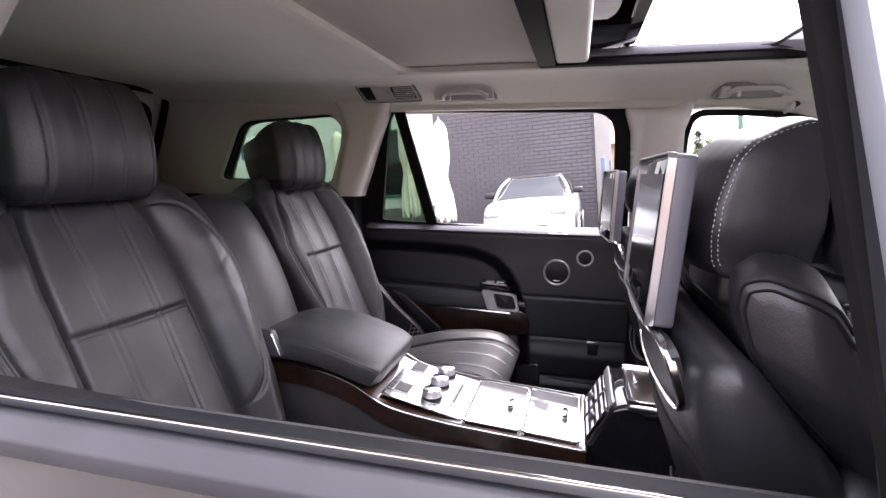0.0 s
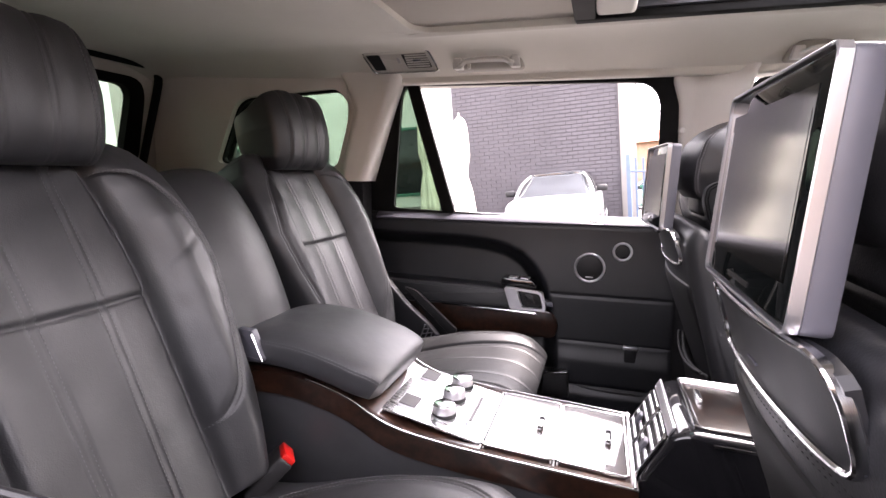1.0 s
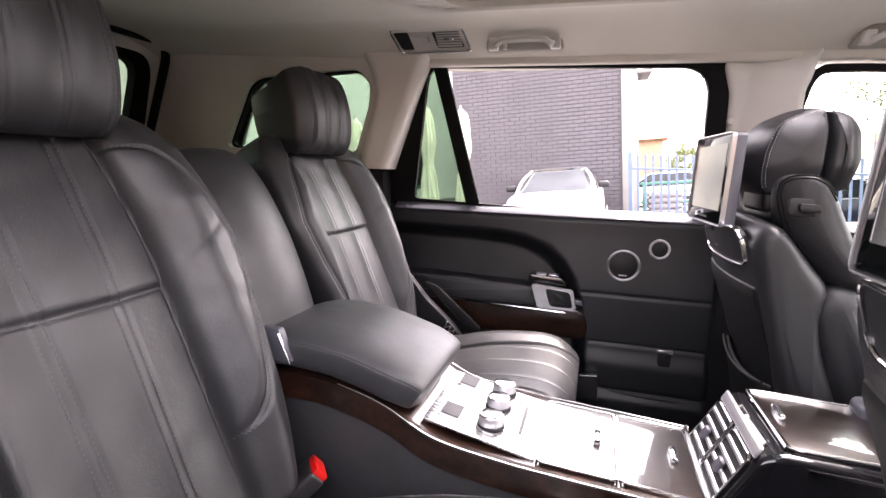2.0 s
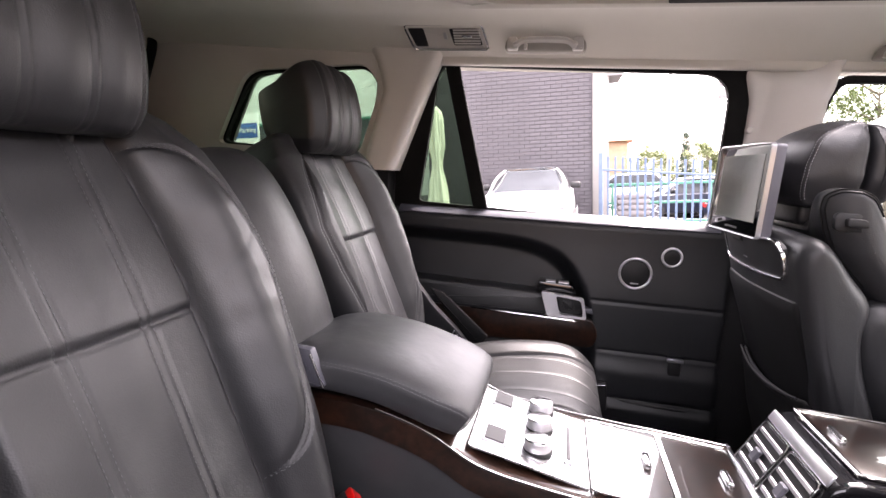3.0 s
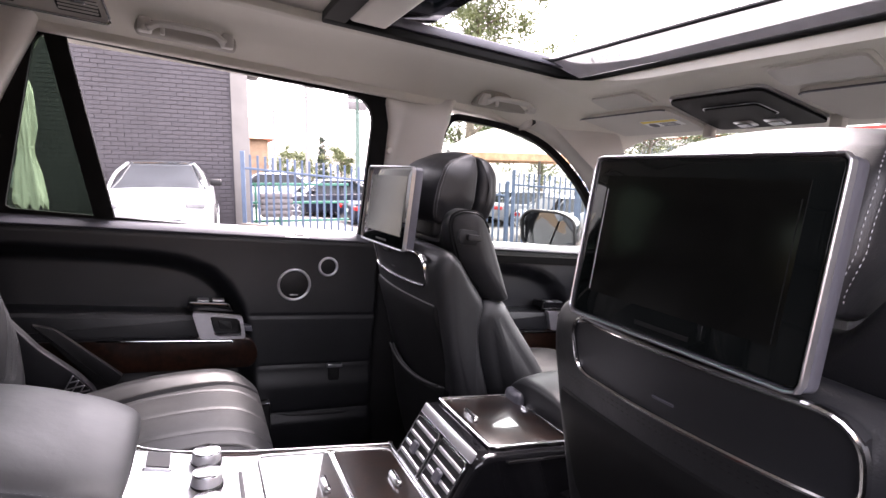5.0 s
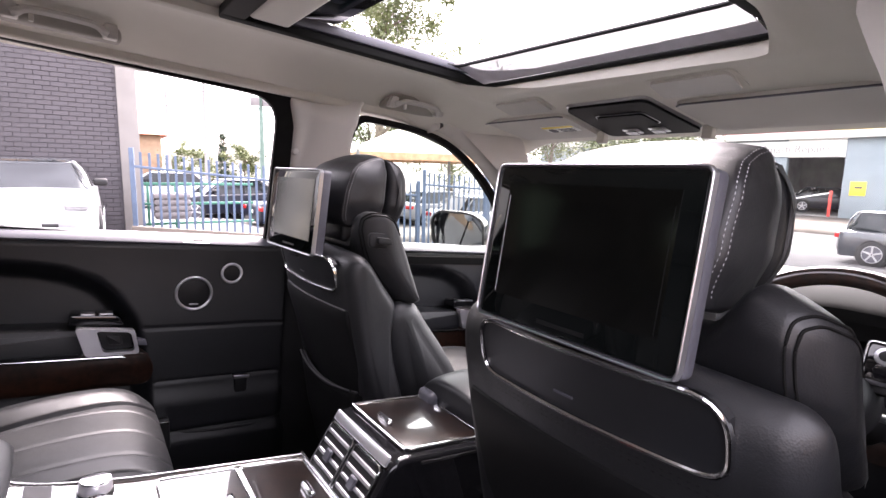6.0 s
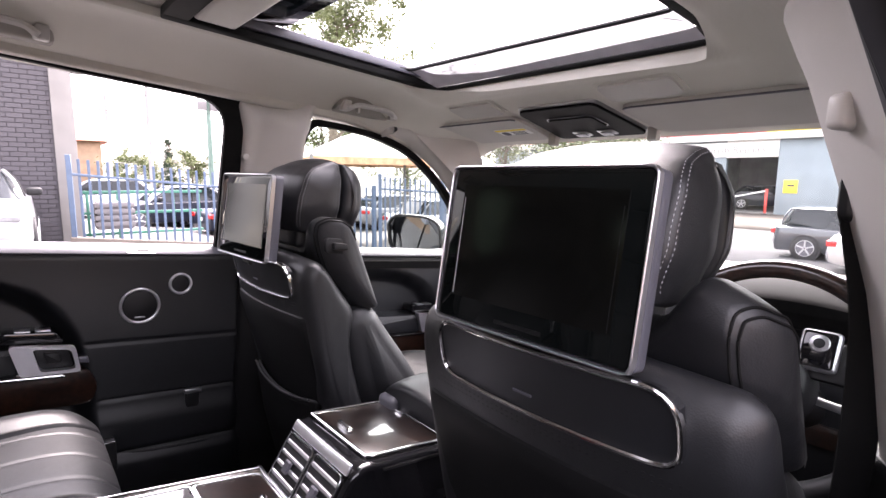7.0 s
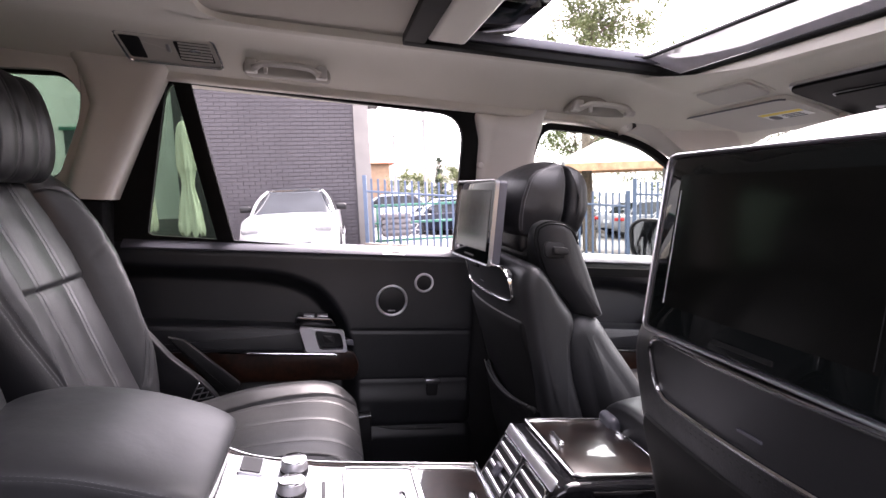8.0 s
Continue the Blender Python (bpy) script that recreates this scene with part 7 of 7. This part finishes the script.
fence((0.62, 10.6), (6.2, 9.45), 1.75, 0.145, "palisade_fence", "blue-grey painted steel picket fence along the yard")
fence((6.3, 9.35), (9.6, 6.6), 2.02, 0.115, "metal_gate", "blue-grey painted steel gate beside the fence", 0.04, 1.1)

solo("fence_plinth", sweep([(0.55, 10.62, 0.05), (6.25, 9.44, -0.49)], rect_sec(0.22, 0.5, 0.01)), CONCRETE, "low pale concrete plinth under the fence", "plinth", kind="structure", frame_m=EARTH)

# green frames and grey crates behind the fence
rk = thing("storage_rack", "green painted steel rack behind the fence", "rack", base=(1.6, 12.6, 0.3), frame_m=EARTH)
for i in range(5):
    part("upright", box(1.0 + i * 0.55, 1.05 + i * 0.55, 12.5, 12.55, 0.0, 1.05, 0.005), FENCE_GREEN, rk)
for z in (0.10, 0.55, 1.0):
    part("beam", box(0.95, 3.3, 12.49, 12.56, z, z + 0.06, 0.005), FENCE_GREEN, rk)
cr = thing("crate", "grey slatted crate standing in the yard", "crate", base=(1.2, 11.6, 0.3), frame_m=EARTH)
for k in range(4):
    part("slat", box(1.05, 1.75, 11.6, 12.1, 0.36 + k * 0.13, 0.45 + k * 0.13, 0.01), RENDER_GREY, cr)
part("frame", box(1.09, 1.71, 11.64, 12.06, 0.30, 0.86, 0.01), RENDER_GREY, cr)

# canopy behind the gate
tn = thing("shade_canopy", "large white canopy with a faded orange band and steel posts", "canopy", base=(8, 14, 0), frame_m=EARTH)
A = [(6.0, 12.2), (11.0, 10.9), (12.4, 14.6), (7.2, 16.2)]
cx, cy = 8.9, 13.4
ring = lambda s, z: [(cx + (x - cx) * s, cy + (y - cy) * s, z) for x, y in A]
V = ring(1, 1.95) + ring(0.45, 2.65) + ring(0.02, 2.95)
F = [(k * 4 + i, k * 4 + (i + 1) % 4, (k + 1) * 4 + (i + 1) % 4, (k + 1) * 4 + i) for k in range(2) for i in range(4)]
part("roof", (V, F), CANVAS_WHITE, tn, "white canopy roof", smooth=False)
V = ring(1.0, 1.95) + ring(1.0, 1.74)
part("valance", (V, [(i, (i + 1) % 4, 4 + (i + 1) % 4, 4 + i) for i in range(4)]), VALANCE, tn, "faded orange valance", smooth=False)
for x, y in A:
    part("post", cyl(0.05, 0.05, 2.2, 12, Matrix.Translation((x, y, -0.2))), POLE_GREY, tn)


# trees
def tree(x, y, h, crown_r, crown_z, seed, leaves=2600, leaf=0.12, material=None, cone=False, crown_at=None, label="gum tree with an airy olive-green crown"):
    rnd = random.Random(seed)
    z0 = float(ground_z(x, y))
    t = thing("tree", label, "tree", "trees", base=(x, y, z0), frame_m=EARTH)
    path = smooth_path([(x, y, z0 - 0.1), (x + rnd.uniform(-.2, .2), y + rnd.uniform(-.2, .2), z0 + h * 0.35), (x + rnd.uniform(-.3, .3), y + rnd.uniform(-.3, .3), z0 + h * 0.7), (x, y, z0 + h * 0.93)], 16)
    r0 = 0.028 * h
    part("trunk", sweep(path, ring_sec(r0, 10), taper=[1 - 0.85 * i / 15 for i in range(16)], up=(1, 0, 0.1)), BARK, t)
    limbs = None
    tips = []
    for k in range(16 if not cone else 6):
        i = rnd.randint(6, 14)
        a = rnd.uniform(0, 2 * math.pi)
        ln = crown_r * rnd.uniform(0.5, 0.95)
        p = Vector(path[i])
        q = p + Vector((math.cos(a) * ln, math.sin(a) * ln, ln * rnd.uniform(0.1, 0.8)))
        mid = (p + q) / 2 + Vector((0, 0, 0.12 * ln))
        V = sweep([p, mid, q], ring_sec(r0 * 0.30, 6), taper=[1, 0.6, 0.15], up=(0.2, 0.1, 1))
        part("limb", V, BARK, t)
        tips += [q, mid]
    V, F = [], []
    clumps = []
    for k in range(46 if crown_at is None else 110):
        if cone:
            u = rnd.random() ** 0.8
            rr = crown_r * (1 - u) * rnd.uniform(0.4, 1)
            a = rnd.uniform(0, 2 * math.pi)
            clumps.append((Vector((x + rr * math.cos(a), y + rr * math.sin(a), z0 + crown_z + (h - crown_z) * u)), 0.30 * crown_r))
        elif crown_at:
            p = Vector(crown_at) + Vector((rnd.gauss(0, 1.15), rnd.gauss(0, 1.0), rnd.gauss(-0.2, 1.05)))
            clumps.append((p, rnd.uniform(0.22, 0.5)))
        else:
            b = rnd.choice(tips)
            clumps.append((b + Vector((rnd.gauss(0, .25), rnd.gauss(0, .25), rnd.gauss(0.1, .22))) * crown_r, crown_r * rnd.uniform(0.16, 0.34)))
    for k in range(leaves):
        c, s = rnd.choice(clumps)
        p = c + Vector((rnd.gauss(0, .55), rnd.gauss(0, .55), rnd.gauss(0, .45))) * s
        d = Vector((rnd.gauss(0, 1), rnd.gauss(0, 1), rnd.gauss(-0.3, .7))).normalized()
        w = d.cross(Vector((rnd.gauss(0, 1), rnd.gauss(0, 1), rnd.gauss(0, 1)))).normalized()
        ln, wd = leaf * rnd.uniform(0.6, 1.3), leaf * rnd.uniform(0.22, 0.42)
        i = len(V)
        V += [tuple(p - d * ln / 2), tuple(p + w * wd / 2), tuple(p + d * ln / 2), tuple(p - w * wd / 2)]
        F.append((i, i + 1, i + 2, i + 3))
    lf = part("crown", (V, F), material or LEAF, t, smooth=False)
    lf["kind"] = "stuff"
    return t


tree(8.0, 14.5, 7.8, 1.5, 4.5, 3, 17000, 0.15, crown_at=(8.2, 13.9, 6.7))
tree(11.5, 22.5, 5.2, 2.6, 1.8, 4, 7000, 0.2)
tree(15.5, 21.0, 5.2, 3.0, 1.5, 5, 8000, 0.2)
tree(20.0, 18.5, 5.6, 3.2, 1.5, 6, 8000, 0.22)
tree(24.0, 15.5, 5.6, 3.2, 1.2, 7, 8000, 0.22)
tree(8.0, 31.0, 3.1, 1.0, 1.2, 8, 4500, 0.16)
tree(4.9, 34.0, 2.7, 0.9, 0.9, 9, 4000, 0.16)
tree(7.0, 36.0, 2.2, 1.6, 0.6, 19, 5000, 0.16)
tree(7.05, 33.0, 4.2, 0.55, 0.8, 10, 3000, 0.16, LEAF_DARK, True, label="tall dark conical pine")
tree(31.0, 24.0, 6.4, 3.4, 1.5, 11, 7000, 0.25)


# poles, wires and signals
def pole(x, y, top, label, mat_p, arms=(), r=0.11, name="power_pole", category="pole"):
    z0 = float(ground_z(x, y))
    p = thing(name, label, category, base=(x, y, z0), frame_m=EARTH)
    part("shaft", cyl(r, r * 0.65, top - z0, 14, Matrix.Translation((x, y, z0 - 0.05))), mat_p, p)
    for z, w in arms:
        part("crossarm", box(x - w, x + w, y - 0.05, y + 0.05, z, z + 0.09, 0.01), mat_p, p)
        for s in (-0.85, -0.4, 0.4, 0.85):
            part("insulator", cyl(0.03, 0.025, 0.10, 8, Matrix.Translation((x + s * w, y, z + 0.09))), LABEL_WHITE, p)
    return p


pole(5.32, 28.8, 6.4, "weathered timber power pole with crossarms", POLE_GREY, ((5.2, 0.5), (5.75, 0.4)), 0.12)
pole(3.61, 29.1, 5.2, "weathered timber power pole in the distance", POLE_GREY, ((4.4, 0.5),), 0.10)
sp = pole(7.95, 28.0, 6.2, "green signal pole with a lattice of lamps", GREEN_POLE, (), 0.16, "signal_pole", "signal")
for k in range(4):
    part("lamp_head", box(7.35 + 0.62 * (k % 2), 7.80 + 0.62 * (k % 2), 27.7, 27.85, 4.65 + 0.55 * (k // 2), 5.10 + 0.55 * (k // 2), 0.03, 2), RENDER_GREY, sp, "grey lamp housing")
part("bracket", box(7.0, 8.9, 27.9, 27.96, 4.50, 4.56, 0.01), GREEN_POLE, sp)
part("bracket", box(7.0, 8.9, 27.9, 27.96, 5.72, 5.78, 0.01), GREEN_POLE, sp)
for k, (a, b, sag) in enumerate((((-6, 16.0, 8.4), (22, 9.5, 8.2), 0.5), ((-6, 16.4, 8.9), (22, 9.9, 8.7), 0.45), ((-6, 15.6, 7.8), (22, 9.1, 7.6), 0.55))):
    a, b = Vector(a), Vector(b)
    pts = [a.lerp(b, t) - Vector((0, 0, sag * 4 * t * (1 - t))) for t in np.linspace(0, 1, 24)]
    solo("overhead_wire", sweep(pts, ring_sec(0.012, 5)), RUBBER, "thin black overhead wire over the yard", "wire", "overhead wires", frame_m=EARTH)
lp = pole(9.6, 13.0, 3.6, "slim grey post behind the gate", POLE_GREY, (), 0.05, "lamp_post", "post")

# distant house with a red roof
hs = thing("red_roofed_house", "distant house with a red tiled roof", "house", base=(2.5, 37, 0), frame_m=EARTH)
part("wall", box(0.2, 4.1, 36, 41, 0, 3.3, 0.02), RENDER_TAN, hs)
part("roof", ([(-0.3, 35.5, 3.3), (4.7, 35.5, 3.3), (4.7, 41.5, 3.3), (-0.3, 41.5, 3.3), (1.2, 38.5, 4.9), (3.1, 38.5, 4.9)], [(0, 1, 5, 4), (1, 2, 5), (2, 3, 4, 5), (3, 0, 4), (3, 2, 1, 0)]), TERRACOTTA, hs, smooth=False)

# repair workshop over the street
WSX = 31.0
ws = thing("repair_workshop", "low workshop with white sign, red and yellow fascia and open bay", "building", base=(WSX, 8, -0.4), frame_m=EARTH)
part("wall", box(WSX, WSX + 0.3, -8.0, 9.15, -0.5, 3.6, 0.02), SHOP_GREY, ws, "blue-grey painted wall")
part("wall", box(WSX, WSX + 0.3, 11.75, 30.0, -0.5, 3.6, 0.02), SHOP_GREY, ws)
part("lintel", box(WSX - 0.02, WSX + 0.3, 9.15, 11.75, 2.62, 3.6, 0.02), SHOP_WHITE, ws)
part("fascia", box(WSX - 0.35, WSX + 0.3, -8.0, 30.0, 3.55, 3.92, 0.03), SHOP_WHITE, ws, "white fascia board")
part("fascia_stripe", box(WSX - 0.38, WSX + 0.2, 9.7, 30.0, 3.92, 4.06, 0.01), SHOP_RED, ws, "red fascia stripe")
part("fascia_stripe", box(WSX - 0.38, WSX + 0.2, -8.0, 9.7, 3.92, 4.06, 0.01), SHOP_YELLOW, ws, "yellow fascia stripe")
part("roof", box(WSX - 0.2, WSX + 12, -8.0, 30.0, 4.03, 4.10, 0.01), RENDER_GREY, ws)
part("bay_wall", box(WSX + 8, WSX + 8.2, 5.0, 16.0, -0.5, 4.2), DARK_INSIDE, ws)
part("bay_wall", box(WSX + 0.3, WSX + 8, 7.0, 7.2, -0.5, 4.2), DARK_INSIDE, ws)
part("bay_wall", box(WSX + 0.3, WSX + 8, 14.0, 14.2, -0.5, 4.2), DARK_INSIDE, ws)
part("bay_floor", box(WSX + 0.3, WSX + 8, 5.0, 16.0, -0.5, -0.36), DARK_INSIDE, ws)
part("far_window", box(WSX + 7.9, WSX + 7.98, 9.5, 10.8, 0.8, 2.4), SHOP_WHITE, ws)
sign = part("sign_board", box(WSX - 0.08, WSX - 0.01, 9.15, 14.4, 2.66, 3.46, 0.01), SHOP_WHITE, ws, "white sign board")
tc = bpy.data.curves.new("sign_text", "FONT")
tc.body = "Smash Repairs"
tc.size, tc.extrude = 0.56, 0.008
tmp = bpy.data.objects.new("tmp", tc)
scene.collection.objects.link(tmp)
me = bpy.data.meshes.new_from_object(tmp.evaluated_get(bpy.context.evaluated_depsgraph_get()))
bpy.data.objects.remove(tmp)
me.transform(Matrix.Translation(-ORIGIN[sign.name]) @ Matrix.Translation((WSX - 0.092, 13.0, 2.86)) @ Matrix(((0, 0, -1, 0), (-1, 0, 0, 0), (0, 1, 0, 0), (0, 0, 0, 1))))
me.materials.clear()
me.materials.append(POLE_GREY)
tx = new("sign_lettering", me)
tx.parent = sign
po = part("poster", box(WSX - 0.03, WSX - 0.005, 8.15, 8.80, 0.74, 1.42, 0.003), LABEL_YELLOW, ws, "yellow notice on the wall")
part("print_bar", box(WSX - 0.036, WSX - 0.028, 8.30, 8.62, 1.08, 1.18), INK, po)
part("barrier_post", box(30.4, 30.5, 9.32, 9.44, -0.35, 0.95, 0.01), SHOP_RED, ws, "red barrier post")
part("barrier_arm", sweep([(30.45, 9.38, 0.85), (30.45, 12.0, 0.25)], rect_sec(0.05, 0.06)), LABEL_WHITE, ws)
parked_car("workshop_car", Matrix.Translation((35.2, 10.9, -0.36)) @ Matrix.Rotation(radians(-70), 4, "Z"), NAVY_PAINT, "dark car standing inside the workshop bay", roof=(-1.2, 0.35), wind=(1.15, -1.85), group="workshop cars")
cn = thing("traffic_cone", "orange traffic cone on the pavement", "traffic cone", base=(26.5, 11.9, -0.63), frame_m=EARTH)
part("cone", cyl(0.18, 0.03, 0.65, 20, Matrix.Translation((26.5, 11.9, -0.62))), SHOP_RED, cn)
part("foot", box(26.28, 26.72, 11.68, 12.12, -0.64, -0.60, 0.01), SHOP_RED, cn)

# plain neighbours that close the yard behind the camera
solo("neighbour_wall", box(-18, 13, -11.4, -11.0, -1.0, 3.3, 0.02), RENDER_TAN, "tan brick boundary wall across the drive", "wall", kind="structure", frame_m=EARTH)
# added, out of view; tan so that the door mirror reflects something darker
solo("neighbour_wall", box(-18.4, -18.0, -11.4, 14, -0.5, 5.0, 0.02), RENDER_TAN, "unseen tan wall added at the back of the yard", "wall", kind="structure", frame_m=EARTH)

parked_car("parked_car", at_ground(-1.6, -7.4, 4), NAVY_PAINT, "dark car parked along the tan boundary wall", L=4.5)

# bricks last: courses of dark painted bricks, shared meshes
bw, bh, gap = 0.232, 0.076, 0.010
full = mesh_of(box(0, bw, 0, 0.03, 0, bh, 0.003, 1))
halfm = mesh_of(box(0, bw / 2 - gap / 2, 0, 0.03, 0, bh, 0.003, 1))
for me in (full, halfm):
    me.materials.append(BRICK)
brnd = random.Random(5)
near_count = 0
fv, ff = [], []
z = 0.0
row = 0
while z < 6.1:
    x = WX0 - (0 if row % 2 == 0 else (bw + gap) / 2)
    while x < WX1 - 0.02:
        x0, x1 = max(x, WX0), min(x + bw, WX1 - 0.02)
        if x1 - x0 > 0.03:
            dy = WY - 0.006 + brnd.uniform(-0.0015, 0.0015)
            if x > -0.95 and 0.35 < z < 3.9 and x1 - x0 > bw - 0.001 and near_count < 300:
                ob = new("brick", full)
                ob.parent = hall
                ob.location = Vector((x0, dy, z)) - ORIGIN[hall.name]
                near_count += 1
            else:
                k = len(fv)
                for yy in (dy, dy + 0.03):
                    fv += [(x0, yy, z), (x1, yy, z), (x1, yy, z + bh), (x0, yy, z + bh)]
                ff += [(k, k + 1, k + 2, k + 3), (k, k + 4, k + 5, k + 1), (k + 3, k + 2, k + 6, k + 7), (k, k + 3, k + 7, k + 4), (k + 1, k + 5, k + 6, k + 2)]
        x += bw + gap
    z += bh + gap
    row += 1
rest = part("brickwork", (fv, ff), BRICK, hall, smooth=False)
rest["kind"] = "stuff"
